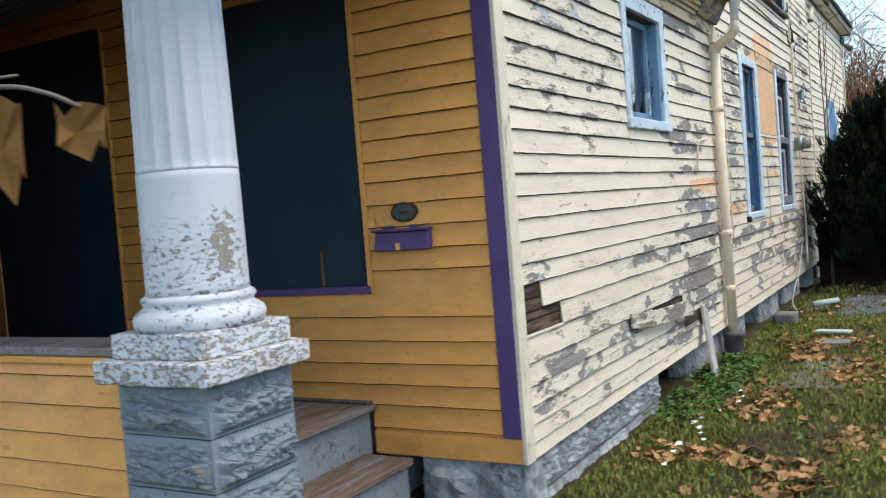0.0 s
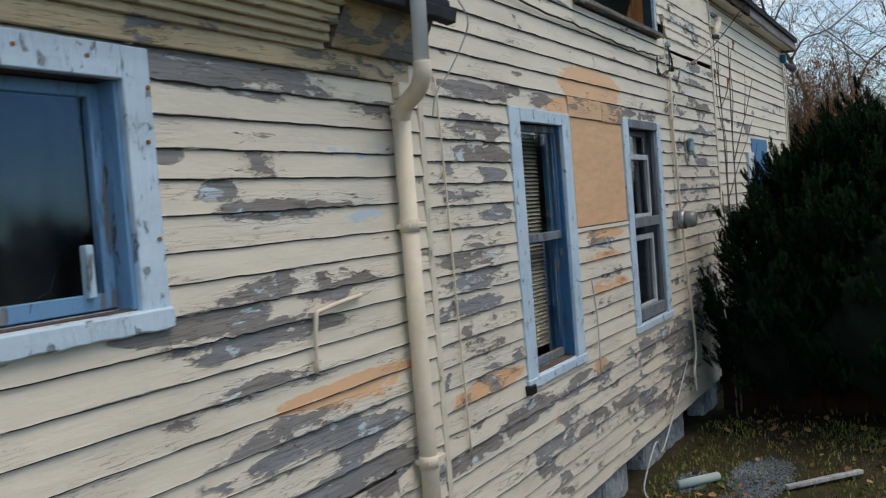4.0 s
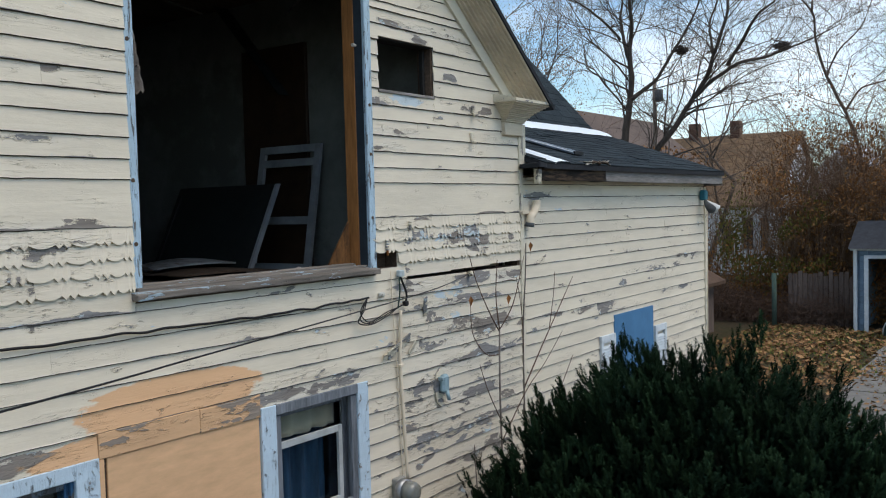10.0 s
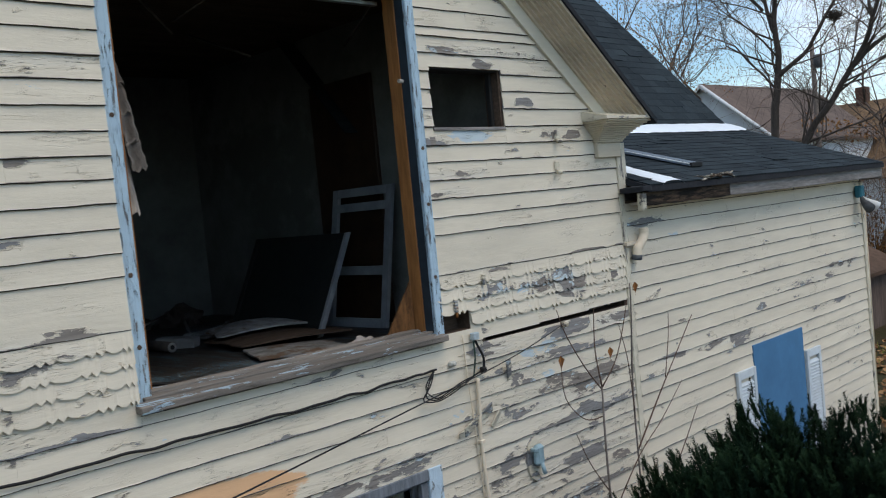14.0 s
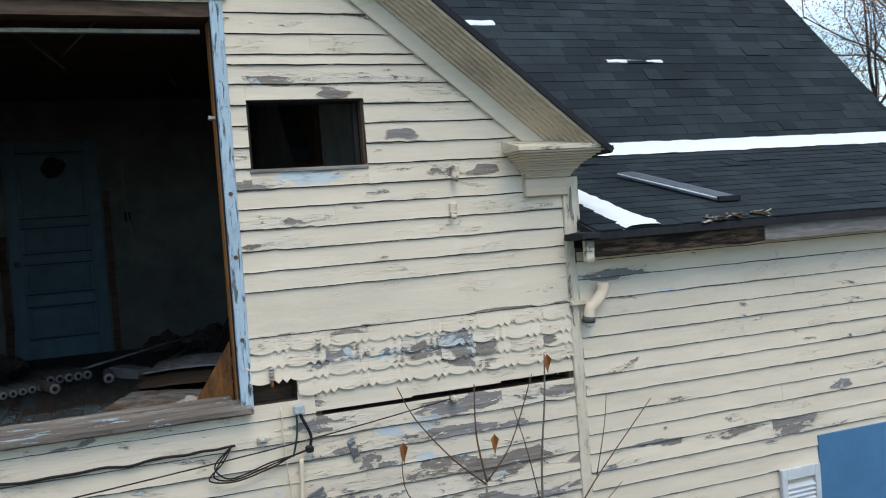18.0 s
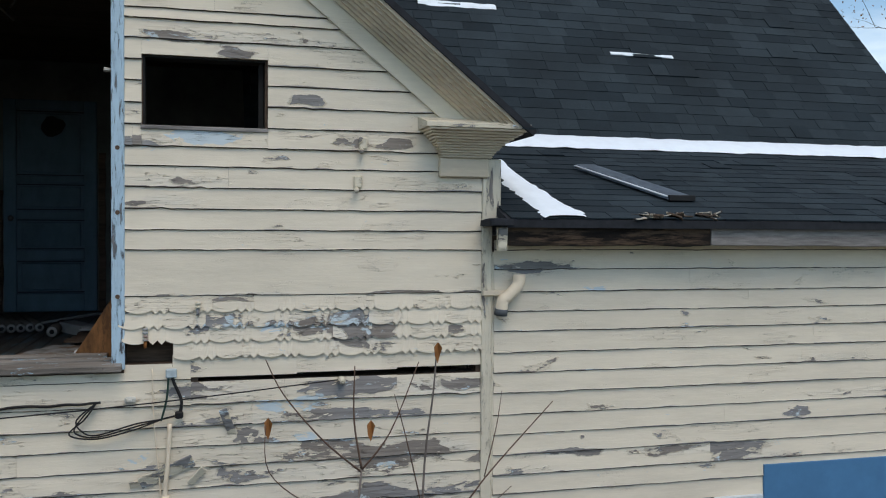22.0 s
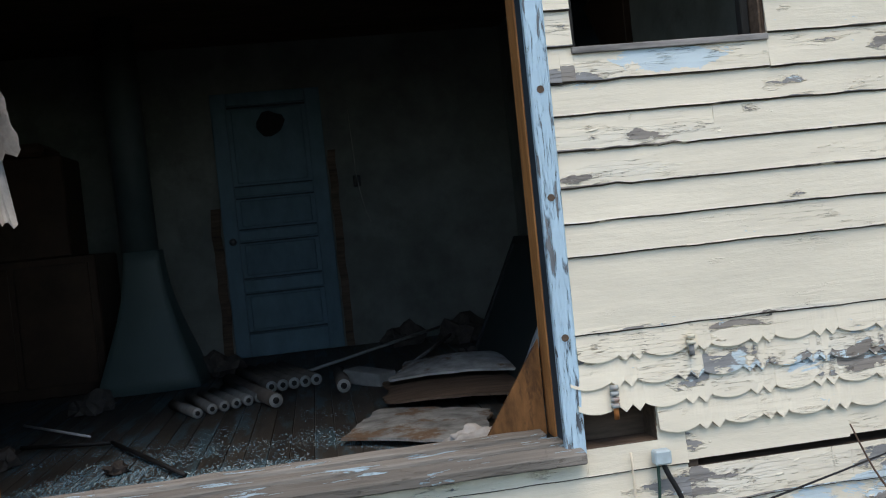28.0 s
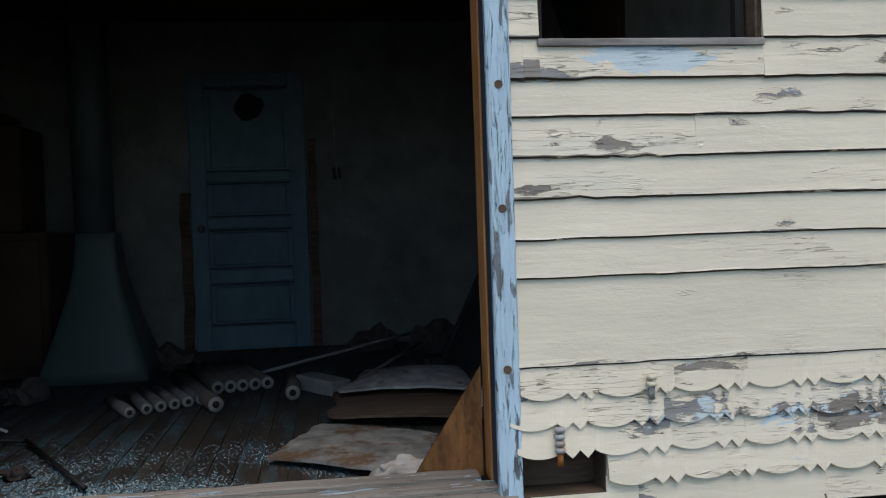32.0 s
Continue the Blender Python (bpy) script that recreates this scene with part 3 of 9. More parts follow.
# wear on the side wall: along, height, half width, half height, strength
WEAR = [
    # low front section
    (4.9, 2.45, 1.0, 0.60, 0.34), (5.2, 0.60, 1.3, 0.35, 0.42), (7.6, 1.0, 0.8, 0.6, 0.40), (9.1, 1.9, 0.5, 1.0, 0.25), (11.6, 0.7, 2.4, 0.45, 0.25), (14.0, 2.6, 1.0, 1.1, 0.26), (11.2, 1.8, 0.5, 0.35, 0.2),
    (4.15, 1.20, 0.35, 0.07, 0.55), (4.5, 0.62, 0.5, 0.16, 0.55), (5.4, 0.62, 0.8, 0.10, 0.50), (6.6, 0.75, 0.9, 0.16, 0.60), (7.5, 0.75, 0.8, 0.22, 0.85),
    (6.3, 1.12, 1.0, 0.07, 0.60), (7.3, 1.22, 0.7, 0.07, 0.85), (8.0, 1.35, 0.4, 0.12, 0.7), (7.7, 0.95, 0.7, 0.10, 0.9), (6.9, 0.45, 0.8, 0.09, 0.9),
    (4.4, 2.15, 0.35, 0.06, 0.6), (4.9, 2.05, 0.5, 0.05, 0.5), (5.5, 2.45, 0.4, 0.08, 0.6), (5.0, 2.62, 0.9, 0.20, 0.45), (4.4, 2.75, 0.5, 0.1, 0.5),
    (7.35, 2.86, 0.6, 0.06, 0.95), (8.2, 2.83, 0.3, 0.05, 0.8), (7.7, 2.40, 0.5, 0.05, 0.75), (7.5, 2.08, 0.4, 0.05, 0.8), (7.9, 2.02, 0.4, 0.05, 0.85),
    (7.2, 1.92, 0.5, 0.05, 0.6), (7.5, 1.70, 0.3, 0.05, 0.75), (7.6, 1.50, 0.6, 0.06, 0.8), (8.0, 1.18, 0.5, 0.07, 0.8), (5.2, 0.40, 1.0, 0.06, 0.5), (7.9, 0.62, 0.5, 0.2, 0.8),
    (7.45, 2.36, 0.35, 0.05, 1.1), (7.15, 2.46, 0.12, 0.04, 1.2), (7.0, 1.99, 0.4, 0.05, 1.15), (7.45, 1.89, 0.45, 0.05, 1.2), (7.25, 1.72, 0.25, 0.045, 1.15), (8.0, 1.36, 0.4, 0.07, 1.0), (7.6, 1.42, 0.5, 0.05, 1.1), (7.1, 2.92, 0.7, 0.05, 1.2),
    # gabled middle
    (9.15, 2.97, 0.55, 0.06, 1.15), (9.2, 2.76, 0.45, 0.10, 0.85), (9.2, 2.62, 0.4, 0.06, 1.0), (9.3, 2.50, 0.3, 0.06, 0.9), (9.0, 2.40, 0.3, 0.05, 0.8),
    (9.35, 2.28, 0.3, 0.05, 0.9), (9.1, 2.05, 0.5, 0.05, 0.95), (9.2, 1.93, 0.45, 0.06, 1.0), (9.0, 1.80, 0.4, 0.05, 0.7), (9.3, 1.45, 0.5, 0.05, 0.6),
    (9.0, 1.00, 0.6, 0.07, 0.75), (9.7, 1.06, 0.5, 0.08, 1.0), (10.6, 1.06, 0.7, 0.07, 0.9), (11.3, 0.95, 0.8, 0.06, 0.7), (10.2, 0.75, 1.2, 0.10, 0.6), (11.5, 0.70, 1.2, 0.10, 0.65),
    (12.4, 1.04, 0.9, 0.10, 0.85), (13.3, 0.95, 0.9, 0.25, 0.9), (12.7, 0.60, 1.2, 0.2, 0.75), (13.4, 1.5, 0.5, 0.08, 0.6), (14.2, 1.2, 0.8, 0.4, 0.75),
    (9.6, 3.00, 0.3, 0.05, 0.8), (10.1, 3.0, 0.3, 0.05, 0.8), (12.1, 2.98, 0.5, 0.05, 0.85), (12.6, 3.02, 0.3, 0.06, 0.6), (11.1, 2.0, 0.35, 0.05, 0.7), (11.2, 1.75, 0.35, 0.06, 0.7), (11.2, 1.55, 0.35, 0.06, 0.6),
    (14.3, 3.60, 0.7, 0.06, 0.50), (14.8, 3.58, 0.3, 0.05, 1.0), (13.4, 3.60, 0.3, 0.06, 0.7), (14.0, 3.42, 0.9, 0.04, 0.50), (14.6, 3.20, 0.4, 0.06, 0.8), (13.9, 3.10, 0.8, 0.04, 0.5),
    (14.6, 2.95, 0.45, 0.06, 1.0), (14.0, 2.90, 0.4, 0.05, 0.7), (14.3, 2.62, 0.7, 0.05, 0.68), (14.0, 2.35, 0.8, 0.06, 0.6), (14.3, 2.1, 0.7, 0.08, 0.55), (13.6, 2.8, 0.3, 0.1, 0.5),
    (12.98, 5.20, 0.22, 0.05, 0.6), (13.03, 5.02, 0.20, 0.032, 1.1), (13.2, 4.80, 0.35, 0.035, 0.65), (13.15, 4.69, 0.22, 0.03, 0.7), (13.95, 5.29, 0.12, 0.035, 1.0), (14.5, 5.05, 0.09, 0.045, 1.2),
    (13.6, 5.62, 0.7, 0.05, 0.6), (13.55, 5.54, 0.12, 0.03, 1.2), (14.25, 5.05, 0.06, 0.04, 0.8), (14.5, 4.57, 0.1, 0.03, 0.5),
    (10.3, 4.62, 0.4, 0.03, 0.5), (9.6, 4.88, 0.5, 0.03, 0.5), (10.2, 4.98, 0.4, 0.03, 0.45), (9.9, 5.25, 0.5, 0.04, 0.55), (10.5, 5.45, 0.4, 0.04, 0.5), (9.5, 4.46, 0.9, 0.03, 0.35), (10.4, 4.16, 0.4, 0.02, 0.4),
    (10.3, 3.68, 0.6, 0.03, 0.75), (9.3, 3.66, 0.6, 0.03, 0.6), (9.5, 4.18, 0.8, 0.02, 0.5),
    # back wing
    (15.4, 4.30, 0.3, 0.04, 1.0), (17.3, 3.30, 0.12, 0.03, 0.9), (15.6, 3.12, 0.35, 0.04, 0.75), (16.6, 3.10, 0.6, 0.035, 0.7), (15.4, 3.00, 0.3, 0.04, 0.5), (18.2, 3.42, 0.9, 0.045, 0.55),
    (19.3, 3.50, 0.6, 0.05, 0.65), (17.0, 3.02, 0.4, 0.03, 0.6), (18.9, 3.1, 0.6, 0.03, 0.5), (17.6, 3.66, 0.4, 0.03, 0.4), (15.8, 1.6, 0.6, 0.8, 0.45),
]
PEACH = [(11.13, 3.14, 0.66, 0.15, 1.4), (10.98, 2.96, 0.78, 0.10, 1.5), (9.15, 1.32, 0.5, 0.075, 0.8), (7.85, 1.60, 0.62, 0.05, 0.9), (7.9, 1.53, 0.4, 0.06, 0.6), (11.15, 1.88, 0.5, 0.07, 0.65), (11.2, 1.66, 0.5, 0.08, 0.7),
         (11.2, 2.05, 0.5, 0.05, 0.9), (10.9, 1.1, 0.16, 0.07, 1.0), (10.1, 0.9, 0.1, 0.05, 0.6)]
BLUES = [(4.9, 2.62, 0.6, 0.12, 0.9), (8.1, 2.62, 0.3, 0.05, 1.0), (8.1, 2.33, 0.3, 0.05, 1.0), (13.37, 5.055, 0.24, 0.05, 2.8), (15.75, 4.17, 0.25, 0.04, 1.5), (13.95, 3.50, 0.35, 0.05, 2.0),
         (14.2, 3.3, 0.5, 0.05, 1.0), (11.1, 2.0, 0.4, 0.06, 0.8), (9.8, 1.1, 0.5, 0.06, 0.7), (8.0, 1.45, 0.4, 0.08, 0.7)]


def field(spots, u, z, floor=0.0):
    s = np.array(spots)
    near = s[(s[:, 0] + s[:, 2] * 1.2 > u.min()) & (s[:, 0] - s[:, 2] * 1.2 < u.max()) & (s[:, 1] + s[:, 3] * 1.2 > z.min()) & (s[:, 1] - s[:, 3] * 1.2 < z.max())]
    out = np.full(u.shape, floor)
    for cu, cz, ru, rz, k in near.tolist():
        d = ((u - cu) / ru) ** 2 + ((z - cz) / rz) ** 2
        out = np.maximum(out, floor + k * np.clip(1.35 - d, 0, 1))
    return out


def wear_layers(me, u, z, low=0.16, lip=None):
    for name, spots, base in (("peel", WEAR, low), ("peach", PEACH, 0.0), ("blue", BLUES, 0.0)):
        val = field(spots, u, z, base)
        if name == "peel" and lip is not None:
            val = val + lip
        if name == "peach":
            val = np.clip(val, 0, 1)
        at = me.attributes.new(name, "FLOAT", "POINT")
        at.data.foreach_set("value", val.astype(np.float32))


def holed_wall(name, axis, plane, depth, u0, u1, z0, z1, holes, mat, top=None, label="", step=None):
    """A wall with thickness and real openings; holes are (u0, u1, z0, z1)."""
    us = sorted({u0, u1, *[h[0] for h in holes], *[h[1] for h in holes]} | ({u0 + step * k for k in range(1, int((u1 - u0) / step))} if step else set()))
    zs = sorted({z0, z1, *[h[2] for h in holes], *[h[3] for h in holes]})
    us, zs = [u for u in us if u0 <= u <= u1], [z for z in zs if z0 <= z <= z1]
    solid = {}
    for i in range(len(us) - 1):
        for j in range(len(zs) - 1):
            cu, cz = (us[i] + us[i + 1]) / 2, (zs[j] + zs[j + 1]) / 2
            solid[i, j] = not any(h[0] < cu < h[1] and h[2] < cz < h[3] for h in holes) and (top is None or zs[j] < max(top(us[i]), top(us[i + 1])))
    verts, faces, seen = [], [], {}

    def vert(i, j, w):
        if (i, j, w) not in seen:
            z = zs[j] if top is None else min(zs[j], top(us[i]))
            seen[i, j, w] = len(verts)
            verts.append((plane + w, us[i], z) if axis == "x" else (us[i], plane - w, z))
        return seen[i, j, w]
    for (i, j), s in solid.items():
        if not s:
            continue
        a = [vert(i, j, 0), vert(i + 1, j, 0), vert(i + 1, j + 1, 0), vert(i, j + 1, 0)]
        b = [vert(i, j, -depth), vert(i + 1, j, -depth), vert(i + 1, j + 1, -depth), vert(i, j + 1, -depth)]
        faces += [tuple(a), tuple(b[::-1])]
        for di, dj, p, q in ((0, -1, 0, 1), (1, 0, 1, 2), (0, 1, 2, 3), (-1, 0, 3, 0)):
            if not solid.get((i + di, j + dj)):
                faces.append((a[p], b[p], b[q], a[q]))
    ob = raw(name, verts, faces, mat)
    return tagged(ob, label, "wall", kind="structure")


def clapboards(parent, mat, axis, plane, u0, u1, edges, top, holes, proud=0.0175, limit=None, low=0.16, seed=1, name="clapboard", joints=True, col=0.05):
    """Overlapping boards, each an object; edges are the boards' lower edges from the top down."""
    r = random.Random(seed)
    uppers = [top] + list(edges[:-1])
    for z0, zt in zip(edges, uppers):
        z1 = zt + 0.012
        cuts = {u0, u1}
        if joints:
            u = u0 + r.uniform(1.2, 5.0)
            while u < u1 - 0.5:
                cuts.add(u)
                u += r.uniform(3.0, 5.5)
        for h in holes:
            if h[2] < z1 and h[3] > z0:
                cuts |= {c for c in (h[0], h[1]) if u0 < c < u1}
        cuts = sorted(cuts)
        tilt = r.uniform(-0.004, 0.004)
        for a, b in zip(cuts[:-1], cuts[1:]):
            spans = [(z0, z1)]
            for h in holes:
                if h[0] < (a + b) / 2 < h[1]:
                    nxt = []
                    for s0, s1 in spans:
                        if h[3] <= s0 or h[2] >= s1:
                            nxt.append((s0, s1))
                        else:
                            if h[2] - s0 > 0.012:
                                nxt.append((s0, h[2]))
                            if s1 - h[3] > 0.022:
                                nxt.append((h[3], s1))
                    spans = nxt
            for s0, s1 in spans:
                n = max(2, int((b - a) / col) + 1)
                us = np.linspace(a + 0.0003, b - 0.0003, n)
                fr = np.array([0.0, 0.0, 0.0, 0.09, 0.3, 0.55, 0.8, 1.0])
                verts, uu, zz, lip = [], [], [], []
                ph = r.uniform(0, 100)
                rag = np.clip(field(WEAR, us, np.full(n, z0 + 0.035), 0.0), 0, 1).tolist() if axis == "x" else [0.0] * n
                for k, f in enumerate(fr):
                    z = s0 + (s1 - s0) * f
                    t = (z - z0) / (z1 - z0)
                    w = 0.001 if k == 0 else proud - 0.0065 if k == 1 else proud * (1 - t) + 0.004 * t
                    up = (0.011, 0.0, 0.0052)[k] if k < 3 and s0 == z0 else 0.0
                    for u, wn_ in zip(us.tolist(), rag):
                        jz = 0.0
                        jw = 0.0
                        if k <= 3 and s0 == z0:
                            jz = 0.0035 * noise.noise((u * 7, z0 * 31, ph)) + (0.002 + 0.009 * wn_) * noise.noise((u * 31, z0 * 17, ph))
                        if k > 0:
                            jw = 0.0022 * noise.noise((u * 2.3, z * 13, ph)) + tilt * (1 - t) * 0.5 + 0.012 * wn_ * (1 - t) * max(0.0, noise.noise((u * 5, z0 * 23, ph)) + 0.1)
                        zv = z + jz + up
                        if limit is not None:
                            zv = min(zv, limit(u))
                        verts.append((plane + w + jw, u, zv) if axis == "x" else (u, plane - w - jw, zv))
                        uu.append(u)
                        zz.append(zv)
                        # Extra peel along the lip: bare wood in place of a lap shadow.
                        lip.append(min(1.0, max(0.0, 0.70 + 1.6 * noise.noise((u * 2.1, z0 * 19, ph)))) * (1.25, 1.2, 1.0)[k] if k < 3 and s0 == z0 else 0.0)
                if limit is not None and max(limit(us[0]), limit(us[-1]), limit((us[0] + us[-1]) / 2)) < s0 + 0.01:
                    continue
                faces, lips = [], []
                rows = len(fr)
                for k in range(rows - 1):
                    for i in range(n - 1):
                        p = k * n + i
                        q = (p, p + 1, p + n + 1, p + n)
                        if limit is not None and verts[p][2] >= verts[p + n][2] - 1e-6 and verts[p + 1][2] >= verts[p + n + 1][2] - 1e-6 and k > 0:
                            continue
                        faces.append(q)
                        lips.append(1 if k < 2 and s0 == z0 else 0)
                # ends, so that a board shows its thickness
                for i in (0, n - 1):
                    ring = tuple(k * n + i for k in range(rows))
                    faces.append(ring if i == n - 1 else ring[::-1])
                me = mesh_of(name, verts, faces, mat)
                # Underside and nose get the dark edge that stands for lap shade.
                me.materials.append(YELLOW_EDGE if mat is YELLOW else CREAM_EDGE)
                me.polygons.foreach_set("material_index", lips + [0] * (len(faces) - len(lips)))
                wear_layers(me, np.array(uu), np.array(zz), low if axis == "x" else 0.0, np.array(lip) * (1.0 if axis == "x" else 0.6))
                under(new(name, me), parent)


# openings: along, along, height, height
W1 = (5.955, 6.75, 2.08, 2.82)
W2 = (9.77, 10.45, 1.26, 2.83)
W3 = (11.88, 12.68, 1.26, 2.88)
UP = (10.864, 12.90, 3.76, 5.98)
SM = (13.04, 13.725, 5.108, 5.505)

wall_front = holed_wall("wall_1", "y", FY, 0.14, -8.0, WX - 0.02, 0.27, 3.05, [(-3.65, -2.74, 1.19, 2.78), (-5.88, -4.68, 0.62, 2.86)], OLD_BROWN, label="porch wall of yellow painted clapboards under a roof")
wall_side = holed_wall("wall_2", "x", WX - 0.004, 0.14, FY + 0.002, Y1, 0.27, 3.30, [W1], OLD_BROWN, label="low side wall of peeling cream clapboards")
wall_gable = holed_wall("wall_3", "x", WX - 0.004, 0.14, Y1, Y2, 0.27, 7.55, [W2, W3, UP, SM, (12.945, 13.2, 3.765, 3.905), (13.34, 15.0, 3.655, 3.70)], OLD_BROWN, top=lambda y: rake(y) + 0.02, label="gabled side wall of peeling cream clapboards with open window", step=0.43)
wall_wing = holed_wall("wall_4", "x", WX - 0.004, 0.14, Y2, Y3, 0.27, 4.50, [(17.10, 18.08, 1.2, 2.9)], OLD_BROWN, label="back wing wall of cream clapboards with boarded window")

# closing walls and inside floors of the house
boxed("sheathing", WX - 0.135, WX - 0.115, 12.90, 13.25, 3.74, 3.93, OLD_BROWN, wall_gable, 0.002, "brown sheathing board behind the broken corner")
boxed("floor_upper", -6.6, WX - 0.145, 8.75, 13.95, 3.52, 3.66, FLOOR_OLD, bev=0)
tagged(bpy.data.objects["floor_upper"], "dirty dark wooden floor strewn with broken glass", "floor", kind="structure")
tagged(boxed("ceiling_upper", -6.6, WX - 0.145, 8.75, 13.95, 6.22, 6.34, OLD_BROWN, bev=0), "dark bare ceiling of the upper room", "ceiling", kind="structure")
tagged(boxed("wall_room_back", -6.62, -6.44, 8.75, 13.95, 3.66, 6.22, PLASTER, bev=0), "grubby grey plaster wall inside", "wall", kind="structure")
tagged(boxed("wall_room_north", -6.44, WX - 0.15, 13.84, 13.95, 3.66, 6.22, PLASTER, bev=0), "dark stained plaster wall inside", "wall", kind="structure")
tagged(boxed("wall_room_south", -6.44, WX - 0.15, 8.75, 8.9, 3.66, 6.22, PLASTER, bev=0), "dark plaster wall of the upper room", "wall", kind="structure")
tagged(boxed("wall_inner", -6.6, -6.45, FY, Y3, 0.2, 3.5, OLD_BROWN, bev=0), "dark inner wall of the ground floor", "wall", kind="structure")
tagged(boxed("floor_lower", -8.0, WX - 0.145, FY + 0.15, Y3, 0.3, 0.42, FLOOR_OLD, bev=0), "dark wooden ground floor", "floor", kind="structure")
tagged(boxed("ceiling_lower", -6.45, WX - 0.145, FY + 0.15, Y3, 3.36, 3.5, PLASTER, bev=0), "dim plaster ceiling of the ground floor", "ceiling", kind="structure")
tagged(boxed("wall_west", -8.2, -8.0, FY, Y3, 0.0, 5.0, SIDING_FAR, bev=0), "plain far side wall of the house", "wall", kind="structure")
tagged(boxed("wall_end", -8.0, WX - 0.02, Y3 - 0.14, Y3, 0.2, 4.5, CREAM_TRIM, bev=0), "cream end wall of the back wing", "wall", kind="structure")
tagged(boxed("wall_gable_north", -8.0, WX - 0.15, 15.0, 15.09, 3.5, 5.1, CREAM_TRIM, bev=0), "plain upper wall beside the wing roof", "wall", kind="structure")

# clapboards
E1 = [3.05, 2.94, 2.83, 2.715, 2.60, 2.495, 2.37, 2.242, 2.136, 2.028, 1.92, 1.80, 1.695, 1.583, 1.468, 1.355, 1.238, 1.137, 1.0, 0.872, 0.737, 0.62, 0.52, 0.43, 0.34, 0.262]
MISSING1 = [(3.99, 4.25, 0.995, 1.137), (3.99, 4.50, 0.885, 1.0), (6.15, 6.95, 0.66, 0.737), (7.0, 8.15, 1.119, 1.137), (6.95, 7.55, 0.475, 0.565)]
clapboards(wall_side, CREAM, "x", WX, FY + 0.075, Y1 - 0.02, E1, 3.16, [(5.875, 6.855, 2.0, 2.92)] + MISSING1, seed=3, low=0.10)
E2 = [7.3 - 0.118 * k for k in range(14)] + [5.706, 5.595, 5.473, 5.357, 5.235, 5.113, 4.994, 4.882, 4.763, 4.641, 4.522, 4.409, 4.147]
up_hole = (10.862, 12.94, 3.72, 6.06)
clapboards(wall_gable, CREAM, "x", WX, Y1, Y2 - 0.032, E2, 7.43, [up_hole, (13.035, 13.73, 5.092, 5.508)], limit=lambda y: rake(y) - 0.10, low=0.08, seed=5)
E3 = [3.67, 3.525, 3.40, 3.283, 3.163, 3.044, 2.912, 2.80, 2.69, 2.572, 2.457, 2.338, 2.215, 2.09, 1.98, 1.868, 1.745, 1.625, 1.51, 1.393, 1.276, 1.155, 1.04, 0.925, 0.81, 0.695, 0.58, 0.47, 0.37, 0.268]
clapboards(wall_gable, CREAM, "x", WX, Y1, Y2 - 0.032, E3, 3.80, [up_hole, (9.62, 10.59, 1.19, 2.915), (10.59, 11.75, 2.12, 3.03), (11.75, 12.80, 1.19, 2.95), (12.945, 13.2, 3.765, 3.905), (13.3, 15.028, 3.656, 3.684), (13.9, 15.028, 3.656, 3.692), (14.5, 15.028, 3.654, 3.702)], low=0.14, seed=7)
E4 = [4.41, 4.287, 4.147, 4.023, 3.90, 3.766, 3.639, 3.513, 3.378, 3.253, 3.124, 2.997, 2.877, 2.75] + [2.75 - 0.1265 * k for k in range(1, 20)]
clapboards(wall_wing, CREAM, "x", WX - 0.003, Y2 + 0.053, Y3 - 0.07, E4, 4.46, [(17.04, 18.14, 1.1, 2.955)], low=0.08, seed=9)
E5 = [2.95, 2.84, 2.73, 2.616, 2.503, 2.39, 2.273, 2.162, 2.044, 1.937, 1.824, 1.716, 1.596, 1.478, 1.36, 1.25, 1.003, 0.873, 0.752, 0.64, 0.529, 0.404, 0.268]
clapboards(wall_front, YELLOW, "y", FY, -8.0, WX - 0.095, E5, 3.05, [(-3.70, -2.715, 1.13, 2.80), (-5.92, -4.65, 0.55, 2.875), (-8.0, -2.78, 0.2, 0.55)], seed=11, proud=0.026)


def flakes(parent, edges, top, u0, u1, count, seed, low, holes, size=1.0):
    """Loose curls of paint standing off the boards, thickest where the wear is."""
    r = random.Random(seed)
    ups = [top] + list(edges[:-1])
    V, F = [], []
    tries = 0
    while len(F) < count * 2 and tries < count * 14:
        tries += 1
        k = r.randrange(len(edges))
        z0, z1 = edges[k], ups[k] + 0.012
        u, f = r.uniform(u0, u1), r.uniform(0.12, 1.0)
        z = z0 + 0.004 + (z1 - z0 - 0.02) * f
        if any(h[0] - 0.03 < u < h[1] + 0.03 and h[2] - 0.02 < z < h[3] + 0.02 for h in holes):
            continue
        worn = float(field(WEAR, np.array([u]), np.array([z]), low)[0])
        clump = 0.5 + 0.5 * noise.noise((u * 3.1, z * 14, seed))
        if r.random() > (0.5 if 0.15 < worn - low < 0.6 else 0.0) * clump:
            continue
        w = 0.0175 * (1 - (z - z0) / (z1 - z0)) + 0.003
        ln, hh, out = size * r.uniform(0.015, 0.06), size * r.uniform(0.003, 0.007), size * r.uniform(0.001, 0.005)
        sk, b = r.uniform(-0.006, 0.006), len(V)
        V += [(WX + w, u, z), (WX + w, u + ln, z + sk), (WX + w + out * 0.5, u + ln * 0.96, z + sk - hh * 0.55), (WX + w + out * 0.5, u + ln * 0.05, z - hh * 0.5), (WX + w + out, u + ln * 0.8, z + sk - hh), (WX + w + out, u + ln * 0.3, z - hh * 0.8)]
        F += [(b, b + 3, b + 2, b + 1), (b + 3, b + 5, b + 4, b + 2)]
    ob = raw("paint_flakes", V, F, FLAKE, parent)
    return tagged(ob, "curled flakes of loose cream paint", kind="stuff")


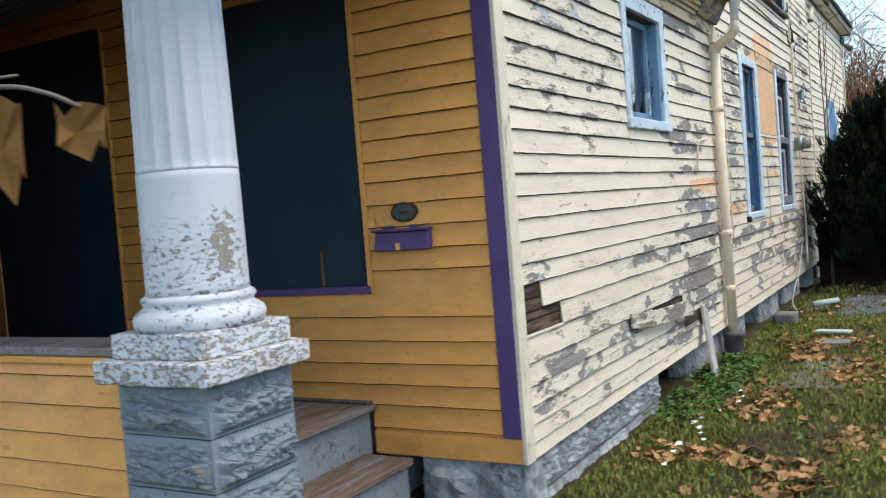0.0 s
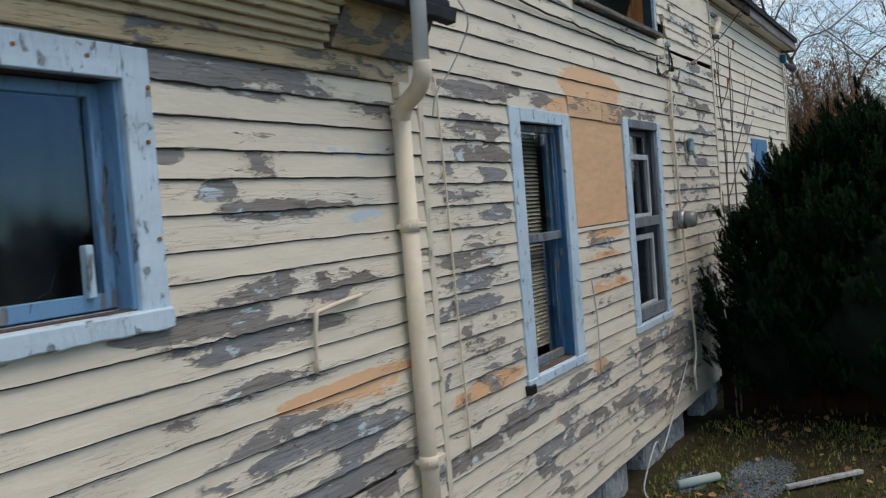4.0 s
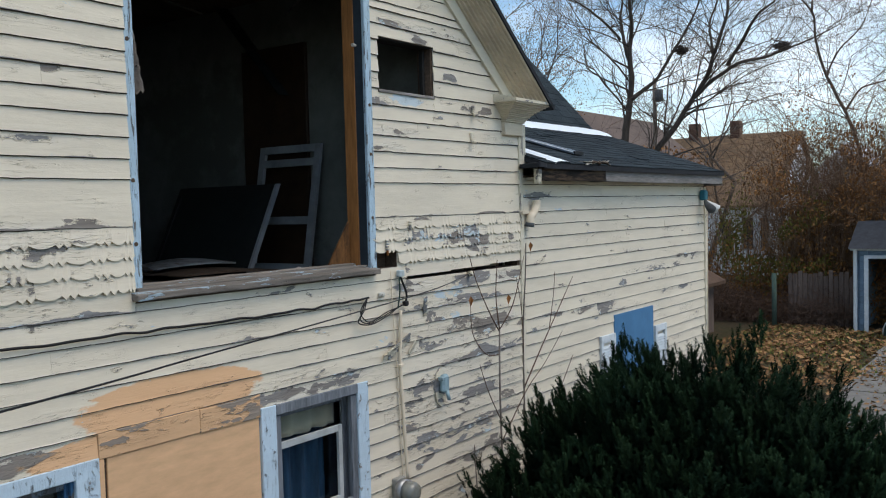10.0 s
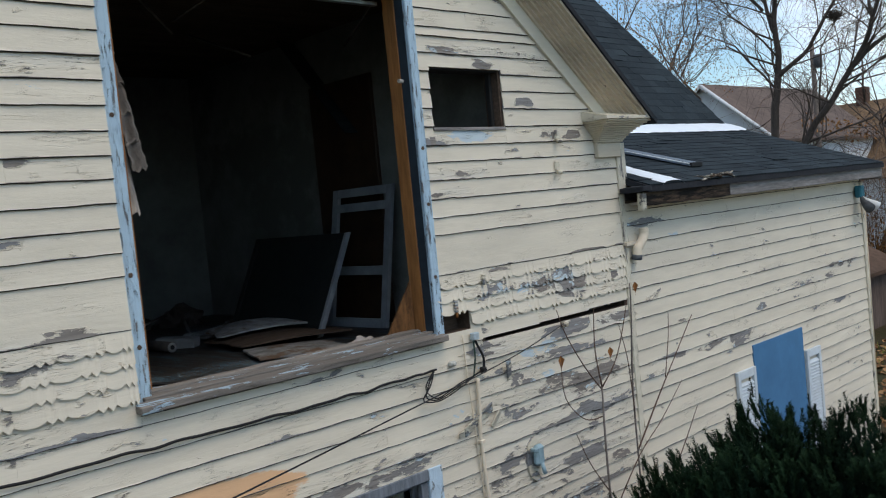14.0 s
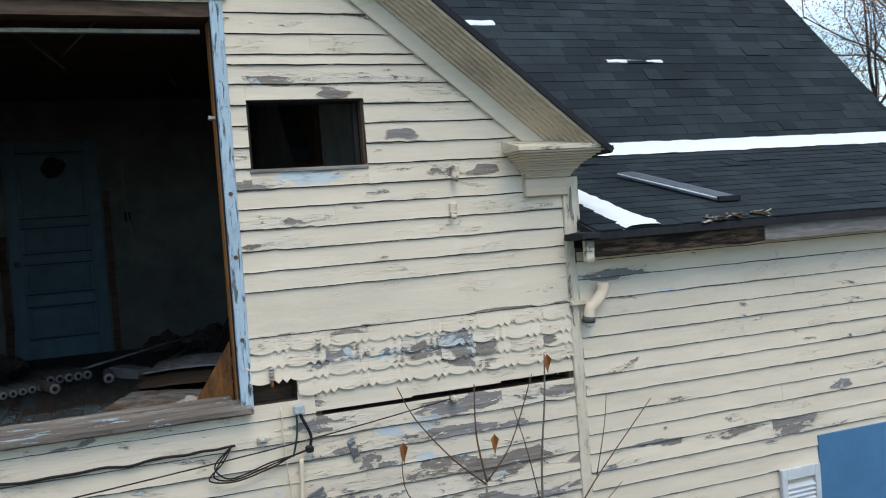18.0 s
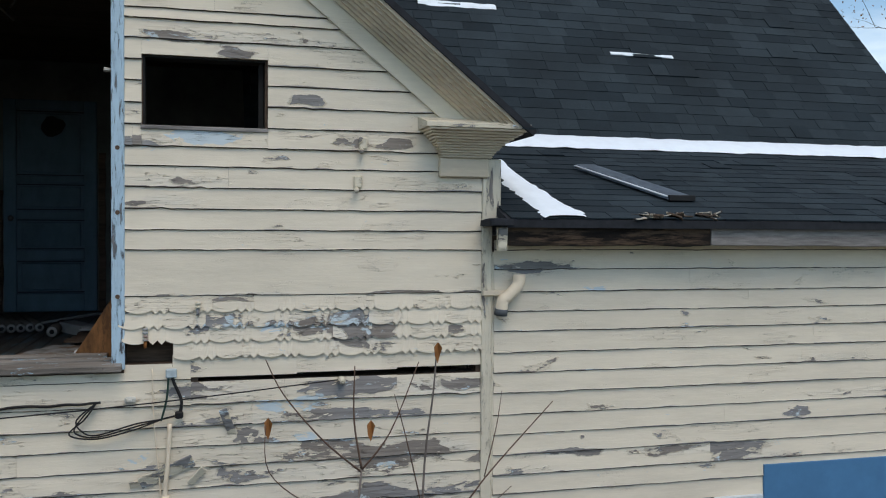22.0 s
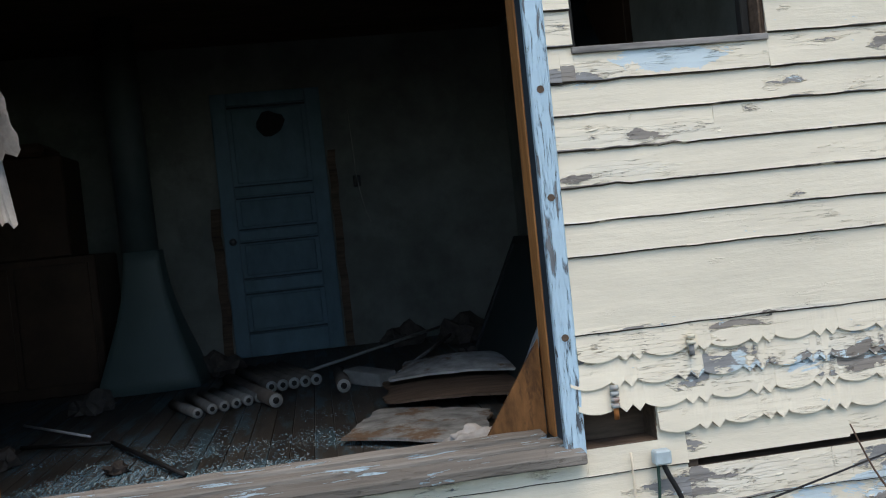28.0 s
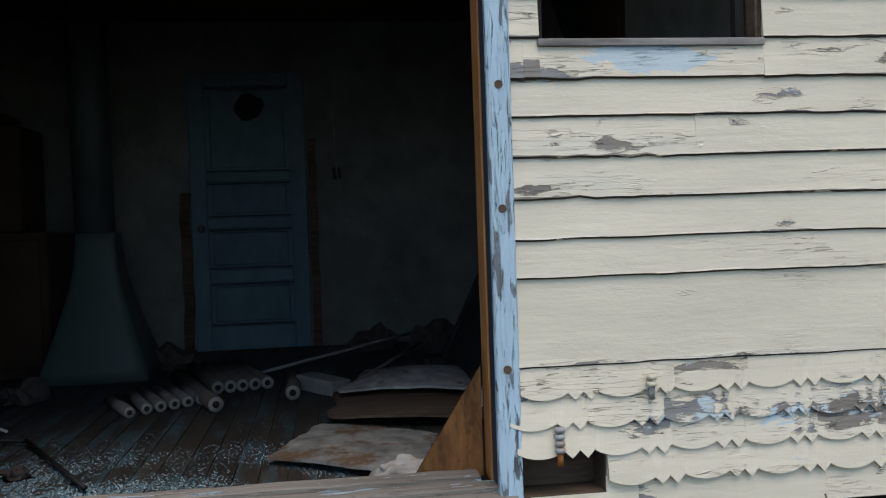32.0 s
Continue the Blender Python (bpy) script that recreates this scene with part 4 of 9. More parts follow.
FLAKE = plain("loose_paint_flake", (0.70, 0.645, 0.53), 0.6, var=0.2, scale=30, bump=0)
flakes(wall_side, E1, 3.16, FY + 0.1, Y1 - 0.05, 240, 41, 0.10, [(5.85, 6.88, 1.98, 2.95)] + MISSING1, 0.9)
flakes(wall_gable, E2, 7.43, Y1, Y2 - 0.1, 350, 43, 0.10, [up_hole, (13.0, 13.745, 5.09, 5.535), (14.6, 15.2, 4.7, 8), (8, 9.4, 5, 9), (9.4, 15.2, 5.95, 9), (14.0, 15.2, 5.55, 9)], 0.8)
flakes(wall_gable, E3, 3.80, Y1, Y2 - 0.1, 600, 45, 0.12, [up_hole, (9.55, 12.85, 1.15, 3.1)], 0.9)
flakes(wall_wing, E4, 4.46, Y2 + 0.1, Y3 - 0.1, 160, 47, 0.08, [(16.6, 18.55, 1.1, 2.955)], 0.9)


def layered(ob, u_axis=1, low=0.35):
    """Even wear layers for trim that has no spots of its own."""
    me = ob.data
    co = np.empty(len(me.vertices) * 3, np.float32)
    me.vertices.foreach_get("co", co)
    co = co.reshape(-1, 3)
    for key in ("peel", "peach", "blue"):
        if key in me.attributes:
            me.attributes.remove(me.attributes[key])
    wear_layers(me, co[:, u_axis].astype(float), co[:, 2].astype(float), low)
    return ob


# corner boards
def corner(name, x0, x1, y0, y1, z0, z1, mat, parent, label):
    bm = bmesh.new()
    box(bm, x0, x1, y0, y1, z0, z1, 0.004)
    return part(name, bm, mat, parent, label)


corner("corner_board", WX - 0.10, WX + 0.002, FY - 0.030, FY - 0.004, 0.39, 3.05, PURPLE, wall_front, "purple painted corner board")
corner("corner_board", WX, WX + 0.027, FY - 0.028, FY + 0.073, 0.262, 3.05, CREAM_VERT, wall_side, "cream corner board")
corner("skirt_board", -2.78, WX, FY - 0.024, FY - 0.004, 0.262, 0.388, YELLOW, wall_front, "yellow skirt board")
corner("corner_board", WX, WX + 0.024, Y2 - 0.031, Y2 + 0.034, 0.37, 4.56, CREAM_VERT, wall_gable, "cream corner board with worn paint")
corner("upper_corner_board", WX, WX + 0.026, Y2 - 0.030, Y2 + 0.088, 4.562, 4.97, CREAM_VERT, wall_gable, "cream corner board above the wing roof")
corner("corner_board", WX - 0.02, WX + 0.012, Y2 + 0.035, Y2 + 0.052, 0.37, 4.40, CREAM_VERT, wall_wing, "narrow cream corner board")
corner("corner_board", WX - 0.02, WX + 0.024, Y3 - 0.068, Y3 + 0.004, 0.37, 4.40, CREAM_VERT, wall_wing, "cream corner board")
corner("corner_board", WX - 0.01, WX + 0.020, Y1 - 0.02, Y1 + 0.03, 0.37, 3.1, CREAM_VERT, wall_side, "cream joint board")

# fish-scale shingle band: each piece has a lobe and two teeth
def scale_piece(width=0.236, h=0.105):
    prof = []
    for k in range(11):
        t = k / 10
        prof.append((0.142 * t, 0.016 - 0.019 * math.sin(math.pi * t) ** 0.8))
    prof += [(0.165, -0.006), (0.189, 0.018), (0.212, -0.007), (width, 0.020)]
    n = len(prof)
    verts = [(0.002, u, z) for u, z in prof] + [(0.019, u, z) for u, z in prof] + [(0.004, u, h) for u, z in prof]
    faces = []
    for i in range(n - 1):
        faces.append((i, i + 1, n + i + 1, n + i))
        faces.append((n + i, n + i + 1, 2 * n + i + 1, 2 * n + i))
    faces += [(0, n, 2 * n), (n - 1, 3 * n - 1, 2 * n - 1)]
    me = mesh_of("scale_shingle", verts, faces, CREAM)
    co = np.array(verts)
    wear_layers(me, co[:, 1], co[:, 2], 0.42)
    return me


SCALE = scale_piece()
SCALE_CO = np.array([tuple(v.co) for v in SCALE.vertices])
SCALE_WEAR = [(14.05, 3.985, 0.45, 0.035, 1.05), (14.25, 4.10, 0.3, 0.03, 0.9), (13.45, 3.99, 0.2, 0.04, 0.8), (14.3, 3.90, 0.2, 0.04, 1.0), (13.2, 4.1, 0.2, 0.03, 0.6), (13.9, 3.84, 0.3, 0.02, 0.5), (9.6, 3.93, 0.9, 0.05, 0.8), (10.3, 4.05, 0.4, 0.03, 0.7), (8.9, 3.85, 0.3, 0.03, 0.8)]
SCALE_BLUE = [(13.45, 3.99, 0.25, 0.05, 1.0), (14.05, 3.98, 0.6, 0.05, 0.9), (14.2, 4.1, 0.3, 0.04, 0.8), (13.2, 4.1, 0.2, 0.03, 1.0)]
for row, zb in enumerate((4.055, 3.966, 3.882, 3.790)):
    for y0, y1 in ((8.60, 10.862), (12.945, 15.05)):
        y = y0 - (0.0, 0.035, 0.015, -0.024)[row]
        while y < y1 - 0.03:
            rr = random.Random(int(y * 1000) + row)
            if not (row == 3 and 12.8 < y < 13.15):
                me = SCALE.copy()
                u, z = SCALE_CO[:, 1] + y, SCALE_CO[:, 2] + zb
                for key, val in (("peel", field(SCALE_WEAR, u, z, 0.12)), ("blue", field(SCALE_BLUE, u, z, 0.0))):
                    me.attributes[key].data.foreach_set("value", val.astype(np.float32))
                ob = under(new("scale_shingle", me), wall_gable)
                ob.matrix_basis = Matrix.Translation((WX + 0.004 + rr.uniform(0, 0.003), y, zb + rr.uniform(-0.002, 0.002))) @ Matrix.Diagonal((1, min(1.0, (y1 - y) / 0.236), 1, 1))
            y += 0.236
layered(boxed("band_board", WX - 0.002, WX + 0.005, 12.95, Y2 - 0.032, 3.91, 4.15, CREAM, wall_gable, 0), 1, 0.2)
layered(boxed("band_board", WX - 0.002, WX + 0.005, 13.205, Y2 - 0.032, 3.79, 3.909, CREAM, wall_gable, 0), 1, 0.2)

# gable rake: soffit board, moulded fascia and frieze, with cornice return
def rake_strip(name, w0, w1, d0, d1, y_lo, y_hi, mat, label):
    """A board along the sloping edge; d is measured square to the slope, up from the wall line."""
    a = math.atan(SLOPE)
    verts = []
    for y in (y_lo, y_hi):
        base = rake(y)
        for w, d in ((w0, d0), (w1, d0), (w1, d1), (w0, d1)):
            verts.append((WX + w, y, base + d / math.cos(a)))
    f = [(0, 1, 5, 4), (1, 2, 6, 5), (2, 3, 7, 6), (3, 0, 4, 7), (3, 2, 1, 0), (4, 5, 6, 7)]
    ob = raw(name, verts, f, mat, roof_gable, label)
    return layered(ob, 1, -0.1)


RZ, RE, RX = rake(11.83), rake(15.27), WX + 0.268
roof_gable = tagged(raw("roof_2", [(-8.2, 11.83, RZ + 0.115), (RX, 11.83, RZ + 0.115), (RX, 15.27, RE + 0.115), (-8.2, 15.27, RE + 0.115), (-8.2, 8.39, RE + 0.115), (RX, 8.39, RE + 0.115),
                                   (-8.2, 11.83, RZ + 0.16), (RX, 11.83, RZ + 0.16), (RX, 15.29, RE + 0.145), (-8.2, 15.29, RE + 0.145), (-8.2, 8.37, RE + 0.145), (RX, 8.37, RE + 0.145)],
                           [(0, 1, 2, 3)[::-1], (0, 1, 5, 4), (6, 7, 8, 9), (6, 7, 11, 10)[::-1], (1, 7, 8, 2)[::-1], (1, 7, 11, 5), (2, 8, 9, 3)[::-1], (5, 11, 10, 4)], ROOF_FELT),
                  "steep gable roof with dark edge", "roof", kind="structure")
for lo, hi in ((11.83, 15.0), (11.83, 8.66)):
    rake_strip("frieze_board", 0.0, 0.036, -0.145, -0.03, lo, hi, CREAM_TRIM, "cream sloping frieze board")
    for k in range(8):
        rake_strip("crown_moulding", 0.02 + 0.028 * k, 0.055 + 0.028 * k, -0.045 + 0.0165 * k, -0.014 + 0.0165 * k, lo, hi + (0.026 * k if hi > 12 else -0.026 * k), MOULD, "stepped crown moulding along the gable")


def cornice_return(y_in, y_out, sign):
    ret = thing("cornice_return", "moulded tan cornice return at the gable foot", "cornice", (WX, (y_in + y_out) / 2, 4.95))
    a, b = sorted((y_in, y_out))
    layered(boxed("frieze_block", WX + 0.002, WX + 0.05, a, b, 4.855, 4.972, MOULD, ret, 0.006), 1, -0.1)
    n = 11
    for k in range(n):
        t = k / (n - 1)
        flare = 0.45 * t + 0.55 * t * t + (0.018 if k in (3, 7) else 0.0)
        a, b = sorted((y_in - sign * 0.115 * flare, y_out + sign * (0.02 + 0.17 * flare)))
        layered(boxed("moulding", WX + 0.002, WX + 0.065 + 0.175 * flare, a, b, 4.973 + 0.0148 * k, 4.9872 + 0.0148 * k, MOULD, ret, 0.004), 1, -0.1)
    bm = bmesh.new()
    a, b = sorted((y_in - sign * 0.13, y_out + sign * 0.20))
    box(bm, WX + 0.004, WX + 0.25, a, b, 5.137, 5.163)
    bmesh.ops.subdivide_edges(bm, edges=[e for e in bm.edges if abs(e.verts[0].co.y - e.verts[1].co.y) > 0.2], cuts=9)
    for v in bm.verts:
        if v.co.z > 5.15 and v.co.x < WX + 0.1:
            v.co.z += 0.055
        v.co.z += 0.006 * noise.noise((v.co.y * 11, v.co.x * 9, 2))
    layered(part("sloping_cap", bm, CREAM_TRIM, ret, "peeling sloped cap"), 1, 0.30)
    return ret


cornice_return(14.752, 15.06, 1)
cornice_return(8.908, 8.60, -1)


# ---- roofs ----
def roof_plane(name, x0, z0, x1, z1, y0, y1, label, thick=0.05):
    v = []
    for dz in (0.0, -thick):
        v += [(x0, y0, z0 + dz), (x0, y1, z0 + dz), (x1, y1, z1 + dz), (x1, y0, z1 + dz)]
    f = [(0, 1, 2, 3), (7, 6, 5, 4), (0, 4, 5, 1), (1, 5, 6, 2), (2, 6, 7, 3), (3, 7, 4, 0)]
    return tagged(raw(name, v, f, ROOF_FELT), label, "roof", kind="structure")


def shingles(parent, x0, z0, x1, z1, y0, y1, expo, width, near, seed):
    """Courses of asphalt tabs from the eave (x0) up to x1; near says which are laid singly."""
    r = random.Random(seed)
    run = math.hypot(x1 - x0, z1 - z0)
    dx, dz = (x1 - x0) / run, (z1 - z0) / run
    nx, nz = -dz if dx > 0 else dz, abs(dx)
    nx = abs(dz)
    me = mesh_of("roof_shingle", [(0, 0, 0), (0, 1, 0), (0, 1, 0.008), (0, 0, 0.008), (1, 0, 0.0), (1, 1, 0.0), (1, 1, 0.003), (1, 0, 0.003)],
                 [(3, 2, 6, 7)[::-1], (0, 1, 2, 3)[::-1], (0, 3, 7, 4)[::-1], (1, 5, 6, 2)[::-1]], SHINGLE)
    V, F = [], []
    rows = int(run / expo)
    count = 0
    for k in range(rows):
        s = k * expo
        y = y0 - r.uniform(0, width)
        while y < y1:
            a, b = max(y, y0), min(y + width * r.choice((0.6, 1, 1, 1.25)), y1)
            y = b + 0.0001
            if b - a < 0.03:
                continue
            lift = r.uniform(0, 0.003) + (r.uniform(0.003, 0.009) if r.random() < 0.03 else 0)
            ln = expo * 1.25
            j = r.uniform(-0.004, 0.004)
            m = Matrix(((dx * ln, 0, nx, x0 + dx * (s + j) + nx * (0.004 + lift)), (0, (b - a) - 0.0025, 0, a), (dz * ln, 0, nz, z0 + dz * (s + j) + nz * (0.004 + lift)), (0, 0, 0, 1)))
            if near((a + b) / 2, s) and count < 300:
                count += 1
                ob = under(new("roof_shingle", me), parent)
                ob.matrix_basis = m
            else:
                base = len(V)
                V += [tuple(m @ Vector(c.co)) for c in me.vertices]
                F += [tuple(base + i for i in p.vertices) for p in me.polygons]
    if V:
        ob = raw("roof_shingles", V, F, SHINGLE, parent)
        tagged(ob, "remaining courses of dark asphalt shingles", kind="stuff")


BX, BZ = -3.62, 5.285      # where the wing's roof turns steep
roof_low = roof_plane("roof_3", WX + 0.235, 4.60, BX, BZ, Y2 + 0.06, Y3 + 0.13, "low pitched wing roof of dark asphalt shingles")
STZ = BZ + 1.09 * (6.4 + BX)
roof_steep = roof_plane("roof_4", BX, BZ, -6.4, STZ, Y2 - 1.08, Y3 + 0.13, "steep back roof of dark asphalt shingles with snow at its foot")
tagged(boxed("wall_wing_end", -8.0, BX, Y3 - 0.1, Y3, 4.5, 5.2, CREAM_TRIM, bev=0), "cream end wall under the steep roof", "wall", kind="structure")
up = (6.40 - BZ) / (STZ - BZ)
roof_plane("roof_6", BX + (-6.4 - BX) * up, 6.40, -6.4, STZ, Y2 - 1.5, Y2 - 1.08, "upper end of the steep back roof")
roof_plane("roof_5", -6.4, STZ, -9.2, 5.285, Y2 - 1.5, Y3 + 0.13, "far slope of the back roof")
bmv = [(-9.2, Y3, 4.5), (WX, Y3, 4.5), (BX, Y3, BZ - 0.05), (-6.4, Y3, STZ - 0.05), (-9.2, Y3, BZ - 0.05)]
tagged(raw("wall_wing_gable", bmv + [(x, y - 0.1, z) for x, y, z in bmv], [(0, 1, 2, 3, 4), (9, 8, 7, 6, 5)] + [(i, i + 5, (i + 1) % 5 + 5, (i + 1) % 5) for i in range(5)], CREAM_TRIM), "cream end gable of the back wing", "wall", kind="structure")
roof_front = roof_plane("roof_1", WX + 0.24, 3.33, -5.2, 5.10, FY - 0.3, Y1 - 0.03, "low front roof of dark shingles with a snow patch")
tagged(boxed("roof_cover", -8.2, -5.2, FY - 0.3, Y1, 5.0, 5.1, ROOF_FELT, bev=0), "flat top of the front roof", "roof", kind="structure")


# ---- roof covering, fascias and snow ----
shingles(roof_steep, BX, BZ, -6.4, STZ, Y2 - 1.4, Y3 + 0.12, 0.135, 0.30, lambda y, s: 15.6 < y < 19.8 and s < 2.9, 21)
shingles(roof_low, WX + 0.235, 4.60, BX, BZ, Y2 + 0.07, Y3 + 0.12, 0.125, 0.30, lambda y, s: y < 18.6, 22)
shingles(roof_front, WX + 0.24, 3.33, -5.2, 5.10, FY - 0.3, Y1 - 0.05, 0.135, 0.30, lambda y, s: s < 0.3 and y > 6.5, 23)
shingles(roof_gable, RX, RE + 0.15, RX - 0.3, RE + 0.15, 15.2, 15.29, 0.13, 0.3, lambda y, s: False, 24)


def fascia(y0, y1, z0, z1, mat, label):
    bm = bmesh.new()
    box(bm, WX + 0.16, WX + 0.2, y0, y1, z0, z1, 0.004)
    bmesh.ops.subdivide_edges(bm, edges=[e for e in bm.edges if abs(e.verts[0].co.y - e.verts[1].co.y) > 0.3], cuts=24)
    for v in bm.verts:
        v.co.z += 0.008 * noise.noise((v.co.y * 5, v.co.z * 3, 2))
        v.co.x += 0.006 * noise.noise((v.co.y * 3, v.co.z * 9, 5))
    return part("fascia_board", bm, mat, roof_low, label)


fascia(Y2 + 0.075, 16.5, 4.44, 4.585, FASCIA_ROT, "rotten dark brown fascia board")
fascia(16.505, Y3 + 0.12, 4.44, 4.57, GREY_WOOD, "weathered grey fascia board")
rough_box("fascia_end", WX + 0.15, WX + 0.198, Y2 + 0.018, Y2 + 0.070, 4.41, 4.55, CREAM_TRIM, roof_low, 0.008, 4, "pale broken fascia end")
rough_box("eave_tip", WX + 0.03, WX + 0.245, Y2 - 0.045, Y2 + 0.10, 4.562, 4.602, ROOF_FELT, roof_low, 0.012, 5, "black crumbled tip of the shingle edge")
layered(boxed("soffit", WX + 0.02, WX + 0.16, Y2 + 0.10, Y3 + 0.1, 4.455, 4.475, CREAM_TRIM, roof_low, 0, "cream soffit board"), 1, 0.2)
boxed("barge_board", BX - 0.1, WX + 0.2, Y3 + 0.131, Y3 + 0.15, 4.42, 4.55, GREY_WOOD, roof_low, 0.003)
# broken shingle edge
bm = bmesh.new()
rr = random.Random(4)
for k in range(26):
    y = 15.95 + rr.uniform(0, 0.62)
    box(bm, -0.05, 0.05, -0.05, 0.05, 0, 0.01, 0, Matrix.Translation((WX + 0.22 - rr.uniform(0, 0.08), y, 4.605 + rr.uniform(0, 0.03))) @ Euler((rr.uniform(-0.4, 0.4), 0.34 + rr.uniform(-0.3, 0.3), rr.uniform(0, 3))).to_matrix().to_4x4() @ Matrix.Scale(rr.uniform(0.4, 1.1), 4))
part("broken_edge", bm, peeling("flaking_felt", (0.55, 0.5, 0.42), base=0.4, peach=False, along=(9, 9, 9), wood=(0.06, 0.05, 0.045), wood2=(0.1, 0.07, 0.05)), roof_low, "crumbled roof edge with pale flakes")


def snow_patch(name, pts, label, h=0.035):
    """A sheet of snow with uneven edges; pts: (along y, up x0, up x1) rows."""
    V, F = [], []
    k = 7
    for y, xa, xb, za, zb in pts:
        for i in range(k):
            t = i / (k - 1)
            bulge = h * math.sin(math.pi * t) ** 0.5 if 0 < t < 1 else 0.0
            e = 0.03 * noise.noise((y * 5, t * 2, 4))
            x, z = xa + (xb - xa) * t + e, za + (zb - za) * t
            V.append((x, y, z + 0.018 + bulge + 0.008 * noise.noise((x * 9, y * 9, 1)) - e * 0.36))
    n = len(pts)
    for j in range(n - 1):
        for i in range(k - 1):
            F.append((j * k + i, j * k + i + 1, (j + 1) * k + i + 1, (j + 1) * k + i)[::-1])
    return tagged(raw(name, V, F, SNOW, smooth=True), label, "snow", kind="stuff")


LOW = (BZ - 4.60) / (WX + 0.235 - BX)


def low_z(x):
    return 4.60 + (WX + 0.235 - x) * LOW


snow_patch("snow_strip", [(15.36 + 0.1 * k, BX + 0.30 + 0.02 * math.sin(k * 0.9), BX - 0.03, low_z(BX + 0.30), BZ + 0.03) for k in range(49)], "strip of white snow along the roof bend", 0.02)
WEDGE = [(0.0, 15.335, 15.665), (0.08, 15.335, 15.66), (0.2, 15.325, 15.60), (0.35, 15.315, 15.575), (0.5, 15.30, 15.545), (0.68, 15.30, 15.52), (0.86, 15.35, 15.50), (1.0, 15.45, 15.49)]
V, F = [], []
for j, (t, ya, yb) in enumerate([tuple(a + (b - a) * q / 5 for a, b in zip(WEDGE[i], WEDGE[i + 1])) for i in range(7) for q in range(5)] + [WEDGE[-1]]):
    x = WX + 0.24 - 1.22 * t
    for i in range(7):
        u = i / 6
        e = 0.022 * noise.noise((t * 31, u * 1.5, 8)) + 0.012 * noise.noise((t * 70, u, 5))
        V.append((x, ya + (yb - ya) * u + e, low_z(x) + 0.014 + (0.016 * math.sin(math.pi * u) ** 0.5 if 0 < i < 6 else -0.012)))
        if j and i:
            n = len(V) - 1
            F.append((n - 8, n - 7, n, n - 1))
tagged(raw("snow_wedge", V, F, SNOW, smooth=True), "strip of old snow on the low roof corner", "snow", kind="stuff")
snow_patch("snow_sliver", [(17.08 + 0.06 * k, -4.445, -4.475, BZ + 1.09 * (4.445 + BX), BZ + 1.09 * (4.475 + BX)) for k in range(12)], "thin sliver of snow on the steep roof", 0.01)
snow_patch("snow_sliver", [(15.3 + 0.06 * k, -4.86, -4.92, BZ + 1.09 * (4.86 + BX), BZ + 1.09 * (4.92 + BX)) for k in range(14)], "thin sliver of snow on torn shingles", 0.01)
FS = (5.10 - 3.33) / (5.2 + WX + 0.24)
snow_patch("snow_front", [(6.3 + 0.1 * k, WX + 0.2, WX - 0.4 - 0.1 * math.sin(k), 3.335 + 0.04 * FS, 3.335 + (0.64 + 0.1 * math.sin(k)) * FS) for k in range(22)], "patch of snow on the low front roof")
# loose metal flashing lying on the low roof
fl = thing("roof_flashing", "bent dark metal strip lying on the low roof", "flashing", (-2.4, 16.27, 4.86))
bm = bmesh.new()
vs = []
for t in np.linspace(0, 1, 8):
    cx, cy = -2.72 + 0.70 * t, 16.08 + 0.38 * t
    for s, up in ((-0.095, 0.0), (-0.085, 0.03), (0.075, 0.035), (0.085, 0.0)):
        vs.append(bm.verts.new((cx - s * 0.2, cy + s, low_z(cx) + 0.02 + up)))
for i in range(7):
    for k in range(3):
        bm.faces.new((vs[i * 4 + k], vs[i * 4 + k + 1], vs[i * 4 + k + 5], vs[i * 4 + k + 4]))
part("strip", bm, plain("dark_flashing", (0.20, 0.24, 0.28), 0.30, metal=0.6, var=0.5), fl)
tube("pale_hem", [(-2.70, 15.985, low_z(-2.70) + 0.045), (-2.01, 16.36, low_z(-2.01) + 0.045)], 0.008, SHUTTER, fl, 5, "pale bent hem")
boxed("end_lip", -2.03, -1.99, 16.365, 16.56, low_z(-2.01) + 0.016, low_z(-2.01) + 0.055, BLACK, fl, 0.003)

# front eave: stepped crown moulding, frieze and rotten end
eave = thing("eave_moulding", "peeling stepped crown moulding under the low eave", "moulding", (WX, 6.2, 3.1))
for k in range(8):
    layered(boxed("moulding_step", WX + 0.005 + 0.026 * k, WX + 0.05 + 0.026 * k, FY - 0.1, 7.82 - 0.05 * rnd.random(), 3.03 + 0.033 * k, 3.066 + 0.033 * k, TAN_TRIM, eave, 0.004), 1, 0.3)
layered(boxed("frieze", WX + 0.004, WX + 0.03, FY - 0.02, 8.5, 2.945, 3.05, TAN_TRIM, eave, 0.004, "flaking frieze board"), 1, 0.4)
bm = bmesh.new()
box(bm, WX + 0.01, WX + 0.2, 7.84, 8.55, 3.05, 3.31)
for v in bm.verts:
    if v.co.z < 3.1:
        v.co.x = min(v.co.x, WX + 0.06)
layered(part("rotten_box_end", bm, peeling("rotten_eave", (0.46, 0.34, 0.19), base=0.0, peach=False, wood=(0.16, 0.17, 0.18), wood2=(0.22, 0.20, 0.18)), eave, "bare rotten eave end"), 1, 0.75)
boxed("eave_block", WX + 0.01, WX + 0.06, 8.36, 8.52, 2.87, 2.945, CREAM_TRIM, eave, 0.006)
boxed("eave_edge", WX + 0.18, WX + 0.245, FY - 0.3, 8.58, 3.29, 3.325, ROOF_FELT, eave, 0.003, "black roof edge")
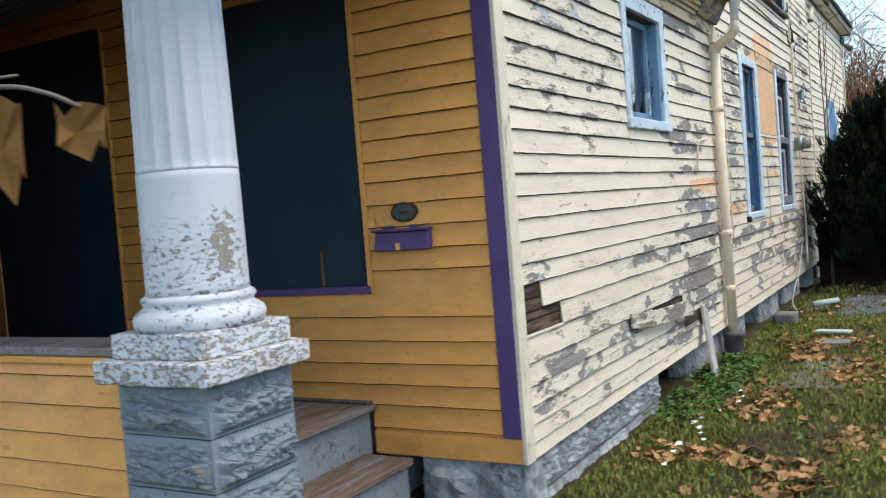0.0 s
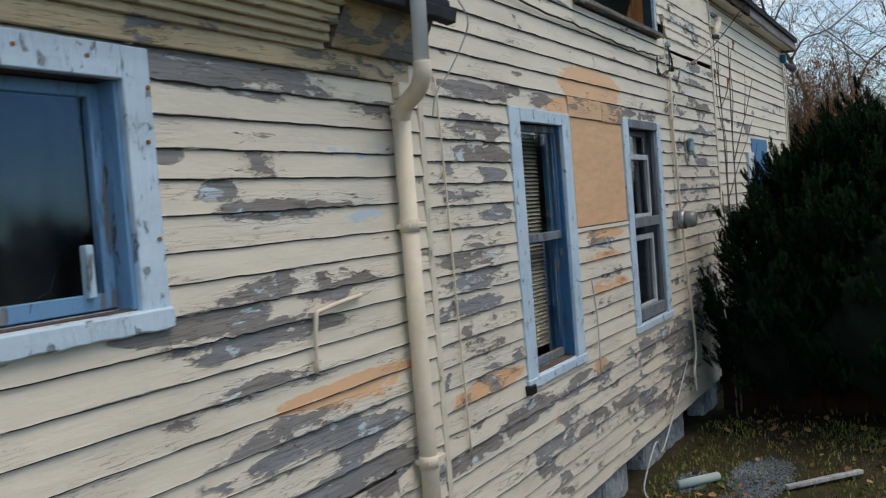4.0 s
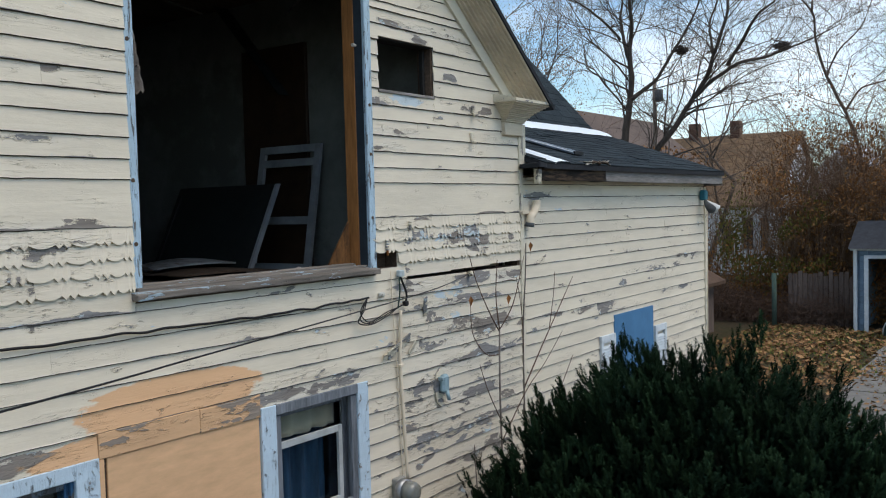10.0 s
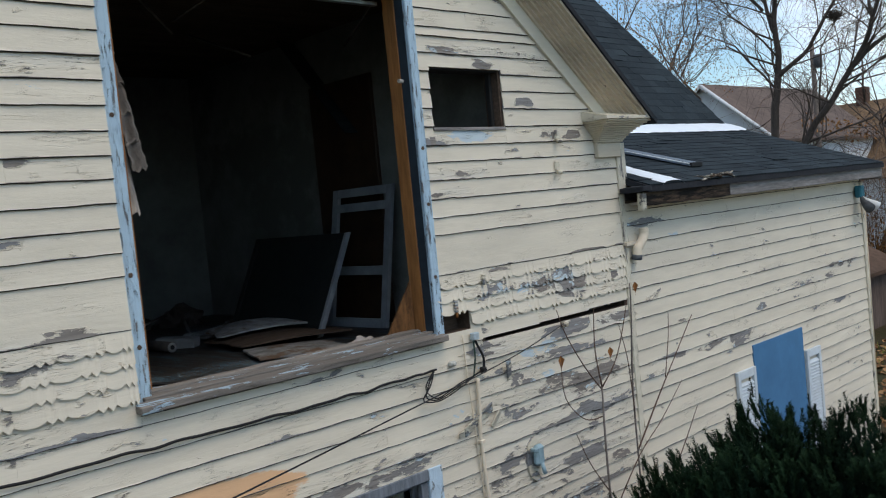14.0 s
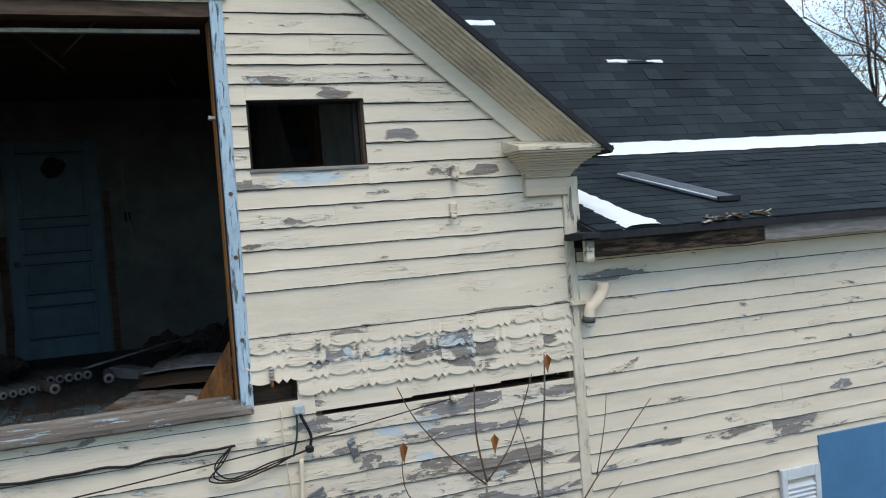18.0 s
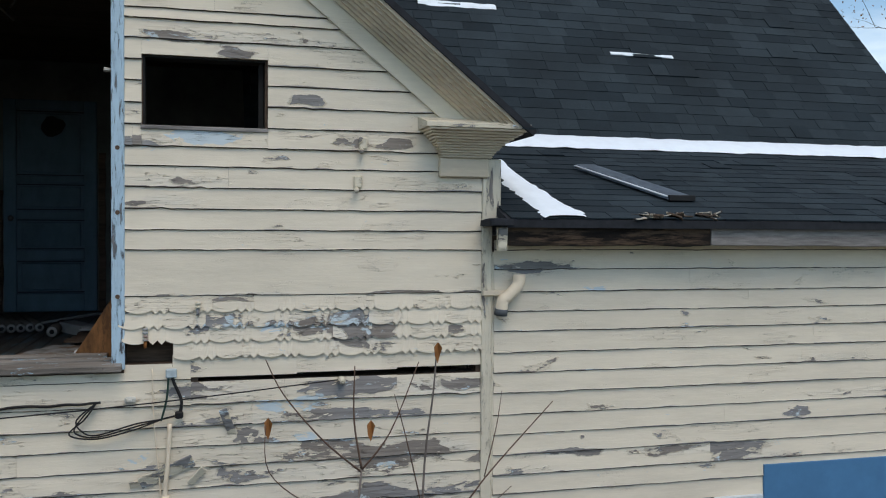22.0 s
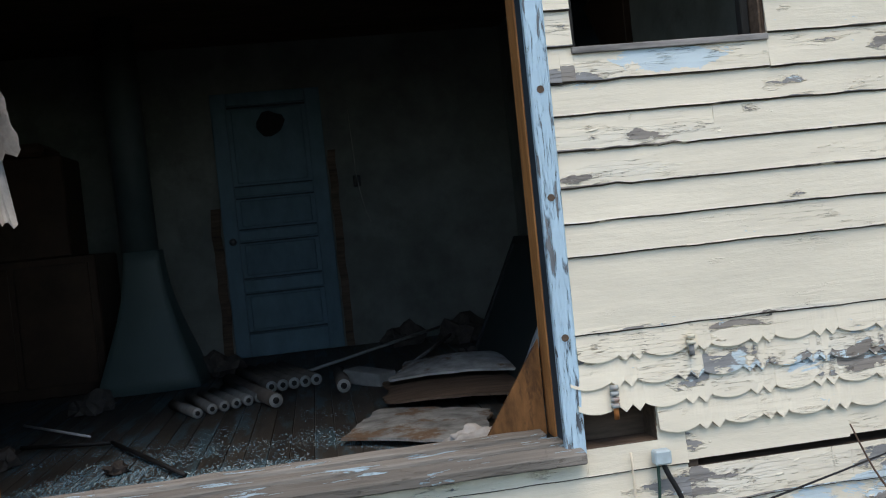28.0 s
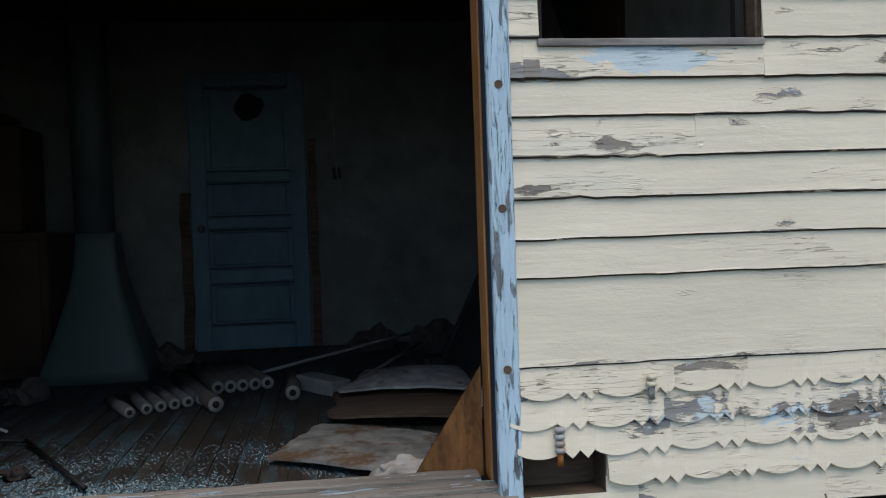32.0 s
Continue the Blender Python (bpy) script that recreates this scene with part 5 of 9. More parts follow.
rough_box("sagging_edge", WX + 0.202, WX + 0.252, 7.62, 8.62, 3.225, 3.285, ROOF_FELT, eave, 0.012, 5, "black sagging shingle edge")
rough_box("snow_rest", WX + 0.10, WX + 0.24, 7.72, 8.22, 3.315, 3.345, SNOW, eave, 0.012, 5, "rest of snow on the roof edge")
tagged(boxed("wall_step", -5.2, WX - 0.15, Y1 - 0.02, Y1 + 0.08, 3.3, 5.1, CREAM_TRIM, bev=0), "wall end above the low roof", "wall", kind="structure")


# ---- windows ----
def window(name, label, out, opening, trim, sash, rail=None, glass_x=-0.09, head_mat=None, panes=True, stile=0.045, side=None):
    y0, y1, z0, z1 = out
    a, b, c, d = opening
    win = tagged(new(name), label, "window", kind="structure")
    hm = head_mat or trim
    side = side or sash
    fx = WX + 0.026
    boxed("casing", WX - 0.01, fx, y0, a, c - 0.02, z1, trim, win, 0.004)
    boxed("casing", WX - 0.01, fx, b, y1, c - 0.02, z1, trim, win, 0.004)
    boxed("head_casing", WX - 0.01, fx + 0.003, a, b, d, z1, hm, win, 0.004)
    # jamb linings
    boxed("jamb", WX - 0.14, WX + 0.0, a - 0.02, a + 0.018, c, d, side, win, 0.002)
    boxed("jamb", WX - 0.14, WX + 0.0, b - 0.018, b + 0.02, c, d, side, win, 0.002)
    bm = bmesh.new()
    out_by = 0.042 if rail is None else 0.034
    box(bm, WX - 0.15, WX + out_by, y0 - 0.006, y1 + 0.004, z0, c + 0.006, 0.006)
    bmesh.ops.subdivide_edges(bm, edges=[e for e in bm.edges if abs(e.verts[0].co.y - e.verts[1].co.y) > 0.4], cuts=22)
    for v in bm.verts:
        if v.co.z > z0 + 0.03 and v.co.x > WX:
            v.co.z -= 0.014
        v.co.x += 0.004 * noise.noise((v.co.y * 6, v.co.z * 9, 1))
        v.co.z += 0.009 * noise.noise((v.co.y * 13, v.co.x * 9, 4)) if v.co.z < z0 + 0.02 else 0.0
    part("sill", bm, trim, win)
    gx = WX + glass_x

    def sash_frame(za, zb, x, w=0.045):
        s = boxed("sash", x - 0.018, x + 0.018, a + 0.018, a + 0.018 + stile, za, zb, side, win, 0.003)
        boxed("stile", x - 0.018, x + 0.018, b - 0.018 - stile, b - 0.018, za, zb, side, win, 0.003)
        boxed("rail", x - 0.018, x + 0.018, a + 0.018 + stile, b - 0.018 - stile, za, za + w * 1.2, sash, win, 0.003)
        boxed("rail", x - 0.018, x + 0.018, a + 0.018 + stile, b - 0.018 - stile, zb - w, zb, sash, win, 0.003)
        if panes:
            g = boxed("pane", x - 0.003, x + 0.003, a + 0.02 + stile, b - 0.02 - stile, za + w * 1.2, zb - w, GLASS, s, 0, "dusty dark window pane")
            g.visible_shadow = False
    if rail is None:
        sash_frame(c + 0.008, d - 0.004, gx)
    else:
        sash_frame(rail - 0.02, d - 0.004, gx)
        sash_frame(c + 0.008, rail + 0.025, gx - 0.038)
    return win


win1 = window("window_1", "small square window with peeling pale blue casing and cracked pane", (5.865, 6.865, 2.0, 2.93), W1, BLUE_PALE, BLUE_WORN, panes=False)
a1, b1 = W1[0] + 0.065, W1[1] - 0.065
gv = [(WX - 0.09, a1, 2.14), (WX - 0.09, 6.44, 2.14), (WX - 0.09, 6.50, 2.18), (WX - 0.09, 6.55, 2.27), (WX - 0.09, 6.61, 2.33), (WX - 0.09, b1, 2.34), (WX - 0.09, b1, 2.775), (WX - 0.09, a1, 2.775)]
g = raw("broken_pane", gv + [(x + 0.004, y, z) for x, y, z in gv], [tuple(range(8))[::-1], tuple(range(8, 16))] + [(i, (i + 1) % 8, (i + 1) % 8 + 8, i + 8) for i in range(8)], GLASS, win1, "pane with its lower corner broken out")
g.visible_shadow = False
boxed("inner_strip", WX - 0.085, WX - 0.05, 6.61, 6.64, 2.13, 2.30, BLUE_TRIM, win1, 0.004)
# a rusty row of nails on the casing
for k, (y, z) in enumerate(((6.30, 2.885), (6.37, 2.885), (6.62, 2.88), (6.85, 2.80), (6.83, 2.62), (6.84, 2.30), (6.20, 2.03), (6.62, 2.025))):
    v, f = tube_data([(WX + 0.024, y, z), (WX + 0.032, y, z)], 0.008, 6)
    raw("nail_head", v, f, plain("rust", (0.32, 0.13, 0.03), 0.9) if k == 0 else bpy.data.materials["rust"], win1)
win2 = window("window_2", "tall sash window with pale blue casing and grey blind", (9.62, 10.59, 1.19, 2.915), W2, BLUE_PALE, SASH_DARK, rail=2.09, glass_x=-0.045, stile=0.022, side=BLUE_DEEP)
boxed("rotten_corner", WX + 0.002, WX + 0.05, 9.585, 9.675, 1.165, 1.222, BLACK, win2, 0.006, "black rotten sill corner")
win3 = window("window_3", "tall sash window with grey worn sashes and blue curtain", (11.75, 12.80, 1.19, 2.95), W3, BLUE_PALE, SLATE_WOOD, rail=2.07, head_mat=SLATE_WOOD)
boxed("storm_stile", WX - 0.02, WX + 0.012, 12.62, 12.68, 1.27, 2.87, SLATE_WOOD, win3, 0.003)
boxed("storm_stile", WX - 0.02, WX + 0.012, 11.88, 11.93, 1.27, 2.87, SLATE_WOOD, win3, 0.003)
boxed("storm_rail", WX - 0.02, WX + 0.014, 11.93, 12.62, 2.05, 2.13, SLATE_WOOD, win3, 0.003)
boxed("storm_rail", WX - 0.02, WX + 0.014, 11.93, 12.62, 1.27, 1.37, SLATE_WOOD, win3, 0.003)
for za, zb in ((1.36, 1.98), (2.13, 2.67)):
    fr = boxed("metal_sash", WX - 0.06, WX - 0.035, 11.95, 11.975, za, zb, DULL_METAL, win3, 0.002)
    boxed("metal_sash", WX - 0.06, WX - 0.035, 12.53, 12.57, za, zb, DULL_METAL, win3, 0.002)
    boxed("metal_sash", WX - 0.06, WX - 0.035, 11.975, 12.53, za, za + 0.03, DULL_METAL, win3, 0.002)
    boxed("metal_sash", WX - 0.06, WX - 0.035, 11.975, 12.53, zb - 0.045, zb, DULL_METAL, win3, 0.002)

# blind behind window 2 and curtains behind window 3
blind = thing("window_blind", "grey slatted blind lowered behind the sash window", "blind", (WX - 0.2, 10.1, 2.8))
slat = mesh_of("slat", [(-0.008, 9.80, 0.009), (0.008, 9.80, -0.009), (0.008, 10.44, -0.009), (-0.008, 10.44, 0.009), (-0.0095, 9.80, 0.007), (0.0065, 9.80, -0.011), (0.0065, 10.44, -0.011), (-0.0095, 10.44, 0.007)],
               [(0, 1, 2, 3), (7, 6, 5, 4), (1, 5, 6, 2), (0, 3, 7, 4), (0, 4, 5, 1), (3, 2, 6, 7)], BLIND)
for k in range(56):
    o = under(new("slat", slat), blind)
    o.matrix_basis = Matrix.Translation((WX - 0.185, 0, 2.80 - 0.0262 * k))
boxed("head_rail", WX - 0.2, WX - 0.17, 9.80, 10.44, 2.805, 2.83, BLIND, blind, 0.002)


def curtain(name, y0, y1, z0, z1, x, mat, label, folds=7, amp=0.025):
    V, F = [], []
    n = folds * 8
    for j in range(6):
        z = z1 + (z0 - z1) * j / 5
        for i in range(n + 1):
            t = i / n
            V.append((x + amp * math.sin(t * folds * 6.28) + 0.008 * noise.noise((t * 9, z * 3, 2)), y0 + (y1 - y0) * t, z + 0.02 * noise.noise((t * 5, 1, 1)) * (j == 5)))
    for j in range(5):
        for i in range(n):
            p = j * (n + 1) + i
            F.append((p, p + 1, p + n + 2, p + n + 1))
    o = raw(name, V, F, mat, smooth=True)
    m = o.modifiers.new("thick", "SOLIDIFY")
    m.thickness = 0.004
    return tagged(o, label, "curtain")


curtain("window_curtain", 11.9, 12.6, 1.35, 2.85, WX - 0.26, CURTAIN_BLUE, "dark blue curtain drawn behind the sash window", 5, 0.03)
curtain("window_valance", 11.93, 12.60, 2.66, 2.87, WX - 0.15, CURTAIN_PALE, "pale yellowish valance at the window top", 4, 0.015)
# Near-black cloths added behind two windows to keep the glass dark.
curtain("dark_curtain", 5.9, 6.9, 1.9, 2.95, WX - 0.4, plain("dark_backing_cloth", (0.03, 0.035, 0.04), 0.9), "near-black cloth added behind the small window", 4, 0.03)
curtain("dark_curtain", 9.65, 10.5, 1.1, 2.95, WX - 0.5, bpy.data.materials["dark_backing_cloth"], "near-black cloth added behind the blind", 4, 0.03)

for y0, y1, x, z in ((5.7, 7.0, WX - 0.4, 2.97), (9.6, 10.6, WX - 0.5, 2.97), (11.85, 12.7, WX - 0.26, 2.90)):
    rod = thing("curtain_rod", "dark rod holding the window cloth", "curtain rod", (x, y0, z), "curtain rods")
    tube("rod", [(x, y0, z), (x, y1, z)], 0.012, IRON, rod, 6)
    for y in (y0 + 0.02, y1 - 0.02):
        tube("bracket", [(x, y, z), (WX - 0.14, y, z)], 0.008, IRON, rod, 5)

# peach boarded panel between the windows
panel = thing("boarded_panel", "peach painted plywood nailed between two windows", "plywood panel", (WX, 11.15, 2.12))
boxed("plywood", WX - 0.012, WX + 0.008, 10.646, 11.745, 2.125, 2.90, PEACH_PLY, panel, 0.003)
bm = bmesh.new()
box(bm, WX - 0.01, WX + 0.020, 10.592, 11.268, 2.903, 3.045, 0.004)
layered(part("header_board", bm, PEACH_WORN, panel, "peach painted header board"))
bm = bmesh.new()
box(bm, WX - 0.008, WX + 0.020, 11.27, 11.75, 2.895, 3.04, 0.004)
bmesh.ops.subdivide_edges(bm, edges=[e for e in bm.edges if abs(e.verts[0].co.y - e.verts[1].co.y) > 0.2], cuts=12)
for v in bm.verts:
    if v.co.z > 2.97:
        v.co.z += 0.018 * noise.noise((v.co.y * 14, 3, 1))
part("split_header", bm, PEACH_WORN, panel, "split peach header board")
boxed("side_strip", WX - 0.005, WX + 0.016, 10.592, 10.625, 2.12, 2.90, PEACH_PLY, panel, 0.003)

# wide upper opening: casings, raw studs, sill
opening = tagged(new("window_4"), "wide empty window opening with blue casings and raw stud", "window", kind="structure")
layered(boxed("casing", WX - 0.075, WX - 0.036, 10.866, 10.952, 3.765, 6.07, BLUE_TRIM, opening, 0.005, "worn pale blue casing"), 1, 0.3)
layered(boxed("casing", WX - 0.01, WX + 0.022, 12.874, 12.945, 3.74, 6.07, BLUE_TRIM, opening, 0.005, "worn pale blue casing"), 1, 0.3)
boxed("head_casing", WX - 0.01, WX + 0.03, 10.84, 12.97, 6.072, 6.15, GREY_WOOD_X, opening, 0.005)
boxed("stud", WX - 0.24, WX - 0.135, 10.966, 11.004, 3.79, 5.98, RAW_STUD, opening, 0.003, "raw orange wooden stud")
# Dark blue jambs: the casing's shaded side face put into a colour.
boxed("dark_jamb", WX - 0.13, WX - 0.076, 10.940, 10.956, 3.79, 5.98, plain("shaded_blue_jamb", (0.03, 0.045, 0.06), 0.7), opening, 0.003)
boxed("dark_jamb", WX - 0.085, WX - 0.002, 12.875, 12.899, 3.79, 5.98, bpy.data.materials["shaded_blue_jamb"], opening, 0.003)
boxed("stud", WX - 0.195, WX - 0.086, 12.870, 12.899, 3.79, 5.98, RAW_STUD, opening, 0.003, "raw orange wooden stud")
for k, (a, b, x0, x1, z0, z1) in enumerate(((10.84, 12.93, WX - 0.01, WX + 0.075, 3.735, 3.785), (10.9, 12.90, WX - 0.09, WX - 0.012, 3.76, 3.80), (10.95, 12.84, WX - 0.17, WX - 0.092, 3.775, 3.815))):
    bm = bmesh.new()
    box(bm, x0, x1, a, b, z0, z1, 0.005)
    bmesh.ops.subdivide_edges(bm, edges=[e for e in bm.edges if abs(e.verts[0].co.y - e.verts[1].co.y) > 0.8], cuts=30)
    for v in bm.verts:
        v.co.z += 0.005 * noise.noise((v.co.y * 6, v.co.x * 20, k)) - (0.012 if v.co.x > WX + 0.05 and v.co.z > 3.77 else 0)
        v.co.x += 0.004 * noise.noise((v.co.y * 9, v.co.z * 20, k))
    part("sill_board", bm, GREY_WOOD_X, opening, "split weathered sill board")
for y, z in ((10.912, 4.41), (10.915, 4.05), (10.91, 5.2), (12.908, 4.62), (12.908, 4.15), (12.908, 4.98)):
    kx = WX - 0.038 if y < 11 else WX + 0.020
    v, f = tube_data([(kx, y, z), (kx + 0.004, y, z)], 0.013, 8)
    raw("knot", v, f, OLD_BROWN, opening)
v, f = tube_data([(WX - 0.06, 12.868, 5.42), (WX - 0.06, 12.84, 5.42), (WX - 0.06, 12.83, 5.422)], [0.010, 0.014, 0.013], 8)
raw("porcelain_knob", v, f, plain("porcelain", (0.55, 0.53, 0.48), 0.4), opening, "small white porcelain knob")

sm = tagged(new("window_5"), "small empty window opening in the gable", "window", kind="structure")
# Near-black linings: the opening's shade is put into their colour.
boxed("lining", WX - 0.14, WX - 0.006, 13.040, 13.050, 5.108, 5.505, HOLLOW_SHADE, sm, 0.002)
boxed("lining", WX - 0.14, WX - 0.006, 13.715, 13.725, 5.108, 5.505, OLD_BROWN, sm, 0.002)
boxed("lining", WX - 0.14, WX - 0.006, 13.050, 13.715, 5.496, 5.505, HOLLOW_SHADE, sm, 0.002)
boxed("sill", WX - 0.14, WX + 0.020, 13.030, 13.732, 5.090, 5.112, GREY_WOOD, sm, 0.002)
boxed("broken_jamb", WX - 0.1, WX - 0.06, 13.68, 13.71, 5.11, 5.51, HOLLOW_SHADE, sm, 0.004)

# boarded window and shutters of the wing
bw = tagged(new("window_6"), "blue painted plywood over a window between shutters", "window", kind="structure")
boxed("plywood", WX - 0.01, WX + 0.02, 17.04, 18.14, 1.1, 2.955, BLUE_PLY, bw, 0.003, "flat blue plywood sheet")


def shutter(y0, y1, z0, z1):
    sh = thing("shutter", "white louvred shutter beside the boarded window", "shutter", (WX, y0, z0), "shutters of the back wing")
    boxed("stile", WX + 0.012, WX + 0.045, y0, y0 + 0.05, z0, z1, SHUTTER, sh, 0.003)
    boxed("stile", WX + 0.012, WX + 0.045, y1 - 0.05, y1, z0, z1, SHUTTER, sh, 0.003)
    boxed("rail", WX + 0.012, WX + 0.045, y0 + 0.05, y1 - 0.05, z1 - 0.08, z1, SHUTTER, sh, 0.003)
    boxed("rail", WX + 0.012, WX + 0.045, y0 + 0.05, y1 - 0.05, z0, z0 + 0.08, SHUTTER, sh, 0.003)
    sl = mesh_of("louvre", [(0.012, y0 + 0.05, 0.014), (0.040, y0 + 0.05, -0.014), (0.040, y1 - 0.05, -0.014), (0.012, y1 - 0.05, 0.014), (0.012, y0 + 0.05, 0.022), (0.040, y0 + 0.05, -0.006), (0.040, y1 - 0.05, -0.006), (0.012, y1 - 0.05, 0.022)],
                 [(0, 1, 2, 3), (7, 6, 5, 4), (1, 5, 6, 2), (0, 4, 5, 1), (3, 2, 6, 7)], SHUTTER)
    for k in range(int((z1 - z0 - 0.2) / 0.033)):
        o = new("louvre", sl)
        o.parent = sh
        o.matrix_parent_inverse = sh.matrix_basis.inverted()
        o.matrix_basis = Matrix.Translation((WX, 0, z0 + 0.1 + 0.033 * k))


shutter(16.66, 17.02, 1.3, 2.76)
shutter(18.16, 18.50, 1.3, 2.70)

# front wall: boarded window and door
fw = tagged(new("window_7"), "boarded front window painted dark with purple sill", "window", kind="structure")
boxed("plywood", -3.66, -2.745, FY - 0.012, FY + 0.01, 1.175, 2.79, DARK_PLY, fw, 0.003, "dark painted plywood sheet")
boxed("casing", -2.744, -2.716, FY - 0.03, FY + 0.005, 1.13, 2.80, YELLOW, fw, 0.003)
boxed("casing", -3.70, -3.662, FY - 0.03, FY + 0.005, 1.13, 2.80, YELLOW, fw, 0.003)
boxed("sill", -3.70, -2.72, FY - 0.045, FY, 1.132, 1.172, PURPLE, fw, 0.004, "purple painted sill")
boxed("split", -3.055, -3.04, FY - 0.0165, FY - 0.011, 1.18, 1.37, CHIP, fw, 0.001, "split in the plywood")
fd = tagged(new("door_1"), "boarded front door painted dark", "door", kind="structure")
boxed("plywood", -5.90, -4.66, FY - 0.02, FY + 0.01, 0.56, 2.865, DARK_PLY, fd, 0.003, "dark painted plywood sheet")
boxed("edge_strip", -4.66, -4.64, FY - 0.03, FY, 0.56, 2.87, YELLOW, fd, 0.002)
boxed("edge_strip", -5.93, -5.90, FY - 0.03, FY, 0.56, 2.87, YELLOW, fd, 0.002)

# mailbox and oval plaque
mb = thing("mailbox", "purple wall mailbox with two hinges on yellow clapboards", "mailbox", (-2.49, FY, 1.36))
bm = bmesh.new()
box(bm, -2.655, -2.325, FY - 0.075, FY - 0.014, 1.355, 1.455, 0.006)
for v in bm.verts:
    if v.co.z > 1.42 and v.co.y < FY - 0.05:
        v.co.y += 0.02
part("body", bm, PURPLE, mb)
boxed("lid", -2.66, -2.32, FY - 0.082, FY - 0.014, 1.455, 1.47, PURPLE, mb, 0.004)
for x in (-2.585, -2.425):
    boxed("hinge", x - 0.028, x + 0.028, FY - 0.035, FY - 0.012, 1.470, 1.486, IRON, mb, 0.004, "rusty hinge")
boxed("slot", -2.515, -2.49, FY - 0.079, FY - 0.074, 1.358, 1.395, YELLOW, mb, 0.001, "yellow notch")
pq = thing("oval_plaque", "small dark oval metal plaque above the mailbox", "plaque", (-2.478, FY - 0.02, 1.55))
for nm, sx, sz, d, mt in (("rim", 0.078, 0.052, 0.022, BRASS), ("face", 0.062, 0.038, 0.026, IRON)):
    V = []
    for w in (0.0, d):
        V += [(-2.478 + sx * math.cos(t), FY - 0.012 - w, 1.552 + sz * math.sin(t)) for t in np.linspace(0, 2 * math.pi, 25)[:-1]]
    raw(nm, V, [tuple(range(24)), tuple(range(24, 48))[::-1]] + [(i, i + 24, (i + 1) % 24 + 24, (i + 1) % 24) for i in range(24)], mt, pq)
boxed("lettering_bar", -2.505, -2.450, FY - 0.041, FY - 0.037, 1.545, 1.560, BRASS, pq, 0.001)

# ---- porch ----
tagged(boxed("ceiling_porch", -8.2, -1.75, 1.7, FY - 0.03, 3.05, 3.10, CEIL, bev=0), "grey painted porch ceiling boards", "ceiling", kind="structure")
for k in range(24):
    boxed("ceiling_porch_seam", -8.2, -1.75, 1.72 + 0.09 * k, 1.726 + 0.09 * k, 3.046, 3.051, IRON, bpy.data.objects["ceiling_porch"], 0)
# Front edge pulled forward out of view to shade the porch wall.
tagged(boxed("roof_porch", -8.3, -1.6, 0.6, FY, 3.35, 3.5, ROOF_FELT, bev=0), "dark porch roof", "roof", kind="structure")
# Beam set low to keep skylight off the upper porch wall.
tagged(boxed("trim_porch_beam", -8.2, -1.95, 2.15, 2.65, 2.70, 3.05, CREAM_TRIM, bev=0.005), "painted porch beam over the column", "beam", kind="structure")
# Two unseen walls added to keep light off the left porch wall.
tagged(boxed("wall_porch_end", -6.35, -6.2, 2.4, FY - 0.03, 0.5, 3.05, OLD_BROWN, bev=0), "unseen wall added to darken the far porch end", "wall", kind="structure")
tagged(boxed("wall_porch_front", -8.2, -4.15, 2.46, 2.56, 1.12, 3.05, OLD_BROWN, bev=0), "unseen wall added to darken the porch front", "wall", kind="structure")
deck = tagged(boxed("floor_porch", -8.2, -2.86, 2.35, FY - 0.02, 0.0, 0.50, STEP_PAINT, bev=0), "porch floor of worn brown boards on a grey base", "floor", kind="structure")
for k in range(12):
    x1 = -2.765 - 0.13 * k if k else -2.755
    boxed("deck_board", x1 - 0.124, x1, 2.36, FY - 0.025, 0.502, 0.535, TREAD, deck, 0.005)
boxed("deck_lath", -5.5, -2.79, FY - 0.062, FY - 0.018, 0.536, 0.549, IRON, deck, 0.004)
steps = thing("porch_steps", "wooden porch steps with worn brown treads and grey risers", "steps", (-2.6, 3.2, 0.0))
boxed("riser", -2.855, -2.80, 2.5, FY - 0.03, 0.0, 0.50, STEP_PAINT, steps, 0.003)
boxed("tread", -2.80, -2.655, 2.5, FY - 0.10, 0.245, 0.282, TREAD, steps, 0.006)
boxed("tread", -2.65, -2.495, 2.5, FY - 0.10, 0.243, 0.280, TREAD, steps, 0.006)
boxed("riser", -2.565, -2.53, 2.5, FY - 0.11, -0.1, 0.243, STEP_PAINT, steps, 0.003)
boxed("base_slab", -2.5, -2.1, 2.6, FY - 0.2, -0.12, 0.02, CONCRETE, steps, 0.01)

PX, PY = -2.505, 2.45
pier = thing("porch_pier", "square pier of rock-faced blocks painted grey blue", "pier", (PX, PY, 0))


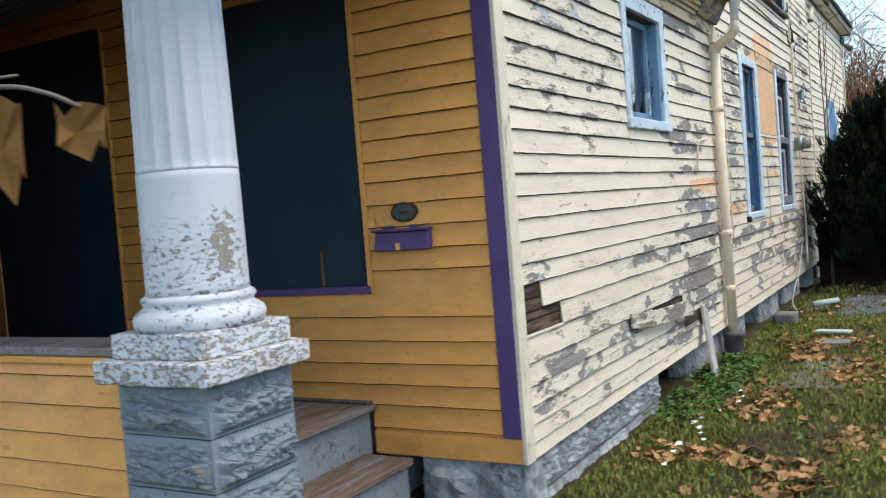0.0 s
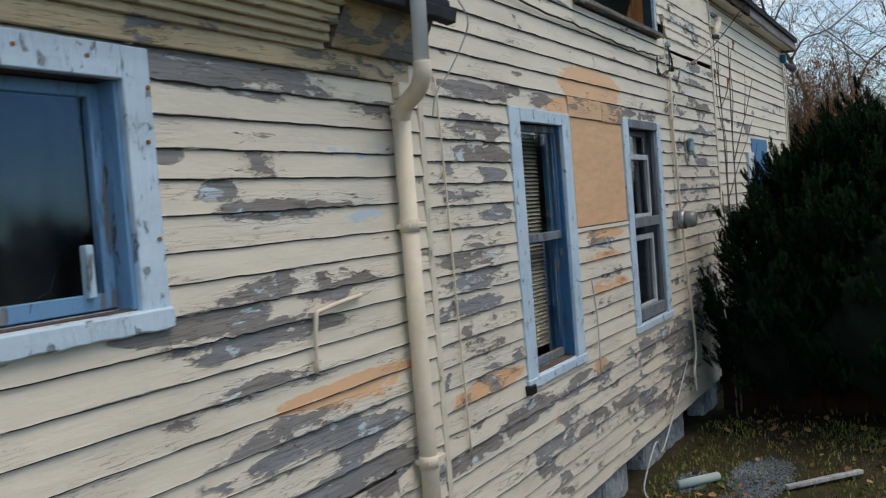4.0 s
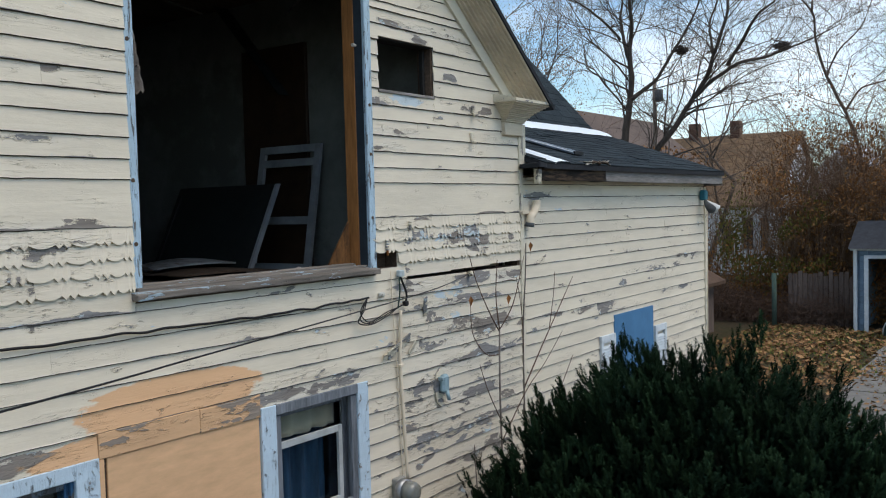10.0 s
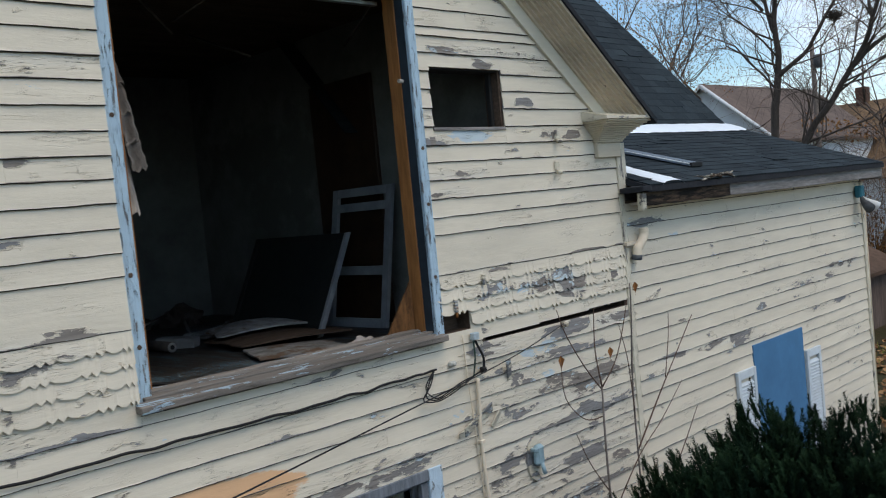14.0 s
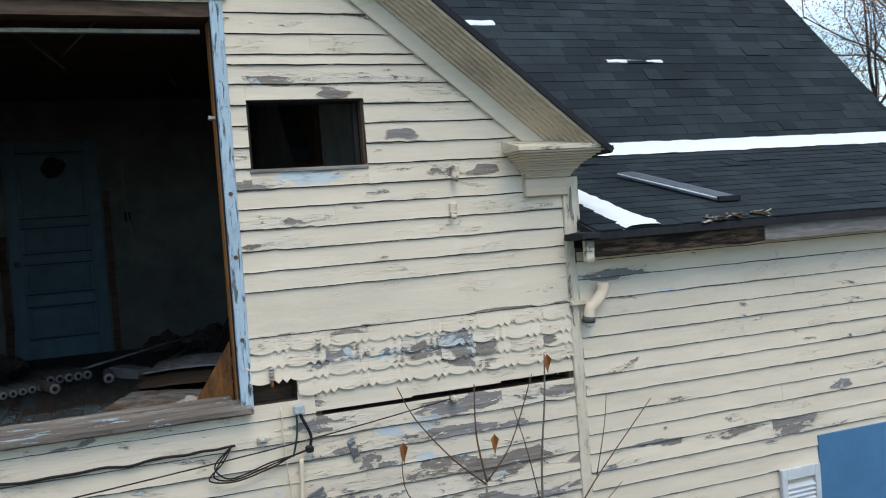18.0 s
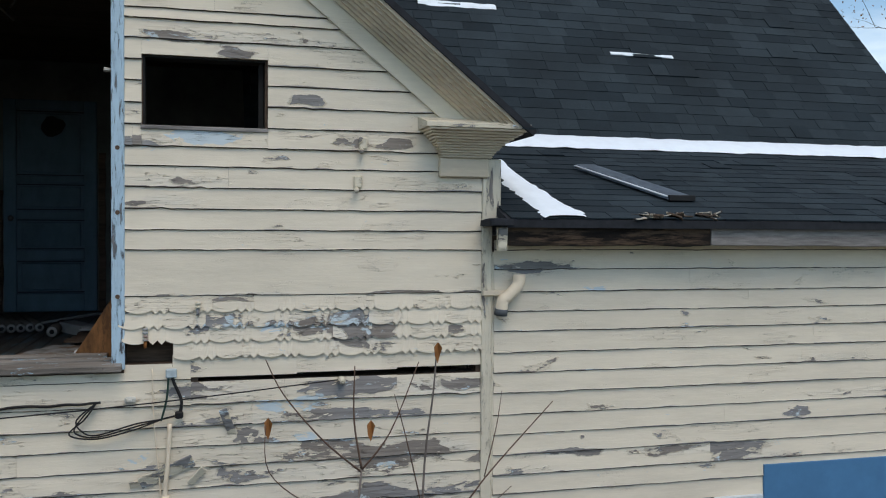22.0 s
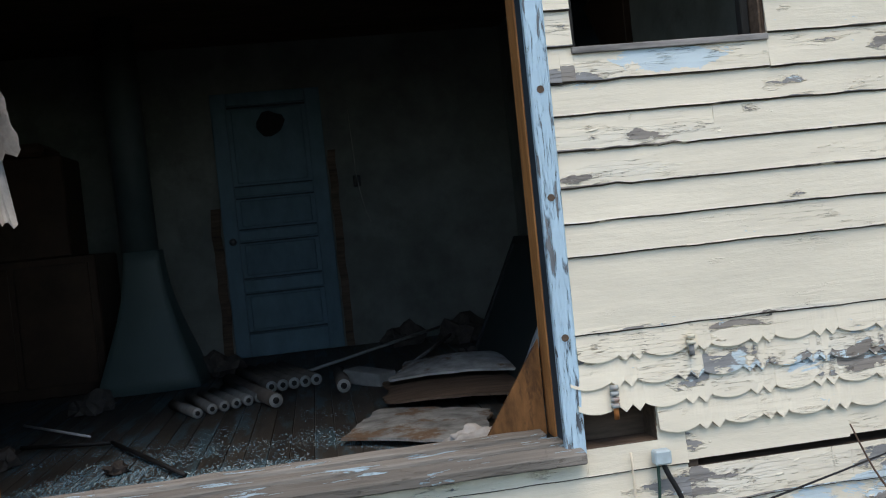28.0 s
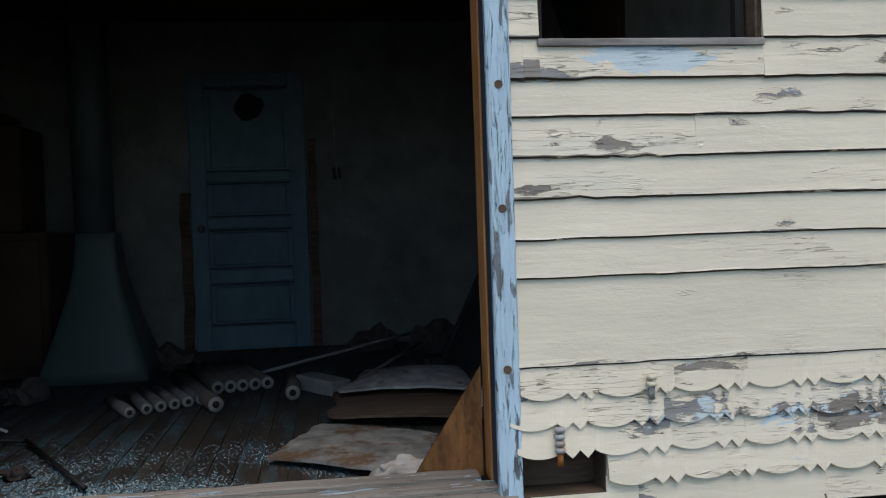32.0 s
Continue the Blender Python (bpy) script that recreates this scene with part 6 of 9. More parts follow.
def rock_block(parent, x0, x1, y0, y1, z0, z1, seed, mat=BLOCK, depth=0.034, n=30):
    """A rock-faced block: flat margins and a broken, bulging middle on every side."""
    bm = bmesh.new()
    box(bm, x0, x1, y0, y1, z0, z1)
    bmesh.ops.subdivide_edges(bm, edges=bm.edges[:], cuts=n, use_grid_fill=True)
    cx, cy = (x0 + x1) / 2, (y0 + y1) / 2
    for v in bm.verts:
        tz = (v.co.z - z0) / (z1 - z0)
        side_x = min(v.co.x - x0, x1 - v.co.x) < 1e-4
        side_y = min(v.co.y - y0, y1 - v.co.y) < 1e-4
        u = v.co.y if side_x else v.co.x
        lo, hi = (y0, y1) if side_x else (x0, x1)
        tu = (u - lo) / (hi - lo)
        m = min(tz, 1 - tz, tu * 1.6, (1 - tu) * 1.6)
        if m <= 0.04:
            continue
        face = min(1, (m - 0.04) / 0.12)
        # broken shells: the lower part bulges out in scallops, the upper part is hollowed
        cell = u * (5.2 + 1.2 * math.sin(seed * 3)) + seed * 0.37
        arch = abs(math.sin(cell * math.pi * 0.5)) ** 0.6
        cut = 0.30 + 0.30 * arch + 0.10 * noise.noise((u * 14 + seed, 3, 1))
        n1 = noise.noise((u * 11 + seed, tz * 4.0, seed * 1.7))
        if mat is STONE:
            h = depth * (0.6 + 0.9 * noise.noise((u * 5 + seed, tz * 1.8, seed)) + 0.6 * noise.noise((u * 13, tz * 4.5, seed * 2)) + 0.3 * noise.noise((u * 29, tz * 9, seed)))
        elif tz < cut:
            h = depth * (0.55 + 0.75 * tz / cut + 0.35 * n1)
        else:
            h = depth * (0.10 + 0.45 * (tz - cut) / (1 - cut) + 0.35 * n1)
        h = face * (h + depth * 0.34 * noise.noise((u * 34, tz * 8, seed)) + depth * 0.16 * noise.noise((u * 71, tz * 17, seed)))
        if side_x and not side_y:
            v.co.x += h * (1 if v.co.x > cx else -1)
        elif side_y and not side_x:
            v.co.y += h * (1 if v.co.y > cy else -1)
    return layered(part("block", bm, mat, parent), 1, 0.2)


for k in range(6):
    z1 = 1.005 - 0.195 * k
    rock_block(pier, PX - 0.225, PX + 0.225, PY - 0.225, PY + 0.225, max(z1 - 0.190, -0.1), z1, k * 3.1)
    boxed("mortar", PX - 0.205, PX + 0.205, PY - 0.205, PY + 0.205, max(z1 - 0.20, -0.12), z1 - 0.185, CONCRETE, pier, 0)

col = thing("porch_column", "fluted white wooden column with peeling paint at its foot", "column", (PX, PY, 1.007))


def worn_foot(ob):
    me = ob.data
    co = np.empty(len(me.vertices) * 3, np.float32)
    me.vertices.foreach_get("co", co)
    co = co.reshape(-1, 3).astype(float)
    z = co[:, 2]
    turn = np.arctan2(co[:, 1] - PY, co[:, 0] - PX)
    val = np.interp(z, [1.0, 1.19, 1.22, 1.31, 1.36, 1.48, 1.56, 1.62, 1.9, 3.0], [1.0, 0.92, 0.62, 0.72, 0.70, 0.72, 0.56, 0.34, 0.24, 0.42])
    # the street side of the shaft has lost its paint in one long patch
    val += 0.75 * np.exp(-((turn + 0.20) / 0.26) ** 2 - ((z - 1.50) / 0.13) ** 2) * (z > 1.31)
    for nm, v in (("peel", val), ("peach", val * 0), ("blue", val * 0)):
        if nm in me.attributes:
            me.attributes.remove(me.attributes[nm])
        me.attributes.new(nm, "FLOAT", "POINT").data.foreach_set("value", v.astype(np.float32))
    return ob


def slab(nm, half, z0, z1, seed):
    bm = bmesh.new()
    box(bm, PX - half, PX + half, PY - half, PY + half, z0, z1, 0.006)
    bmesh.ops.subdivide_edges(bm, edges=[e for e in bm.edges if e.calc_length() > 0.2], cuts=14, use_grid_fill=True)
    for v in bm.verts:
        v.co += noise.noise_vector(v.co * 14 + Vector((seed, 0, 0))) * 0.004
    return worn_foot(part(nm, bm, WHITE_COLUMN, col, "square base slab with flaking white paint"))


slab("base_slab", 0.285, 1.007, 1.092, 1)
slab("base_slab", 0.235, 1.093, 1.185, 2)
v, f = lathe([(0.232, 1.186), (0.245, 1.205), (0.247, 1.225), (0.240, 1.245), (0.218, 1.262), (0.205, 1.268), (0.205, 1.280), (0.214, 1.290), (0.212, 1.305), (0.200, 1.313)], 48, (PX, PY))
worn_foot(raw("torus_base", v, f, WHITE_COLUMN, col, smooth=True))
prof = [(0.192 - 0.006 * (z - 1.31), z) for z in np.linspace(1.314, 1.765, 18)]
v, f = lathe(prof, 64, (PX, PY))
worn_foot(raw("shaft_foot", v, f, WHITE_COLUMN, col, smooth=True))


def flutes(r, z, t):
    fade = min(1.0, max(0.0, (z - 1.765) / 0.03))
    k = abs(math.sin(t * 9))
    return r - 0.013 * fade * (k ** 0.7)


v, f = lathe([(0.189 - 0.016 * (z - 1.766), z) for z in list(np.linspace(1.766, 1.82, 5)) + list(np.linspace(1.85, 2.64, 18))], 180, (PX, PY), flutes)
worn_foot(raw("fluted_shaft", v, f, WHITE_COLUMN, col, smooth=True))
v, f = lathe([(0.18, 2.641), (0.22, 2.65), (0.22, 2.699)], 32, (PX, PY))
worn_foot(raw("capital", v, f, WHITE_COLUMN, col))

# porch parapet
parapet = tagged(boxed("wall_parapet", -8.2, PX - 0.27, 2.335, 2.45, -0.1, 1.045, OLD_BROWN, bev=0), "low porch parapet clad in yellow clapboards", "wall", kind="structure")
clapboards(parapet, YELLOW, "y", 2.335, -8.2, PX - 0.262, [1.0 - 0.122 * k for k in range(9)], 1.05, [], proud=0.026, seed=31)
cap = thing("parapet_cap", "weathered grey wooden capping board on the parapet", "capping board", (-4, 2.4, 1.05))
boxed("board", -8.2, PX - 0.245, 2.30, 2.56, 1.082, 1.118, GREY_WOOD, cap, 0.006)
boxed("moulding", -8.2, PX - 0.25, 2.295, 2.34, 1.052, 1.080, YELLOW, cap, 0.004)


# ---- foundation ----
found = tagged(boxed("wall_foundation", WX - 1.0, WX - 0.8, FY + 0.1, Y3, -0.3, 0.30, STONE, bev=0), "dark base wall behind the stone blocks", "wall", kind="structure")
rr = random.Random(12)


def stone_block(x0, x1, y0, y1, z0, z1, seed, d=0.03):
    return rock_block(found, x0, x1, y0, y1, z0, z1, seed, STONE, d * 0.9, 18)


y = FY
k = 0
while y < 6.28:
    w = rr.uniform(0.42, 0.62)
    stone_block(WX - 0.20, WX - 0.02, y, min(y + w, 6.3) - 0.012, -0.25, 0.04, k)
    y += w
    k += 1
y = FY - 0.0
while y < 6.2:
    w = rr.uniform(0.40, 0.6)
    stone_block(WX - 0.20, WX - 0.028, y, min(y + w, 6.3) - 0.012, 0.058, 0.258, k)
    y += w
    k += 1
for ya, yb in ((7.25, 8.0), (8.02, 8.5), (9.0, 9.5), (10.3, 10.9), (11.0, 11.5), (12.0, 12.6), (12.62, 13.2), (14.0, 14.6), (15.2, 16.2), (17, 18), (18.1, 19.4)):
    stone_block(WX - 0.24, WX - 0.06, ya, yb, -0.25, 0.25, k, 0.022)
    k += 1
stone_front = thing("foundation_stone", "rough blue-grey stone block under the porch wall", "stone block", (-2.2, FY, 0))
rock_block(stone_front, -2.50, WX - 0.01, FY - 0.0, FY + 0.2, -0.2, 0.255, 77, STONE, 0.04, 10)


# ---- things on the side wall ----
pipe = thing("drainpipe", "cream painted downpipe with white top and dark boot", "drainpipe", (WX + 0.1, 8.48, 0.0))
pts = arc([(WX + 0.20, 8.62, 3.60), (WX + 0.20, 8.62, 3.22), (WX + 0.20, 8.62, 3.02)], 4)
tube("upper_pipe", [(WX + 0.29, 8.22, 3.95), (WX + 0.29, 8.19, 2.96)], 0.036, PIPE_WHITE, pipe, 14, "white plastic upper pipe")
tube("elbow", arc([(WX + 0.29, 8.19, 2.985), (WX + 0.287, 8.192, 2.93), (WX + 0.23, 8.23, 2.868), (WX + 0.12, 8.30, 2.825), (WX + 0.07, 8.33, 2.76)], 6), 0.042, PIPE, pipe, 14, "cream elbow")
tube("downpipe", [(WX + 0.07, 8.33, 2.81), (WX + 0.07, 8.33, 1.4), (WX + 0.075, 8.34, 0.22)], 0.044, PIPE, pipe, 16)
for z in (2.80, 2.26, 1.13, 0.62):
    tube("collar", [(WX + 0.07, 8.33, z - 0.03), (WX + 0.07, 8.33, z + 0.03)], 0.049, PIPE, pipe, 16)
for z in (2.26, 1.13):
    boxed("bracket", WX + 0.02, WX + 0.10, 8.285, 8.445, z - 0.012, z + 0.012, PIPE, pipe, 0.003)
v, f = lathe([(0.07, -0.1), (0.075, 0.0), (0.082, 0.02), (0.085, 0.17), (0.10, 0.18), (0.10, 0.22), (0.06, 0.225)], 20, (WX + 0.075, 8.34))
raw("boot", v, f, IRON, pipe, "dark corrugated drain boot", True)

stub = thing("gutter_stub", "cream broken gutter elbow at the wall corner", "gutter", (WX + 0.08, 15.2, 4.1))
tube("elbow", arc([(WX + 0.07, 15.255, 4.26), (WX + 0.07, 15.25, 4.20), (WX + 0.065, 15.19, 4.13), (WX + 0.06, 15.155, 4.10), (WX + 0.06, 15.145, 4.04)], 6), 0.038, PIPE, stub, 12)
tube("collar", [(WX + 0.06, 15.145, 4.05), (WX + 0.055, 15.142, 4.01)], 0.042, IRON, stub, 12, "dark broken collar")
boxed("strap", WX + 0.02, WX + 0.05, 15.03, 15.2, 4.13, 4.16, PIPE, stub, 0.003)


def cable(name, pts, r, mat, label, per=8):
    th = thing(name, label, "cable", pts[0])
    tube("wire", arc(pts, per), r, mat, th, 6)
    return th


def wavy(pts, amp, seed):
    """The same line with small kinks."""
    return [Vector(p) + Vector((0, 0, 1)) * amp * noise.noise((p[1] * 6, seed, 0)) + Vector((0, 0, 1)) * amp * 0.5 * noise.noise((p[1] * 17, seed, 4)) for p in arc(pts, 6)]


c = cable("service_cable", wavy([(WX + 0.05, 7.0, 4.3), (WX + 0.05, 8.0, 3.95), (WX + 0.045, 9.0, 3.70), (WX + 0.035, 10.0, 3.575), (WX + 0.035, 10.9, 3.565), (WX + 0.03, 11.6, 3.548), (WX + 0.03, 12.36, 3.552), (WX + 0.04, 12.82, 3.565)], 0.02, 1), 0.0075, BLACK, "thick black cable sagging across the clapboards")
rr = random.Random(3)
for k in range(3):
    tube("loop", arc([(WX + 0.04, 12.80, 3.565), (WX + 0.06, 12.74 - 0.02 * k, 3.48), (WX + 0.07, 12.66 + 0.03 * k, 3.40 + 0.01 * k), (WX + 0.07, 12.80, 3.37 + 0.01 * k), (WX + 0.06, 13.0, 3.41 + 0.015 * k), (WX + 0.05, 13.15, 3.46), (WX + 0.05, 13.24, 3.48)], 6), 0.0045, BLACK, c, 6)
tube("lead", arc([(WX + 0.05, 13.24, 3.48), (WX + 0.05, 13.25, 3.56), (WX + 0.04, 13.21, 3.66), (WX + 0.03, 13.195, 3.71)], 6), 0.009, BLACK, c, 6)
tube("lead", arc([(WX + 0.05, 13.14, 3.45), (WX + 0.05, 13.17, 3.57), (WX + 0.04, 13.18, 3.70)], 6), 0.006, plain("green_wire", (0.02, 0.05, 0.04), 0.6), c, 6)
boxed("junction_cap", WX + 0.02, WX + 0.06, 13.165, 13.225, 3.69, 3.74, plain("grey_blue_cap", (0.42, 0.50, 0.54), 0.5), c, 0.006, "pale blue junction cap")
boxed("splice", WX + 0.03, WX + 0.07, 13.215, 13.26, 3.46, 3.50, BLACK, c, 0.008, "taped cable splice")
cable("thin_wire", [(14.0, -29.0, 7.2), (6.5, -8.4, 4.7), (2.9, 1.4, 3.93), (0.3, 8.5, 3.72), (-0.25, 10.0, 3.685), (-0.81, 11.5, 3.655), (-1.37, 13.0, 3.635), (WX + 0.045, 14.14, 3.645)], 0.0036, BLACK, "thin black overhead wire running to an insulator")
ins = thing("insulator", "cream porcelain insulator on the wall", "insulator", (WX, 14.16, 3.64))
tube("knob", [(WX + 0.01, 14.16, 3.64), (WX + 0.03, 14.16, 3.64), (WX + 0.032, 14.16, 3.64), (WX + 0.06, 14.16, 3.64)], [0.022, 0.02, 0.026, 0.022], CREAM_TRIM, ins, 12)
knob_at = ((14.285, 5.02), (14.255, 4.79))
for y, z in knob_at:
    p = thing("wall_peg", "painted wooden block and peg on the wall", "peg", (WX, y, z), "pegs on the gable wall")
    layered(boxed("block", WX + 0.012, WX + 0.034, y - 0.026, y + 0.026, z - 0.012, z + 0.062, CREAM_TRIM, p, 0.008), 1, 0.1)
    tube("peg", [(WX + 0.03, y - 0.01, z - 0.02), (WX + 0.07, y - 0.015, z - 0.028)], 0.016, CREAM_TRIM, p, 8)
for y, z, m in ((13.34, 4.10, CREAM_TRIM), (13.055, 3.92, plain("rusty_insulator", (0.38, 0.40, 0.40), 0.5, second=(0.35, 0.12, 0.03)))):
    p = thing("coil_insulator", "small ridged insulator with rust on the scale shingles", "insulator", (WX, y, z), "ridged insulators")
    for k in range(2 if m is CREAM_TRIM else 4):
        tube("ridge", [(WX + 0.035, y, z - 0.02 + 0.02 * k), (WX + 0.035, y, z - 0.006 + 0.02 * k)], 0.015, m, p, 10)
    tube("pin", [(WX + 0.035, y, z - 0.06), (WX + 0.035, y, z - 0.02)], 0.009, plain("rust_pin", (0.30, 0.11, 0.03), 0.8) if m is not CREAM_TRIM else m, p, 8)

cleat = thing("porcelain_cleat", "small grey porcelain cleat holding the cable", "cleat", (WX, 12.976, 3.57))
boxed("body", WX + 0.012, WX + 0.045, 12.945, 13.005, 3.553, 3.588, plain("dusty_porcelain", (0.50, 0.50, 0.46), 0.5), cleat, 0.008)
boxed("cap", WX + 0.045, WX + 0.06, 12.955, 12.985, 3.56, 3.582, bpy.data.materials["dusty_porcelain"], cleat, 0.006)
cond = thing("conduit", "cream painted electric conduit running down the wall", "conduit", (WX + 0.03, 13.15, 2.2))
tube("tube", arc([(WX + 0.04, 13.187, 3.43), (WX + 0.04, 13.175, 3.2), (WX + 0.04, 13.163, 3.017), (WX + 0.045, 13.18, 2.6), (WX + 0.055, 13.20, 2.12)], 5), 0.0135, PIPE, cond, 8)
boxed("pipe_foot", WX + 0.02, WX + 0.06, 13.145, 13.185, 2.995, 3.02, PIPE, cond, 0.004)
tube("thin_tube", arc([(WX + 0.03, 13.092, 3.74), (WX + 0.032, 13.10, 3.45), (WX + 0.03, 13.13, 3.1), (WX + 0.03, 13.15, 2.7), (WX + 0.03, 13.17, 2.1)], 5), 0.0042, PIPE, cond, 6)
tube("lower_tube", arc([(WX + 0.055, 13.22, 2.0), (WX + 0.055, 13.26, 1.6), (WX + 0.055, 13.37, 1.1), (WX + 0.055, 13.40, 0.75), (WX + 0.07, 13.25, 0.6), (WX + 0.07, 13.28, 0.4)], 5), 0.013, PIPE, cond, 8)
meter = thing("electric_meter", "round grey electric meter with glass cover", "electric meter", (WX + 0.06, 13.16, 2.04))
boxed("back_box", WX + 0.012, WX + 0.07, 13.05, 13.16, 1.97, 2.15, plain("grey_box", (0.30, 0.30, 0.28), 0.6), meter, 0.008)
tube("ring", [(WX + 0.07, 13.1, 2.06), (WX + 0.12, 13.1, 2.06)], 0.088, GALV, meter, 24)
tube("glass_dome", [(WX + 0.12, 13.1, 2.06), (WX + 0.18, 13.1, 2.06), (WX + 0.21, 13.1, 2.06), (WX + 0.222, 13.1, 2.06)], [0.078, 0.078, 0.066, 0.03], plain("cloudy_meter_glass", (0.22, 0.23, 0.21), 0.15, spec=0.6), meter, 24)
fx = thing("old_light_mount", "pale blue metal fitting on a cream oval board", "wall fitting", (WX, 13.7, 2.75))
V = []
for w in (0.012, 0.032):
    V += [(WX + w, 13.70 + 0.085 * math.cos(t), 2.74 + 0.16 * math.sin(t)) for t in np.linspace(0, 2 * math.pi, 9)[:-1]]
layered(raw("mount_board", V, [tuple(range(8))[::-1], tuple(range(8, 16))] + [(i, (i + 1) % 8, (i + 1) % 8 + 8, i + 8) for i in range(8)], CREAM_TRIM, fx), 1, 0.1)
boxed("fitting", WX + 0.032, WX + 0.09, 13.66, 13.75, 2.70, 2.85, plain("pale_blue_metal", (0.30, 0.44, 0.50), 0.5, var=0.3), fx, 0.02)
tube("spout", [(WX + 0.08, 13.71, 2.72), (WX + 0.10, 13.715, 2.64)], 0.016, bpy.data.materials["pale_blue_metal"], fx, 8)
boxed("lug", WX + 0.05, WX + 0.1, 13.63, 13.66, 2.81, 2.84, bpy.data.materials["pale_blue_metal"], fx, 0.006)

for y, z, rot, ln, hw in ((13.17, 3.155, 0.40, 0.31, 0.038), (13.335, 3.12, 0.9, 0.12, 0.022), (13.51, 3.41, 1.95, 0.21, 0.024), (13.02, 3.10, 0.2, 0.10, 0.02)):
    s = thing("loose_splinter", "curled splinter of broken clapboard", "splinter", (WX + 0.03, y, z), "broken clapboard pieces")
    layered(boxed("chip", -0.005, 0.006, -ln / 2, ln / 2, -hw, hw, CREAM_TRIM, None, 0.003), 1, 0.45)
    ch = bpy.context.scene.collection.objects[-1]
    ch.parent = s
    ch.matrix_basis = Euler((rot, 0.3, 0.15)).to_matrix().to_4x4()

lamp = thing("flood_lamp", "twin floodlight with teal mount under the eave corner", "flood lamp", (WX + 0.05, 19.9, 4.2))
boxed("mount", WX + 0.02, WX + 0.10, 19.78, 19.90, 4.22, 4.36, TEAL, lamp, 0.015, "teal plastic mount")
for dy, s in ((-0.10, 1), (0.08, 1)):
    tube("head", [(WX + 0.08, 19.84, 4.22), (WX + 0.12, 19.84 + dy * 0.6, 4.17), (WX + 0.18, 19.84 + dy, 4.12), (WX + 0.22, 19.84 + dy * 1.3, 4.09)], [0.02, 0.035, 0.055, 0.06], IRON if dy < 0 else WHITE_METAL, lamp, 12)
tube("cord", [(WX + 0.05, 20.0, 4.2), (WX + 0.04, 20.0, 2.0)], 0.006, PIPE, lamp, 6)

# wires and small pipes on the low walls
cable("wall_wire", [(WX + 0.03, 8.75, 3.0), (WX + 0.03, 8.78, 2.4), (WX + 0.03, 8.80, 1.7), (WX + 0.03, 8.83, 1.0)], 0.006, PIPE, "thin painted wire hanging down the wall", 4)
cable("wall_wire", [(WX + 0.26, 8.62, 3.35), (WX + 0.22, 8.80, 3.25), (WX + 0.12, 8.78, 3.05), (WX + 0.05, 8.72, 2.92), (WX + 0.03, 8.70, 2.80)], 0.004, DULL_METAL, "dark wire looping off the roof edge", 5)
cable("wall_wire", [(WX + 0.03, 10.78, 1.74), (WX + 0.035, 10.80, 1.6), (WX + 0.035, 10.83, 1.44), (WX + 0.03, 10.84, 1.05)], 0.005, DULL_METAL, "rusty hook wire hanging between windows", 4)
cable("u_pipe", [(WX + 0.03, 7.60, 1.70), (WX + 0.045, 7.60, 1.92), (WX + 0.045, 7.66, 1.955), (WX + 0.03, 7.95, 1.98)], 0.010, PIPE, "small bent painted pipe on the wall", 5)
cable("ground_wire", [(WX + 0.02, 13.2, 0.7), (WX + 0.1, 12.0, 0.2), (WX + 0.16, 11.6, 0.35), (WX + 0.14, 11.3, 0.1), (WX + 0.2, 11.2, 0.02)], 0.007, DULL_METAL, "grey cable curling out of the foundation", 6)

# Boards behind missing clapboards: recess shade is put into their dark colour.
for y0, y1, z0, z1 in MISSING1:
    z = z0 - 0.01
    while z < z1:
        rough_box("sheathing_board", WX - 0.012, WX - 0.001, y0 - 0.02, y1 + 0.02, z + 0.003, min(z + 0.062, z1 + 0.01), RECESS_WOOD, wall_side, 0.004, 3, "old sheathing board darkened for its recess shade", z)
        z += 0.07
lb = thing("loose_clapboard", "warped loose clapboard hanging off the wall", "loose board", (WX + 0.03, 6.4, 0.73))
bm = bmesh.new()
box(bm, WX + 0.012, WX + 0.032, 5.60, 7.05, 0.672, 0.772, 0.003)
bmesh.ops.subdivide_edges(bm, edges=[e for e in bm.edges if abs(e.verts[0].co.y - e.verts[1].co.y) > 0.5], cuts=14)
for v in bm.verts:
    t = (v.co.y - 5.60) / 1.45
    v.co.x += 0.025 * math.sin(t * 3.1) + 0.012 + 0.02 * t
    v.co.z += -0.095 * t - 0.008 * math.sin(t * 6) - (0.02 * t if v.co.z < 0.72 else 0.0)
    if t > 0.97 or t < 0.03:
        v.co.y += 0.03 * noise.noise((v.co.z * 40, t, 3))
layered(part("board", bm, CREAM, lb), 1, 0.40)
lp = thing("leaning_plank", "whitish weathered plank leaning against the foundation", "plank", (WX + 0.15, 7.5, 0))
boxed("plank", -0.012, 0.012, -0.06, 0.06, -0.02, 0.64, CHALK_WOOD, None, 0.003)
pl = bpy.context.scene.collection.objects[-1]
pl.parent = lp
pl.matrix_basis = Matrix.Translation((0.02, -0.30, 0.0)) @ Euler((-0.46, -0.24, 0)).to_matrix().to_4x4()

# ---- ground ----
def ground_height(x, y):
    return 0.035 * noise.noise((x * 0.7, y * 0.7, 3)) + 0.012 * noise.noise((x * 4, y * 4, 9))


